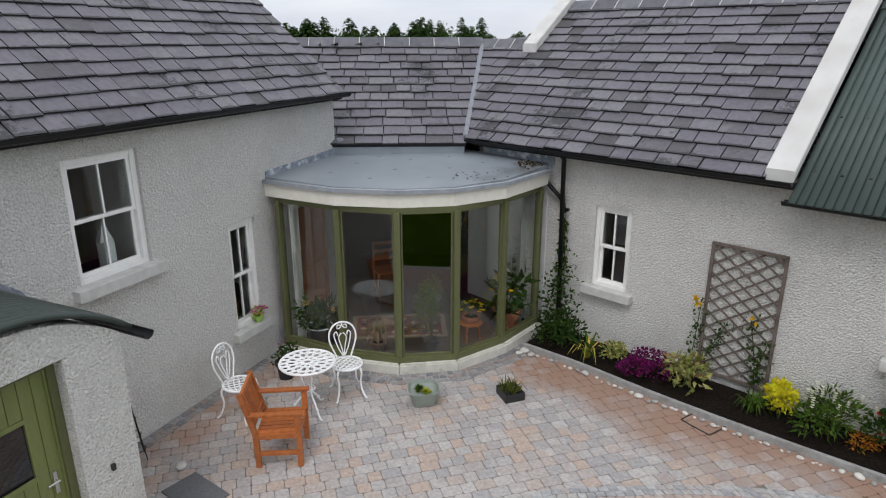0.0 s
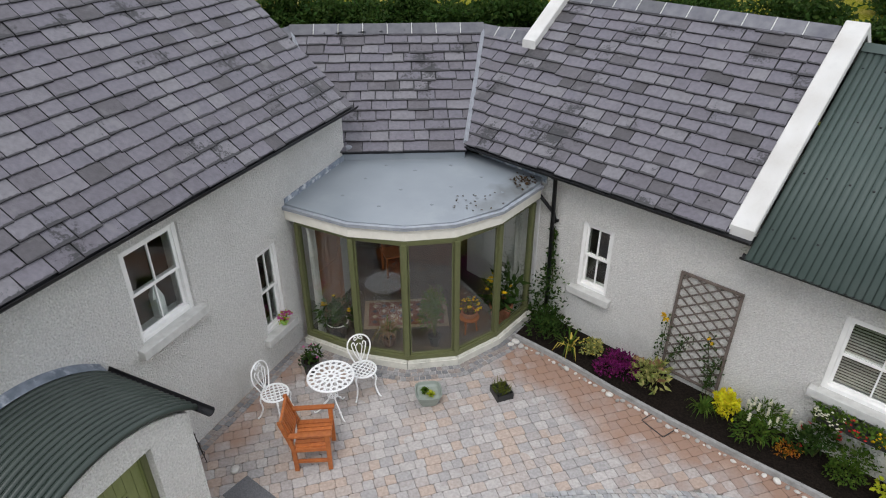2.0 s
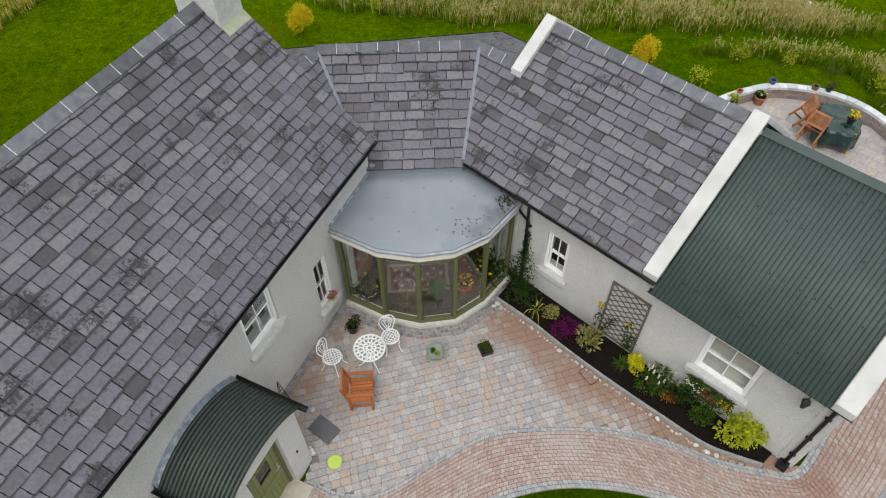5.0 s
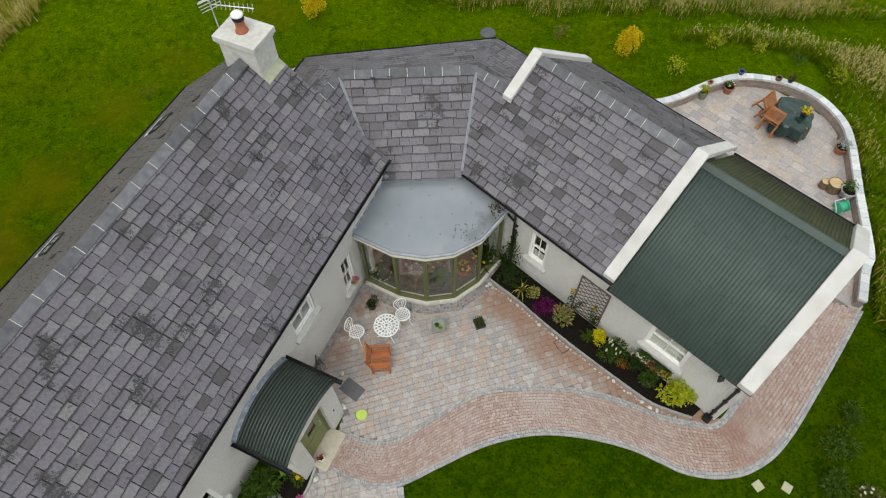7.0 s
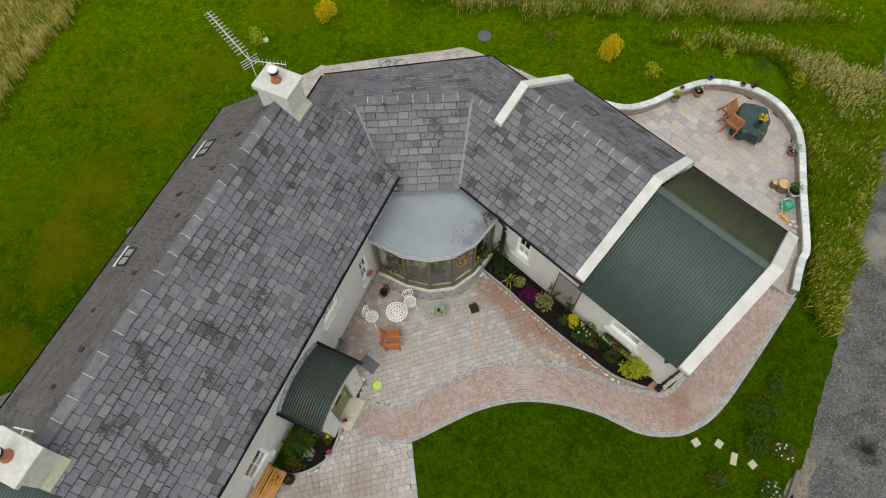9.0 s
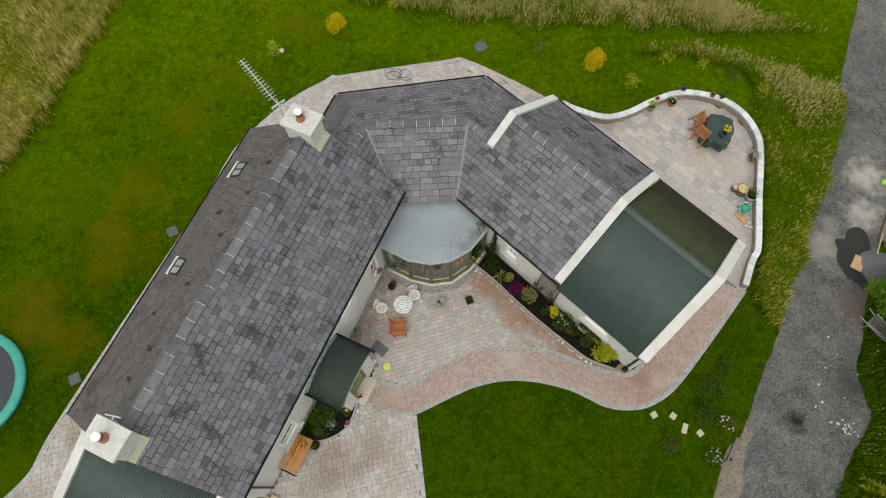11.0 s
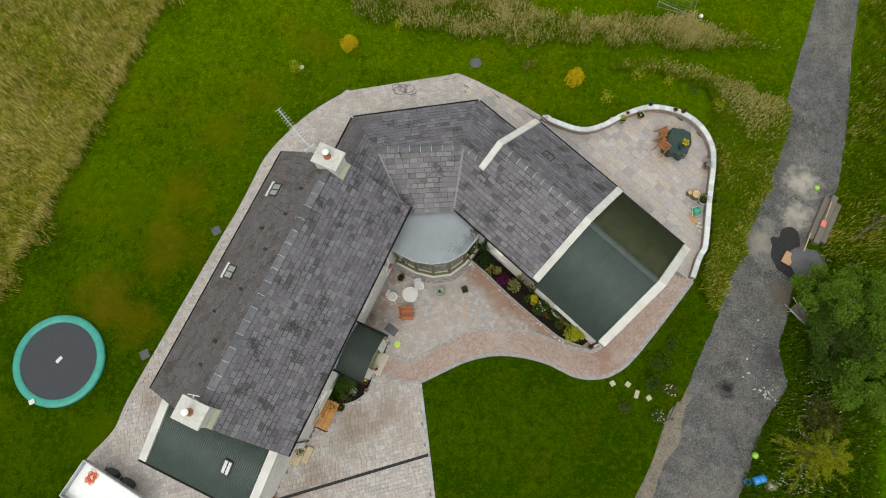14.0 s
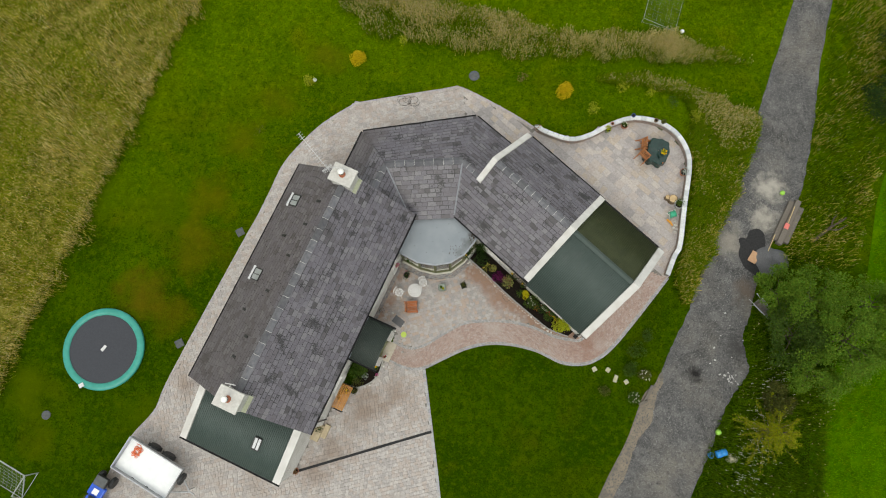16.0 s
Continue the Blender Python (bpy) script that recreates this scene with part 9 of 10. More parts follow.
# young shrubs dotted over the north lawn
for k, (x, y, rx, h, mat, lab, n, l) in enumerate(((-7.79, 18.97, 0.32, 0.55, M_LEAF_LIME, "young yellow-green sapling in the lawn", 480, 0.08), (-5.03, 20.2, 0.42, 0.62, M_LEAF_YELLOW, "golden conifer shrub clipped round", 2400, 0.07), (-10.51, 16.08, 0.35, 0.30, M_LEAF_OLIVE, "sparse grey-green shrub in the lawn", 70, 0.07), (-2.5, 21.4, 0.3, 0.55, M_LEAF_LIME, "thin pale green sapling", 200, 0.09), (4.14, 19.32, 0.34, 0.28, M_LEAF_RED, "low reddish-brown heather shrub", 200, 0.06), (6.51, 18.29, 0.42, 0.60, M_LEAF_YELLOW, "golden conifer shrub clipped round", 2400, 0.07), (8.09, 17.34, 0.42, 0.36, M_LEAF_LIME, "open pale yellow-green shrub", 180, 0.10), (9.79, 18.63, 0.35, 0.34, M_LEAF_LIME, "pale yellow-green shrub in the lawn", 200, 0.09), (11.27, 18.46, 0.32, 0.32, M_LEAF_LIME, "small lime green shrub in the lawn", 190, 0.08), (12.59, 17.78, 0.35, 0.32, M_LEAF, "small green shrub near the low wall", 180, 0.09), (13.64, 16.94, 0.38, 0.34, M_LEAF_LIME, "spreading lime green shrub", 180, 0.10))):
    mat = leaf_mat("golden conifer", (0.50, 0.37, 0.01), (0.70, 0.54, 0.025), 0.3, gloss=0.05) if mat is M_LEAF_YELLOW and "golden conifer" not in bpy.data.materials else bpy.data.materials["golden conifer"] if mat is M_LEAF_YELLOW else mat
    bush("young_shrub", lab, "shrub", (x, y, 0), (rx, rx, h), n, l, l * 0.45, mat, 120 + k, lobes=12 if n > 500 else 6)


M_GOAL = surf("weathered white tube", (0.26, 0.28, 0.26), (0.38, 0.39, 0.37), 6, 0.5, 0.05)


def goal(m, w, h, d, r=0.015, deep=0.0):
    t = thing("football_goal", "white tubular football goal with a sagging net", "goal", m=m)
    for name, path in (("post", [(-w / 2, 0, 0), (-w / 2, 0, h)]), ("post", [(w / 2, 0, 0), (w / 2, 0, h)]), ("crossbar", [(-w / 2, 0, h), (w / 2, 0, h)]), ("back_stay", [(-w / 2, 0, h), (-w / 2, d, 0.03)]), ("back_stay", [(w / 2, 0, h), (w / 2, d, 0.03)]), ("ground_bar", [(-w / 2, d, 0.03), (w / 2, d, 0.03)]), ("ground_bar", [(-w / 2, 0, 0.03), (-w / 2, d, 0.03)]), ("ground_bar", [(w / 2, 0, 0.03), (w / 2, d, 0.03)])) + ((("top_bar", [(-w / 2, 0, h), (-w / 2, deep, h)]), ("top_bar", [(w / 2, 0, h), (w / 2, deep, h)]), ("rear_stay", [(-w / 2, deep, h), (-w / 2, d, 0.03)]), ("rear_stay", [(w / 2, deep, h), (w / 2, d, 0.03)])) if deep else ()):
        bm = bm_new()
        tube(bm, path, r if "ground" not in name else r * 0.6, 8)
        part(name, bm, M_GOAL, t)
    bm = bm_new()
    for k in range(1, 12):
        x = -w / 2 + w * k / 12
        tube(bm, [(x, 0, h), (x, d * 0.6, h * 0.32), (x, d, 0.03)], r * 0.2, 3, caps=False)
    for k in range(1, 8):
        y, z = d * k / 8, h * (1 - k / 8) * 0.85
        tube(bm, [(-w / 2, y, z), (0, y, z - 0.06), (w / 2, y, z)], r * 0.2, 3, caps=False)
    part("net", bm, M_GOAL, t)


goal(Matrix.Translation((11.47, 23.93, 0)) @ Matrix.Rotation(radians(-107), 4, "Z"), 2.29, 0.45, 1.97, 0.011)
goal(Matrix.Translation((-21.96, -1.455, 0)) @ Matrix.Rotation(radians(152), 4, "Z"), 3.0, 1.1, 1.4, 0.028, 1.1)
for x, y in ((13.4, 22.2), (-7.7, 25.7), (-4.5, 24.5), (-7.55, 19.2)):
    bm = bm_new()
    bmesh.ops.create_uvsphere(bm, u_segments=16, v_segments=10, radius=0.11, matrix=Matrix.Translation((x, y, 0.11)))
    tagged(part("ball", bm, M_FRAME_WHITE, smooth=True), "white ball lying on the lawn", "ball")

# ---- tipper trailer and quad on the drive ----
trailer = thing("trailer", "white-bedded tipper trailer with galvanised sides", "trailer", m=Matrix.Translation((-14.70, -1.78, TOP)) @ Matrix.Rotation(radians(-29.5), 4, "Z"))
M_GALV = surf("galvanised steel", (0.34, 0.35, 0.36), (0.46, 0.47, 0.48), 8, 0.4, 0.1, metal=0.5)
bm = bm_new()
box(bm, (0, 0, 0.66), (3.1, 1.62, 0.05), bevel=0.008)
part("bed", bm, surf("white painted steel", (0.72, 0.74, 0.74), (0.80, 0.81, 0.81), 4, 0.4, 0.05), trailer, "white painted bed")
for cx, cy, lx, ly in ((0, 0.83, 3.16, 0.025), (0, -0.83, 3.16, 0.025), (1.57, 0, 0.025, 1.62), (-1.57, 0, 0.025, 1.62)):
    bm = bm_new()
    box(bm, (cx, cy, 0.82), (lx, ly, 0.34), bevel=0.006)
    box(bm, (cx, cy, 1.0), (lx + 0.02, ly + 0.02, 0.035), bevel=0.006)
    for k in range(-3, 4):
        if lx > 1:
            box(bm, (k * 0.5, cy + math.copysign(0.03, cy), 0.82), (0.04, 0.03, 0.32))
    part("side_board", bm, M_GALV, trailer)
bm = bm_new()
box(bm, (0, 0, 0.56), (2.9, 0.9, 0.12))
part("chassis", bm, M_GUTTER, trailer)
for sx in (-0.42, 0.42):
    for sy in (-1, 1):
        bm = bm_new()
        lathe(bm, [(0.14, -0.09), (0.27, -0.09), (0.30, -0.06), (0.30, 0.06), (0.27, 0.09), (0.14, 0.09)], 22, m=Matrix.Translation((sx, sy * 0.86, 0.30)) @ Matrix.Rotation(1.5708, 4, "X"))
        wh = part("wheel", bm, M_BLACK_POT, trailer)
        bm = bm_new()
        lathe(bm, [(0.14, -0.05), (0.15, 0.05), (0.05, 0.07)], 16, m=Matrix.Translation((sx, sy * 0.86, 0.30)) @ Matrix.Rotation(1.5708, 4, "X"))
        part("rim", bm, M_GALV, wh)
for sy in (-1, 1):
    for cx in (-0.42, 0.42):
        bm = bm_new()
        arcs = [(cx + q * math.cos(math.pi * k / 9), 0.32 + q * math.sin(math.pi * k / 9)) for q in (0.36, 0.372) for k in range(10)]
        ring = arcs[:10] + arcs[10:][::-1]
        rows_ = [[bm.verts.new((x, sy * 0.88 + o, z)) for x, z in ring] for o in (-0.1, 0.1)]
        for k in range(20):
            bm.faces.new((rows_[0][k], rows_[0][(k + 1) % 20], rows_[1][(k + 1) % 20], rows_[1][k]))
        for rw in rows_:
            for k in range(9):
                bm.faces.new((rw[k], rw[k + 1], rw[18 - k], rw[19 - k]))
        bmesh.ops.recalc_face_normals(bm, faces=bm.faces)
        part("mudguard", bm, M_BLACK_POT, trailer)
bm = bm_new()
for sy in (-1, 1):
    tube(bm, [(1.5, sy * 0.5, 0.55), (2.35, 0, 0.5)], 0.035, 6)
tube(bm, [(2.3, 0, 0.5), (2.6, 0, 0.48)], 0.04, 8)
tube(bm, [(2.3, 0.12, 0.02), (2.3, 0.12, 0.7)], 0.025, 8)
part("drawbar", bm, M_GALV, trailer)
bm = bm_new()
lathe(bm, [(0.13, -0.09), (0.27, -0.09), (0.31, -0.05), (0.31, 0.05), (0.27, 0.09), (0.13, 0.09)], 22, m=Matrix.Translation((1.72, 0.38, 0.72)) @ Matrix.Rotation(1.5708, 4, "Y"))
part("spare_wheel", bm, M_BLACK_POT, trailer)
bm = bm_new()
pts = [(-0.95 + 0.24 * math.cos(k * 0.9 + math.sin(k * 0.37)) * (0.35 + 0.65 * abs(math.sin(k * 0.53))), 0.32 + 0.27 * math.sin(k * 0.9) * (0.3 + 0.7 * abs(math.cos(k * 0.41))), 0.70 + 0.001 * k) for k in range(64)] + [(-0.8, 0.5, 0.71), (-0.98, 0.66, 0.70), (-1.2, 0.62, 0.70)]
tube(bm, smooth_line(pts, 2), 0.013, 5)
rope = part("rope", bm, surf("orange rope", (0.65, 0.13, 0.04), (0.75, 0.2, 0.08), 10, 0.7), None, "coiled orange rope lying in the trailer")
rope.matrix_basis = Matrix.Translation((-14.70, -1.78, TOP)) @ Matrix.Rotation(radians(-29.5), 4, "Z")
rope["category"] = "rope"
quad = thing("quad_bike", "blue quad bike parked behind the trailer", "quad bike", m=Matrix.Translation((-17.21, -2.94, TOP)) @ Matrix.Rotation(radians(62), 4, "Z"))
M_BLUE = surf("blue plastic", (0.01, 0.07, 0.45), (0.015, 0.10, 0.55), 4, 0.3, 0.02)
for name, c, sz, mm in (("bonnet", (-0.45, 0, 0.68), (0.5, 0.62, 0.26), M_BLUE), ("rear_body", (0.05, 0, 0.66), (0.55, 0.80, 0.22), M_BLUE), ("saddle", (-0.42, 0, 0.84), (0.42, 0.30, 0.10), M_BLACK_POT), ("cargo_box", (0.58, 0, 0.80), (0.50, 0.66, 0.24), M_BLACK_POT), ("box_lid", (0.58, 0, 0.935), (0.46, 0.60, 0.035), surf("grey plastic lid", (0.05, 0.055, 0.055), (0.08, 0.085, 0.085), 6, 0.45)), ("panel", (0.02, 0, 0.785), (0.28, 0.30, 0.03), M_FRAME_WHITE), ("chassis", (0.05, 0, 0.42), (1.3, 0.4, 0.18), M_GUTTER)):
    bm = bm_new()
    box(bm, c, sz, bevel=min(sz) * 0.3)
    part(name, bm, mm, quad)
for sx in (-0.6, 0.6):
    for sy in (-1, 1):
        bm = bm_new()
        lathe(bm, [(0.12, -0.11), (0.25, -0.11), (0.29, -0.07), (0.29, 0.07), (0.25, 0.11), (0.12, 0.11)], 20, m=Matrix.Translation((sx, sy * 0.36, 0.29)) @ Matrix.Rotation(1.5708, 4, "X"))
        part("wheel", bm, M_BLACK_POT, quad)
bm = bm_new()
tube(bm, smooth_line([(-0.1, -0.38, 0.98), (-0.2, -0.15, 0.98), (-0.28, 0, 0.93), (-0.2, 0.15, 0.98), (-0.1, 0.38, 0.98)], 4), 0.016, 7)
part("handlebar", bm, M_GUTTER, quad)

# ---- long grass, hedges, trees and distance ----
M_ROUGH = layered("rough meadow", [((0.175, 0.175, 0.012),), ((0.35, 0.275, 0.08), 0.30, 0.46, 0.68, 0.7), ((0.090, 0.125, 0.005), 0.8, 0.50, 0.70, 0.7), ((0.42, 0.35, 0.12), 7.0, 0.51, 0.66, 0.8), ((0.075, 0.100, 0.006), 9.0, 0.54, 0.70, 0.8)], bump=1.0, bscale=25, dist=0.1)
M_PASTURE = surf("dull green pasture", (0.050, 0.085, 0.012), (0.080, 0.115, 0.020), 0.6, 1.0, 0.3, 8, stain=(0.11, 0.11, 0.03), sscale=0.08, spec=0.0)


def tall_grass(name, label, poly, count, h0, h1, mats, seed, width=0.022, heads=0.0, ragged=0.3):
    """Standing long grass: bent blades in tufts over a plan region, and stalks with feathery seed heads."""
    rr = random.Random(seed)
    x0, x1, y0, y1 = min(p[0] for p in poly), max(p[0] for p in poly), min(p[1] for p in poly), max(p[1] for p in poly)
    t = thing(name, label, "grass", kind="stuff")
    data = [([], [], m) for m, _ in mats]
    hv, hf = [], []
    made = 0
    while made < count:
        x, y = rr.uniform(x0, x1), rr.uniform(y0, y1)
        if not inside(x + ragged * noise.noise(Vector((x * 0.8, y * 0.8, 5.0))), y + ragged * noise.noise(Vector((x * 0.8, y * 0.8, 9.0))), poly):
            continue
        patch = noise.noise(Vector((x * 0.35, y * 0.35, 0))) + 0.5 * noise.noise(Vector((x * 1.1, y * 1.1, 3.0)))
        for k in range(7):
            pick = rr.random() + patch * 0.4
            acc_, i = 0.0, 0
            while i < len(mats) - 1 and pick > acc_ + mats[i][1]:
                acc_ += mats[i][1]
                i += 1
            v, f, _ = data[i]
            a, h = rr.uniform(0, 6.283), rr.uniform(h0, h1) * (1 + 0.5 * patch)
            b = Vector((x + rr.gauss(0, 0.09), y + rr.gauss(0, 0.09), 0))
            lean = Vector((math.cos(a), math.sin(a), 0)) * h * rr.uniform(0.1, 0.55)
            side = Vector((-math.sin(a), math.cos(a), 0)) * width * rr.uniform(0.6, 1.3)
            mid = b + lean * 0.35 + Vector((0, 0, h * 0.65))
            n = len(v)
            v += [b - side, b + side, mid + side * 0.9, mid - side * 0.9, b + lean + Vector((0, 0, h * rr.uniform(0.75, 1.0)))]
            f += [(n, n + 1, n + 2, n + 3), (n + 3, n + 2, n + 4)]
            made += 1
            if rr.random() < heads * (1 + 1.6 * patch):
                top = b + lean * 0.6 + Vector((0, 0, h * rr.uniform(1.05, 1.4)))
                n = len(hv)
                hv += [b - side * 0.25, b + side * 0.25, top]
                hf += [(n, n + 1, n + 2)]
                for q in range(4):
                    leaf(hv, hf, top - Vector((0, 0, 0.03 * q)), lean * 0.5 + Vector((rr.uniform(-0.1, 0.1), rr.uniform(-0.1, 0.1), 0.12)), rand_dir(rr), rr.uniform(0.05, 0.10), rr.uniform(0.016, 0.03), 0.1)
    for v, f, m in data:
        raw("blades", v, f, m, t, kind="stuff")
    if hv:
        raw("seed_heads", hv, hf, M_HEAD, t, kind="stuff")
    return t


M_BLADE_MEADOW = leaf_mat("shaded meadow grass", (0.092, 0.155, 0.003), (0.188, 0.236, 0.007), 0.35, 0.015, gloss=0.0)
M_BLADE_DARK = leaf_mat("rank dark grass", (0.050, 0.115, 0.003), (0.105, 0.175, 0.006), 0.35, 0.015, gloss=0.0)
M_FIELD_BLADE = leaf_mat("field grass blades", (0.090, 0.235, 0.002), (0.155, 0.30, 0.004), 0.3, 0.012, gloss=0.0)
M_HEAD = leaf_mat("pale feathery seed heads", (0.42, 0.36, 0.14), (0.64, 0.55, 0.27), 0.3, 0.012, gloss=0.0)
M_SEED = leaf_mat("seed heads", (0.52, 0.42, 0.13), (0.72, 0.60, 0.25), 0.25, 0.01, gloss=0.0)
MEADOW_EDGE = [(-6.0, 44.0), (-9.5, 36.0), (-14.34, 24.3), (-18.49, 13.26), (-23.15, 1.65), (-27.0, -8.0)]
sheet("meadow", [Vector((x - 0.7, y)) for x, y in MEADOW_EDGE] + [Vector(p) for p in [(-70, -8), (-70, 44)]], 0.03, M_ROUGH, "rough uncut meadow of straw and green grass", "meadow")
tall_grass("long_grass", "standing straw-coloured meadow grass", MEADOW_EDGE + [(-41.0, -8.0), (-33.0, 14.0), (-29.0, 24.0), (-24.0, 36.0), (-20.0, 44.0)], 130000, 0.22, 0.48, [(M_BLADE_MEADOW, 0.68), (M_STRAW, 0.24), (M_SEED, 0.08)], 201, 0.012, 0.10, 0.9)
edge = [Vector(p) for p in MEADOW_EDGE]
tall_grass("long_grass", "pale dry grass along the meadow's mown edge", [p + Vector((-0.15, 0)) for p in edge] + [p + Vector((-0.75, 0.1)) for p in edge[::-1]], 9000, 0.3, 0.5, [(M_BLADE, 0.3), (M_STRAW, 0.4), (M_SEED, 0.3)], 205, 0.010, 0.2)
STRIP_N = [(-5.9, 23.3), (-4.6, 22.4), (-2.3, 21.7), (0.2, 21.3), (3.4, 20.9), (6.5, 20.7), (9.7, 20.6), (12.8, 20.4), (15.9, 20.2), (17.4, 20.2), (15.8, 20.9), (12.8, 21.7), (9.7, 22.2), (6.5, 22.0), (5.0, 22.4), (2.5, 23.4), (-3.0, 24.9), (-7.0, 25.6)]
tall_grass("long_grass", "band of tall seeding grass across the lawn", STRIP_N, 32000, 0.22, 0.45, [(M_BLADE_GREEN, 0.62), (M_BLADE, 0.26), (M_STRAW, 0.08), (M_SEED, 0.04)], 202, 0.010, 0.10, 0.7)
tall_grass("long_grass", "straw seed heads along the back of the grass band", [(2.5, 22.5), (5.0, 21.6), (6.5, 21.2), (9.7, 21.3), (12.8, 20.9), (16.2, 20.4), (15.8, 20.9), (12.8, 21.7), (9.7, 22.2), (6.5, 22.0), (5.0, 22.4), (2.5, 23.4), (-3.0, 24.9), (-7.0, 25.6), (-6.6, 24.6), (-3.0, 23.4)], 13000, 0.3, 0.5, [(M_BLADE, 0.50), (M_STRAW, 0.30), (M_SEED, 0.20)], 208, 0.010, 0.22, 0.6)
STRIP_E = [(8.4, 19.2), (9.5, 19.55), (11.1, 19.5), (12.6, 19.1), (14.1, 18.4), (15.6, 17.8), (16.7, 17.1), (17.3, 16.7), (16.75, 15.1), (15.9, 13.1), (14.5, 10.3), (13.5, 8.0), (12.6, 6.5), (12.0, 7.6), (12.5, 9.0), (13.0, 11.2), (13.4, 13.5), (13.4, 15.5), (13.6, 16.8), (13.4, 17.5), (12.6, 18.4), (11.2, 18.95), (9.0, 19.1)]
tall_grass("long_grass", "tall grass verge between patio wall and lane", STRIP_E, 46000, 0.22, 0.45, [(M_BLADE_GREEN, 0.52), (M_BLADE, 0.38), (M_BLADE_DARK, 0.06), (M_STRAW, 0.04)], 203, 0.014, 0.008)
tall_grass("long_grass", "pale seeding tops on the grass bank by the low wall", [(8.4, 19.2), (9.5, 19.55), (11.1, 19.5), (12.6, 19.1), (14.1, 18.4), (15.6, 17.8), (16.7, 17.1), (17.3, 16.7), (16.4, 15.0), (15.0, 15.2), (14.2, 17.2), (13.0, 18.3), (11.2, 18.95), (9.0, 19.1)], 9000, 0.3, 0.5, [(M_BLADE, 0.6), (M_BLADE_GREEN, 0.2), (M_STRAW, 0.14), (M_SEED, 0.06)], 209, 0.011, 0.12)
VERGE_S = [(12.2, -3.4), (13.6, -0.1), (14.5, 1.6), (15.5, 2.9), (15.6, 3.9), (15.5, 4.9), (15.9, 5.9), (16.4, 7.5), (17.5, 8.6), (21.5, 8.6), (20.0, 5.0), (19.2, 1.0), (18.6, -4.0)]
tall_grass("long_grass", "rank green grass among the hedgerow shrubs", VERGE_S, 34000, 0.2, 0.5, [(M_BLADE_DARK, 0.75), (M_BLADE_GREEN, 0.25)], 204, 0.011, 0.01)
VERGE_N = [(17.5, 8.6), (18.7, 11.0), (19.6, 13.5), (20.5, 16.9), (21.8, 22.5), (26.6, 37.0), (33.0, 37.0), (27.0, 22.5), (24.2, 15.5), (22.8, 12.0), (21.5, 8.6)]
tall_grass("long_grass", "rough olive and straw grass verge beyond the lane", VERGE_N, 40000, 0.2, 0.45, [(M_BLADE_DARK, 0.34), (M_BLADE_GREEN, 0.30), (M_BLADE, 0.26), (M_STRAW, 0.10)], 206, 0.011, 0.03)
M_FIELD = layered("bright field grass", [((0.062, 0.165, 0.0010),), ((0.048, 0.135, 0.0008), 0.3, 0.45, 0.65, 0.8), ((0.098, 0.185, 0.0012), 1.2, 0.5, 0.68, 0.7), ((0.036, 0.104, 0.0006), 5.0, 0.5, 0.66, 0.7), ((0.105, 0.21, 0.0014), 9.0, 0.5, 0.66, 0.7)], bump=1.0, bscale=30, dist=0.1)
FIELD_E = [(17.4, -9), (18.0, -3), (18.4, 0), (19.6, 2.4), (20.6, 4.6), (22.2, 8.0), (23.2, 12.0), (24.8, 16.0), (28.0, 24.0), (33.5, 37.0), (60, 37), (60, -9)]
sheet("field", [Vector(p) for p in FIELD_E], 0.03, M_FIELD, "bright green field grass beyond the hedgerow", "field")
tall_grass("long_grass", "soft green grass of the field", [(17.3, -5), (18.1, 0), (20.2, 4.6), (22.4, 8.0), (23.4, 12.0), (25.0, 16.0), (27.0, 20.0), (29.0, 18.0), (26.0, 8.0), (24.0, -5)], 36000, 0.10, 0.22, [(M_FIELD_BLADE, 0.9), (M_BLADE, 0.1)], 207, 0.010)


def tree(name, label, c, height, spread, n, l, mat, seed, limbs=7, category="tree", low=0.25, kind=""):
    """A tapered trunk that forks into limbs, and a leafy crown in uneven clumps with gaps."""
    rr = random.Random(seed)
    t = thing(name, label, category, kind=kind, m=Matrix.Translation(c))
    bm = bm_new()
    tube(bm, [(0, 0, -0.05), (rr.uniform(-0.1, 0.1), rr.uniform(-0.1, 0.1), height * 0.3), (rr.uniform(-0.2, 0.2), rr.uniform(-0.2, 0.2), height * 0.75)], [0.035 * height * 0.6, 0.028 * height * 0.6, 0.008], 8)
    ends = []
    for k in range(limbs):
        a = 6.283 * k / limbs + rr.uniform(-0.3, 0.3)
        z0 = height * rr.uniform(0.15, 0.5)
        e = Vector((math.cos(a) * spread * rr.uniform(0.45, 0.85), math.sin(a) * spread * rr.uniform(0.45, 0.85), height * rr.uniform(0.4, 0.92)))
        tube(bm, [(0, 0, z0), (e.x * 0.5, e.y * 0.5, (z0 + e.z) / 2 + 0.1), e], [0.012 * height, 0.008 * height, 0.004], 6)
        ends.append(e)
    part("trunk", bm, M_BARK, t)
    ends += [Vector((rr.uniform(-0.3, 0.3) * spread, rr.uniform(-0.3, 0.3) * spread, height * 0.9)), Vector((rr.uniform(-0.4, 0.4) * spread, rr.uniform(-0.4, 0.4) * spread, height * 0.6))]
    v, f = [], []
    for e in ends:
        q = spread * rr.uniform(0.30, 0.46)
        clump(v, f, rr, e, (q, q, q * 0.8), n // len(ends), l, l * 0.55, shell=0.3, low=-0.7, lobes=5)
    v = [Vector((p.x, p.y, max(0.05, p.z))) for p in v]
    raw("crown", v, f, mat, t)
    return t


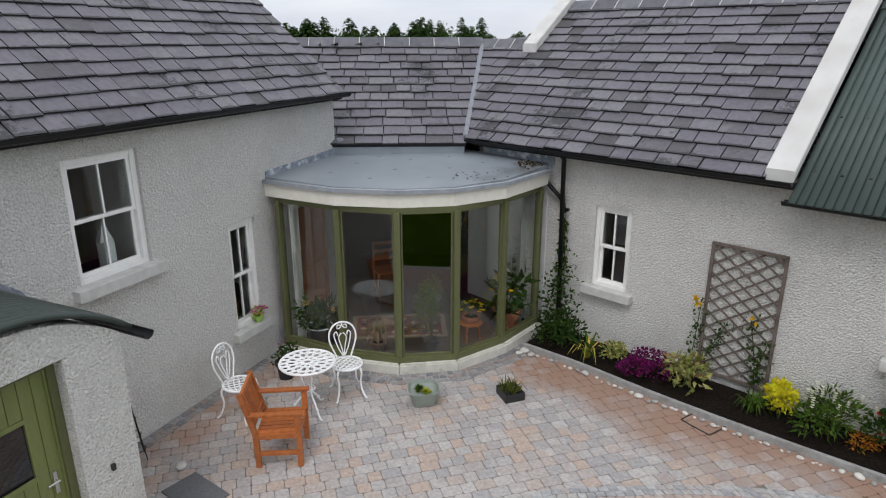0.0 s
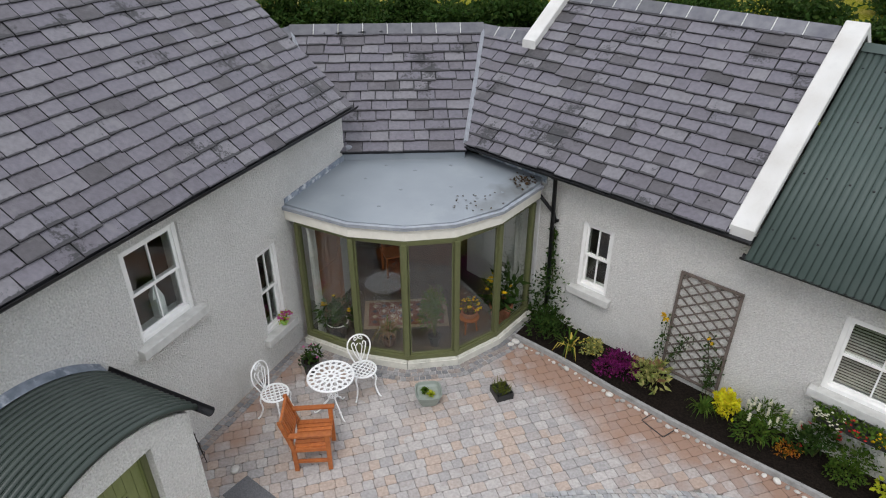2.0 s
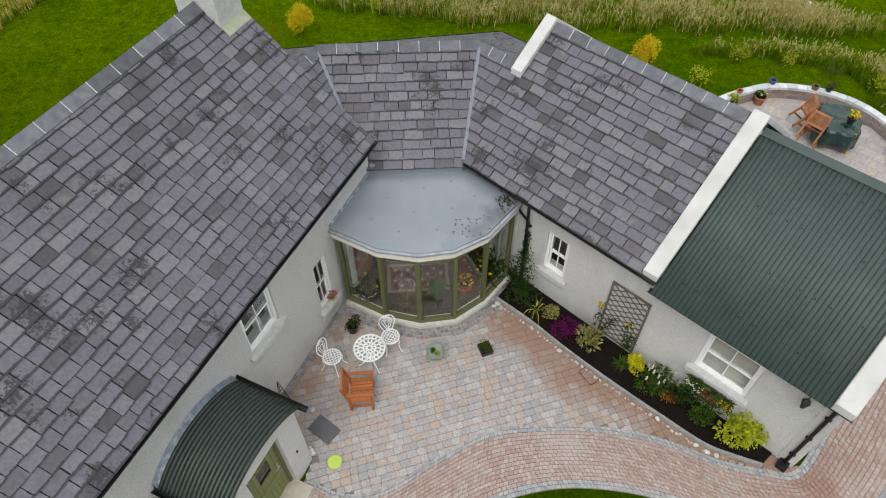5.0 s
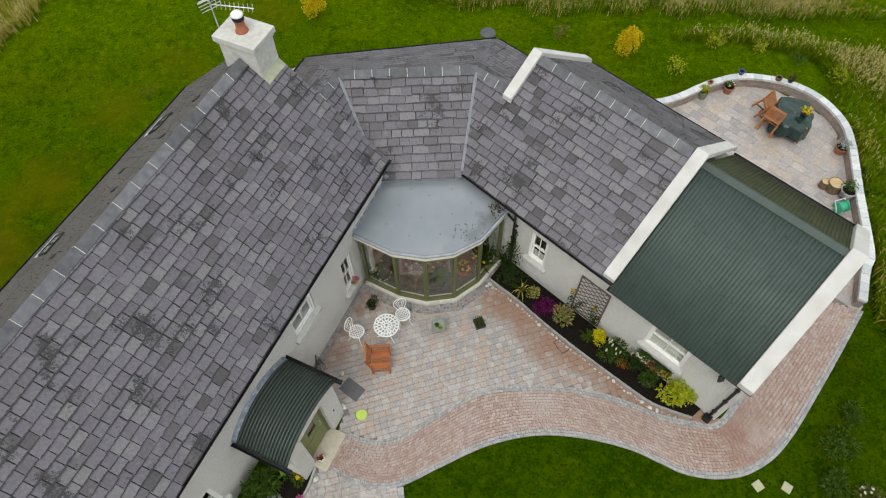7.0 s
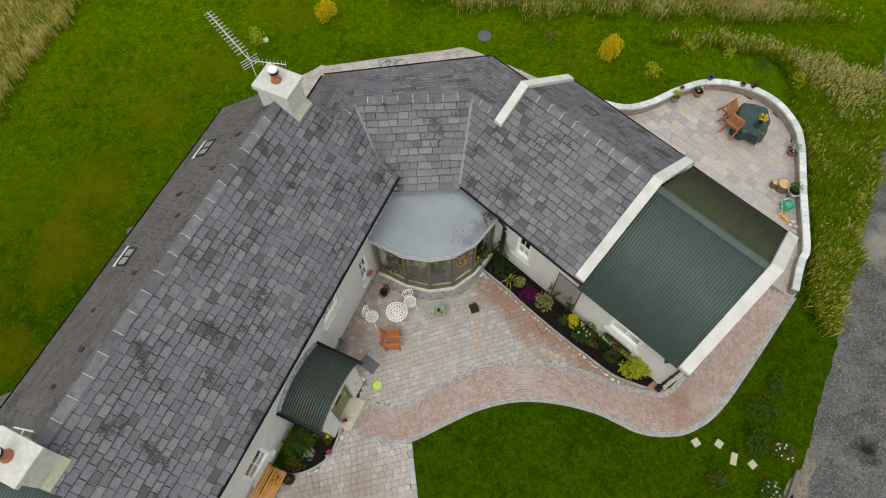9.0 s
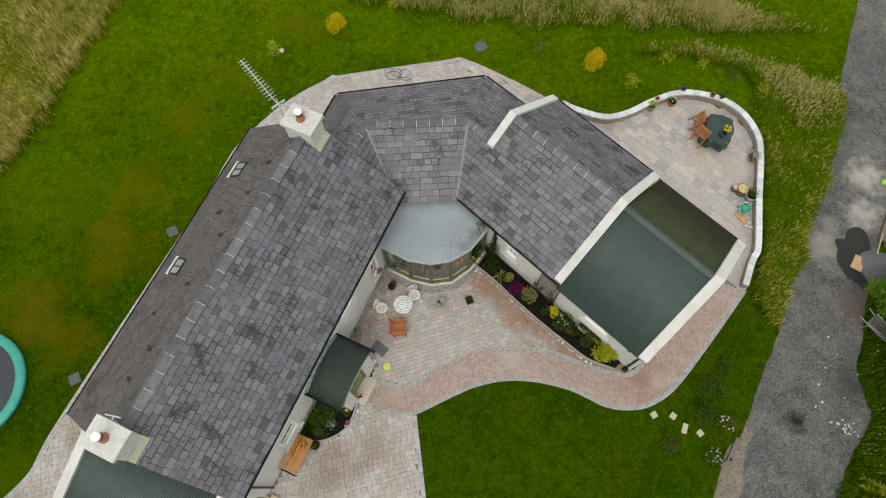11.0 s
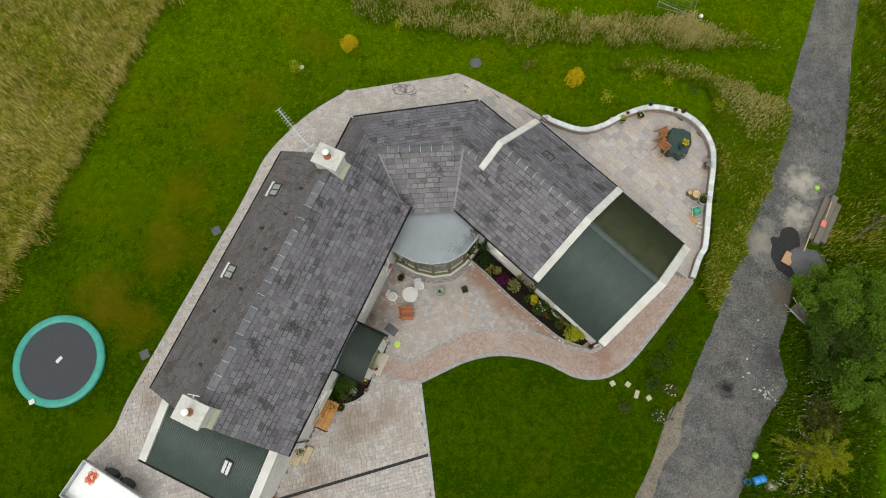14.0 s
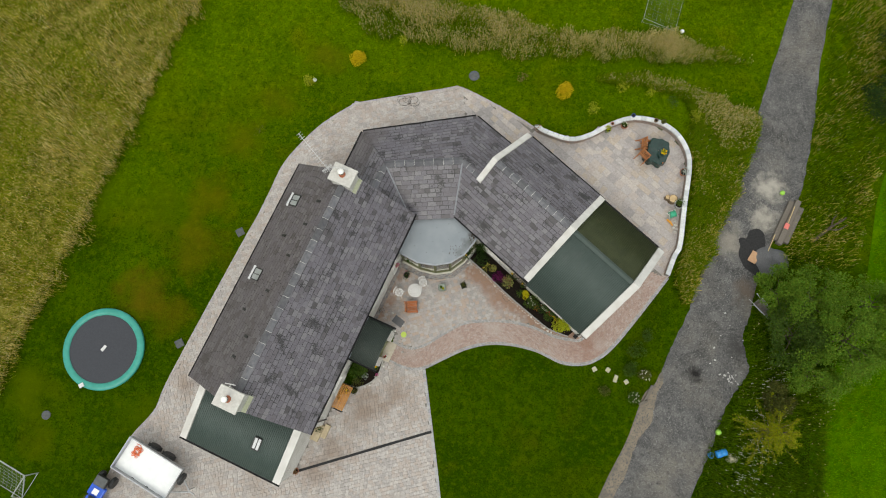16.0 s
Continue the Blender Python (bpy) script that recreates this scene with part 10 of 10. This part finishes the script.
for k, (x, y, h, sp, mat, lab) in enumerate(((16.9, 7.0, 2.0, 1.3, M_LEAF_HEDGE, "leafy mid-green hedgerow shrub by the lane"), (18.6, 6.6, 2.6, 1.8, M_LEAF_HEDGE, "broad mid-green hedgerow shrub"), (17.4, 4.9, 2.4, 1.7, M_LEAF, "dark green hedgerow shrub beside the lane"), (19.9, 4.6, 2.9, 2.0, M_LEAF_HEDGE, "spreading green hedgerow shrub"), (18.2, 2.9, 2.3, 1.6, M_LEAF_HEDGE, "fresh green hedgerow shrub with gaps"), (20.7, 4.2, 2.2, 1.5, M_LEAF_HEDGE, "dense mid-green hedgerow shrub"), (24.2, 17.6, 2.8, 1.9, M_LEAF_DARK, "dark green roadside thicket"), (26.0, 20.5, 3.0, 2.0, M_LEAF_DARK, "tall dark roadside thicket"), (21.6, 6.4, 2.4, 1.6, M_LEAF_HEDGE, "loose green field-edge shrub"), (16.6, 1.6, 1.0, 0.9, M_LEAF_OLIVE, "low olive bramble by the lane"))):
    tree("hedgerow_shrub", lab, (x, y, 0), h, sp, 6000, 0.115, mat, 300 + k, limbs=9, category="shrub")
# golden larch-like conifer with arching sprays
con = thing("conifer", "feathery olive-yellow young conifer with arching branches", "conifer", m=Matrix.Translation((15.9, 0.2, 0)))
rr = random.Random(55)
bm = bm_new()
tube(bm, [(0, 0, -0.05), (0.05, 0, 1.3), (0, 0.05, 2.7)], [0.08, 0.05, 0.01], 8)
v, f = [], []
for k in range(64):
    a, z = rr.uniform(0, 6.283), rr.uniform(0.15, 2.5)
    ln = (1 - z / 3.0) * 1.9 * rr.uniform(0.55, 1.15) + 0.25
    d = Vector((math.cos(a), math.sin(a), 0))
    path = [Vector((0, 0, z)) + d * ln * t + Vector((0, 0, 0.35 * math.sin(t * 2.2) * ln * 0.5)) for t in (0, 0.35, 0.7, 1.0)]
    tube(bm, path, [0.016, 0.011, 0.007, 0.003], 5)
    for j in range(120):
        t = rr.uniform(0.08, 1.0)
        i = min(2, int(t * 3))
        q = path[i].lerp(path[i + 1], t * 3 - i) + rand_dir(rr) * 0.03
        leaf(v, f, q, d * 0.7 + rand_dir(rr) * 1.0, Vector((0, 0, 1)), rr.uniform(0.07, 0.17), 0.022, 0.25)
part("trunk", bm, M_BARK, con)
raw("crown", v, f, leaf_mat("olive-yellow needles", (0.150, 0.190, 0.006), (0.275, 0.285, 0.014), 0.35, gloss=0.05), con)
# white umbels along the verge
rr = random.Random(66)
umb = thing("cow_parsley", "scattered white umbel flowers along the verge", "flower", kind="stuff")
v, f = [], []
for i in range(190):
    t = rr.random() ** 1.3
    x, y = 14.6 + 2.6 * t + rr.gauss(0, 0.5), -2.5 + 6.5 * t + rr.gauss(0, 0.6)
    for j in range(6):
        leaf(v, f, Vector((x, y, 0.55 + rr.uniform(-0.15, 0.3))), Vector((math.cos(j), math.sin(j), 0.25)), Vector((0, 0, 1)), 0.026, 0.022, 0)
raw("umbels", v, f, M_WHITE_FL, umb, kind="stuff")

# ---- by the lane: spoil heap, sleeper, tools ----
M_EARTH = surf("wet black earth", (0.006, 0.006, 0.007), (0.022, 0.021, 0.021), 14, 0.8, 0.9, 40, dist=0.04)
M_TARMAC = surf("grey grit heap", (0.07, 0.072, 0.076), (0.15, 0.15, 0.155), 30, 0.95, 0.9, 60, dist=0.03)


def heap(name, label, c, rx, ry, h, mat, seed, rough=0.3):
    bm = bm_new()
    n, rings = 36, 9
    vs = []
    for i in range(rings + 1):
        t = i / rings
        row = []
        for k in range(n):
            a = 6.283 * k / n
            w = 1 + rough * noise.noise(Vector((math.cos(a) * 1.3, math.sin(a) * 1.3, seed)))
            x, y = rx * t * w * math.cos(a), ry * t * w * math.sin(a)
            z = h * (1 - t) ** 0.8 * (1 + 0.35 * noise.noise(Vector((x * 3, y * 3, seed)))) if i < rings else -0.01
            row.append(bm.verts.new((c[0] + x, c[1] + y, 0.02 + z)))
            if i == 0:
                break
        vs.append(row)
    for k in range(n):
        bm.faces.new((vs[0][0], vs[1][k], vs[1][(k + 1) % n]))
    for i in range(1, rings):
        for k in range(n):
            bm.faces.new((vs[i][k], vs[i + 1][k], vs[i + 1][(k + 1) % n], vs[i][(k + 1) % n]))
    return tagged(part(name, bm, mat, smooth=True), label, "heap")


heap("earth_spill", "spread of wet black earth on the lane", (16.25, 9.5), 0.95, 1.35, 0.10, M_EARTH, 3.3, 0.5)
heap("gravel_mound", "low grey heap of grit beside the lane", (17.2, 8.9), 0.95, 0.85, 0.42, M_TARMAC, 7.1, 0.3)
M_SLEEPER = surf("weathered sleeper", (0.10, 0.085, 0.07), (0.17, 0.15, 0.125), 9, 0.9, 0.6, 25, squash=(4, 4, 4))
sl_dir = math.atan2(2.3, 1.25)
for off, z, ln in ((-0.02, 0.16, 2.7), (-0.34, 0.10, 2.2), (0.24, 0.09, 2.4)):
    bm = bm_new()
    box(bm, (18.25 - math.sin(sl_dir) * off, 10.95 + math.cos(sl_dir) * off, z + 0.012), (ln, 0.28, 2 * z), sl_dir, bevel=0.02)
    tagged(part("timber_sleeper", bm, M_SLEEPER), "weathered timber sleeper lying beside the lane", "timber", "sleepers beside the lane")
shovel = thing("shovel", "shovel with a pink blade resting on the sleepers", "shovel", m=Matrix.Translation((18.3, 11.1, 0.345)) @ Matrix.Rotation(sl_dir, 4, "Z"))
bm = bm_new()
tube(bm, [(-0.3, 0, 0.02), (0.75, 0.05, 0.02)], 0.018, 7)
part("shaft", bm, surf("pale ash", (0.45, 0.33, 0.15), (0.55, 0.42, 0.2), 8, 0.7), shovel)
bm = bm_new()
box(bm, (-0.45, 0, 0.02), (0.32, 0.24, 0.03), bevel=0.012)
part("blade", bm, surf("pink plastic", (0.55, 0.12, 0.10), (0.65, 0.18, 0.15), 5, 0.4), shovel)
bm = bm_new()
tube(bm, [(16.95, 9.35, 0.42), (17.45, 10.25, 0.30)], [0.022, 0.02], 8)
tagged(part("tool_handle", bm, bpy.data.materials["pale ash"]), "pale wooden tool handle lying on the heap", "handle")
bm = bm_new()
box(bm, (16.3, 9.05, 0.14), (0.62, 0.44, 0.03), 1.0, bevel=0.006)
tagged(part("board", bm, surf("tan plywood", (0.38, 0.22, 0.12), (0.46, 0.28, 0.16), 6, 0.8)), "tan plywood board lying on the earth", "board")
M_LIME = surf("lime toy plastic", (0.25, 0.5, 0.05), (0.3, 0.6, 0.08), 4, 0.4, 0)
for x, y, rad in ((18.15, 12.6, 0.13), (13.72, 0.06, 0.15)):
    bm = bm_new()
    bmesh.ops.create_uvsphere(bm, u_segments=18, v_segments=10, radius=rad, matrix=Matrix.Translation((x, y, rad + 0.01)))
    tagged(part("toy_ball", bm, M_LIME, smooth=True), "lime green ball lying by the lane", "ball")
drum = thing("blue_drum", "blue plastic drum lying in the verge", "drum", m=Matrix.Translation((13.75, -0.95, 0.24)) @ Matrix.Rotation(0.3, 4, "Z") @ Matrix.Rotation(1.5708, 4, "Y"))
M_SKYBLUE = surf("bright blue plastic", (0.01, 0.16, 0.42), (0.015, 0.22, 0.55), 4, 0.35, 0.02)
bm = bm_new()
lathe(bm, [(0.15, -0.27), (0.18, -0.25), (0.17, -0.1), (0.185, -0.09), (0.185, -0.06), (0.17, -0.05), (0.17, 0.1), (0.185, 0.11), (0.17, 0.14), (0.18, 0.25), (0.15, 0.27)], 22)
part("drum_body", bm, M_SKYBLUE, drum, smooth=True)
bm = bm_new()
lathe(bm, [(0.04, 0.271), (0.04, 0.30), (0.01, 0.302)], 12, (0.1, 0, 0))
part("bung", bm, M_BLACK_POT, drum)
bm = bm_new()
lathe(bm, [(0.11, 0), (0.15, 0.2), (0.16, 0.2), (0.14, 0.19), (0.10, 0.03)], 16, (13.25, -1.05, 0))
tagged(part("bucket", bm, M_SKYBLUE), "small blue bucket beside the drum", "bucket")
heap("rubble_bag", "crumpled cream sack in the verge", (14.3, -1.25), 0.3, 0.26, 0.26, surf("cream sack", (0.40, 0.36, 0.26), (0.5, 0.46, 0.34), 8, 0.9, 0.4), 9.0, 0.4)
# dead branch in the rough grass
dead = thing("dead_branch", "dark fallen branch lying in the rough verge", "branch")
for path, rad in (([(19.55, 9.95, 0.10), (20.3, 10.55, 0.22), (21.4, 11.2, 0.16)], [0.10, 0.13, 0.05]), ([(20.3, 10.55, 0.22), (20.75, 10.5, 0.42), (21.2, 10.75, 0.5)], [0.06, 0.04, 0.015]), ([(20.5, 10.65, 0.2), (20.6, 11.1, 0.35), (20.9, 11.4, 0.32)], [0.05, 0.035, 0.012])):
    bm = bm_new()
    tube(bm, smooth_line(path, 3), [rad[0] + (rad[2] - rad[0]) * k / 6 for k in range(7)], 7)
    part("limb", bm, M_BARK, dead)
# wheelbarrow at the foot of the hedgerow
barrow = thing("wheelbarrow", "dark wheelbarrow with a pale rim beside the hedgerow", "wheelbarrow", m=Matrix.Translation((16.35, 6.35, 0.02)) @ Matrix.Rotation(radians(-52), 4, "Z"))
bm = bm_new()
rings = []
for hx, hy, z in ((0.22, 0.16, 0.30), (0.40, 0.28, 0.56), (0.38, 0.26, 0.55), (0.20, 0.14, 0.32)):
    rings.append([bm.verts.new((x * hx + 0.04 * x, y * hy, z)) for x, y in ((-1, -1), (1, -0.8), (1, 0.8), (-1, 1))])
for ra, rb in zip(rings, rings[1:]):
    for k in range(4):
        bm.faces.new((ra[k], ra[(k + 1) % 4], rb[(k + 1) % 4], rb[k]))
bm.faces.new(rings[0][::-1])
bm.faces.new(rings[-1])
part("tray", bm, surf("rusty grey tray", (0.10, 0.088, 0.078), (0.19, 0.17, 0.15), 9, 0.7, 0.2), barrow, "rusty grey tray")
bm = bm_new()
tube(bm, [(-0.44, -0.28, 0.565), (0.44, -0.225, 0.565), (0.44, 0.225, 0.565), (-0.44, 0.28, 0.565)], 0.016, 6, closed=True)
part("tray_rim", bm, M_GALV, barrow, "pale rolled rim")
for sy in (-1, 1):
    bm = bm_new()
    tube(bm, [(0.62, sy * 0.05, 0.19), (0.1, sy * 0.17, 0.30), (-0.75, sy * 0.27, 0.50)], 0.016, 6)
    tube(bm, [(-0.3, sy * 0.20, 0.36), (-0.36, sy * 0.22, 0.0)], 0.014, 6)
    part("handle", bm, M_GALV, barrow)
bm = bm_new()
lathe(bm, [(0.07, -0.04), (0.17, -0.045), (0.19, 0.0), (0.17, 0.045), (0.07, 0.04)], 18, m=Matrix.Translation((0.62, 0, 0.19)) @ Matrix.Rotation(1.5708, 4, "X"))
part("wheel", bm, M_BLACK_POT, barrow)
# pale rubble dropped on the lane
rr = random.Random(73)
M_RUBBLE = surf("white rubble", (0.34, 0.33, 0.32), (0.48, 0.47, 0.45), 12, 0.9, 0.4)
for k in range(26):
    near_ = k < 17
    x, y, sc = (14.55 + rr.gauss(0, 0.28), 2.75 + rr.gauss(0, 0.22), rr.uniform(0.02, 0.06)) if near_ else (rr.uniform(13.6, 15.6), rr.uniform(2.6, 7.0), rr.uniform(0.025, 0.06))
    ob = new("rubble", PEBBLES[k % 4].copy() if k < 4 else RUBBLE[k % 4])
    if k < 4:
        ob.data.materials.clear()
        ob.data.materials.append(M_RUBBLE)
        RUBBLE = (RUBBLE if k else []) + [ob.data]
    ob.matrix_basis = Matrix.Translation((x, y, 0.045 + sc * 0.3)) @ Matrix.Rotation(rr.uniform(0, 6.28), 4, "Z") @ Matrix.Diagonal((sc, sc * rr.uniform(0.5, 1), sc * 0.6, 1))
    tagged(ob, "broken white rubble lying on the gravel lane", "rubble", "rubble on the lane")
# gate stump at the lawn's corner
for x, y, ln, a in ((10.35, 1.95, 0.9, 1.05), (10.05, 1.5, 0.5, 0.5)):
    bm = bm_new()
    box(bm, (x, y, 0.06), (ln, 0.16, 0.14), a, bevel=0.02)
    tagged(part("edging_timber", bm, M_SLEEPER), "old edging timber at the lawn's corner", "timber")

# ---- distance ----
sheet("rough_pasture", [Vector(p) for p in ((-90, 44), (-20, 33), (30, 33), (90, 42), (95, 60), (-95, 60))], 0.05, M_ROUGH, "rough straw-coloured pasture beyond the hedge", "field")
sheet("far_pasture", [Vector(p) for p in ((-260, 60), (260, 60), (420, 330), (-420, 330))], 0.06, M_PASTURE, "bright green pasture in the distance", "field")


def foliage_belt(name, label, seats, mat, seed, leaves, l):
    """Many shrubs or tree crowns in one belt, leaf by leaf."""
    rr = random.Random(seed)
    v, f = [], []
    for x, y, rad, h in seats:
        for j in range(4):
            clump(v, f, rr, (x + rr.gauss(0, rad * 0.3), y + rr.gauss(0, rad * 0.3), h * (0.12 + 0.26 * j)), (rad, rad, h * 0.3), leaves // 4, l, l * 0.6, shell=0.2, low=-0.8, lobes=6)
    v = [Vector((p.x, p.y, max(0.02, p.z))) for p in v]
    return raw(name, v, f, mat, None, label, "stuff")


rr = random.Random(91)
hedge = [(x + rr.uniform(-0.5, 0.5), 31.3 + rr.uniform(-0.5, 0.8), rr.uniform(1.0, 1.5), rr.choice((1.2, 1.4, 1.5, 1.7, 2.0))) for x in (-26 + 1.5 * k for k in range(22))]
hedge += [(6.4 + 1.15 * k + rr.uniform(-0.3, 0.3), 29.6 - 0.33 * k + rr.uniform(-0.4, 0.6), rr.uniform(1.0, 1.5), rr.uniform(1.7, 2.7)) for k in range(11)]
hedge += [(24.5 + 2.0 * k, 36.5 + 1.5 * k, 1.5, rr.uniform(2.2, 3.4)) for k in range(8)]
foliage_belt("hedge", "dense dark green mixed hedge beyond the lawn", hedge, M_LEAF_DARK, 401, 3000, 0.24)
scrub = [(rr.uniform(-34, 22), rr.uniform(66, 74), rr.uniform(0.8, 1.6), rr.uniform(1.5, 3.2)) for k in range(16)]
foliage_belt("scrub", "scattered dark bushes in the far pasture", scrub, M_LEAF_DARK, 402, 420, 0.38)


def far_conifers(seed, seats):
    rr = random.Random(seed)
    v, f = [], []
    for x, y, h, w in seats:
        k = len(v)
        v += [Vector((x - 0.16, y, 0)), Vector((x + 0.16, y, 0)), Vector((x, y, h)), Vector((x, y - 0.16, 0)), Vector((x, y + 0.16, 0))]
        f += [(k, k + 1, k + 2), (k + 3, k + 4, k + 2)]
        for i in range(330):
            t = rr.random() ** 0.75
            z = h * (0.10 + 0.90 * t)
            a = rr.uniform(0, 6.283)
            reach = w * (1 - t) ** 0.55 * rr.uniform(0.4, 1.1) + 0.12
            d = Vector((math.cos(a), math.sin(a), rr.uniform(-0.35, 0.15)))
            leaf(v, f, Vector((x, y, z)) + d * reach * 0.25, d, Vector((0, 0, 1)), reach, 0.5 + 0.2 * w * (1 - t), 0.15)
    return raw("woodland", v, f, M_LEAF_DARK, None, "dark conifer woodland along the horizon", "stuff")


seats = [(rr.uniform(-95, -40), rr.uniform(112, 130), rr.uniform(4.0, 7.0), rr.uniform(1.4, 2.4)) for k in range(40)]
seats += [(rr.uniform(-42, 9), rr.uniform(112, 130), rr.uniform(5.0, 8.2), rr.uniform(1.9, 3.2)) for k in range(52)]
seats += [(rr.uniform(12, 150), rr.uniform(190, 230), rr.uniform(4.0, 6.5), rr.uniform(2.0, 3.6)) for k in range(70)]
far_conifers(411, seats)
broad = [(rr.uniform(-40, 16), rr.uniform(107, 113), rr.uniform(1.6, 2.6), rr.uniform(2.2, 4.4)) for k in range(34)]
broad += [(rr.uniform(-42, 9), rr.uniform(114, 130), rr.uniform(1.6, 2.6), rr.uniform(3.2, 5.6)) for k in range(34)]
foliage_belt("far_trees", "dark broadleaf trees on the horizon", broad, M_LEAF_DARK, 403, 420, 0.6)
for x, y, w, d, h, wall_m, roof_m, name, lab in ((-5.3, 104, 7, 6, 2.6, M_SILL, M_BATTEN, "far_house", "small pale house with a grey gable roof far off"), (8.2, 105, 7.4, 3.2, 2.9, M_SILL, surf("rusty sheet", (0.20, 0.085, 0.06), (0.36, 0.22, 0.17), 0.6, 0.8), "far_barn", "long pale barn with a rusty red roof far off")):
    t = thing(name, lab, "building", m=Matrix.Translation((x, y, -1.35)) @ Matrix.Rotation(radians(70 if x < 0 else 0), 4, "Z"))
    bm = bm_new()
    solid(bm, [(-w / 2, -d / 2, 0), (-w / 2, d / 2, 0), (-w / 2, d / 2, h), (-w / 2, 0, h + d * 0.32), (-w / 2, -d / 2, h)], [(w / 2, -d / 2, 0), (w / 2, d / 2, 0), (w / 2, d / 2, h), (w / 2, 0, h + d * 0.32), (w / 2, -d / 2, h)])
    part("wall", bm, wall_m, t)
    for sg in (-1, 1):
        bm = bm_new()
        solid(bm, [(-w / 2 - 0.2, sg * (d / 2 + 0.25), h - 0.1), (w / 2 + 0.2, sg * (d / 2 + 0.25), h - 0.1), (w / 2 + 0.2, 0, h + d * 0.32 + 0.12), (-w / 2 - 0.2, 0, h + d * 0.32 + 0.12)], [(-w / 2 - 0.2, sg * (d / 2 + 0.25), h + 0.02), (w / 2 + 0.2, sg * (d / 2 + 0.25), h + 0.02), (w / 2 + 0.2, 0, h + d * 0.32 + 0.24), (-w / 2 - 0.2, 0, h + d * 0.32 + 0.24)])
        part("roof", bm, roof_m, t)
    bm = bm_new()
    box(bm, (-w * 0.2, -d / 2 - 0.01, 1.4), (1.1, 0.06, 1.2))
    part("window", bm, M_DARK_GLASS, t)
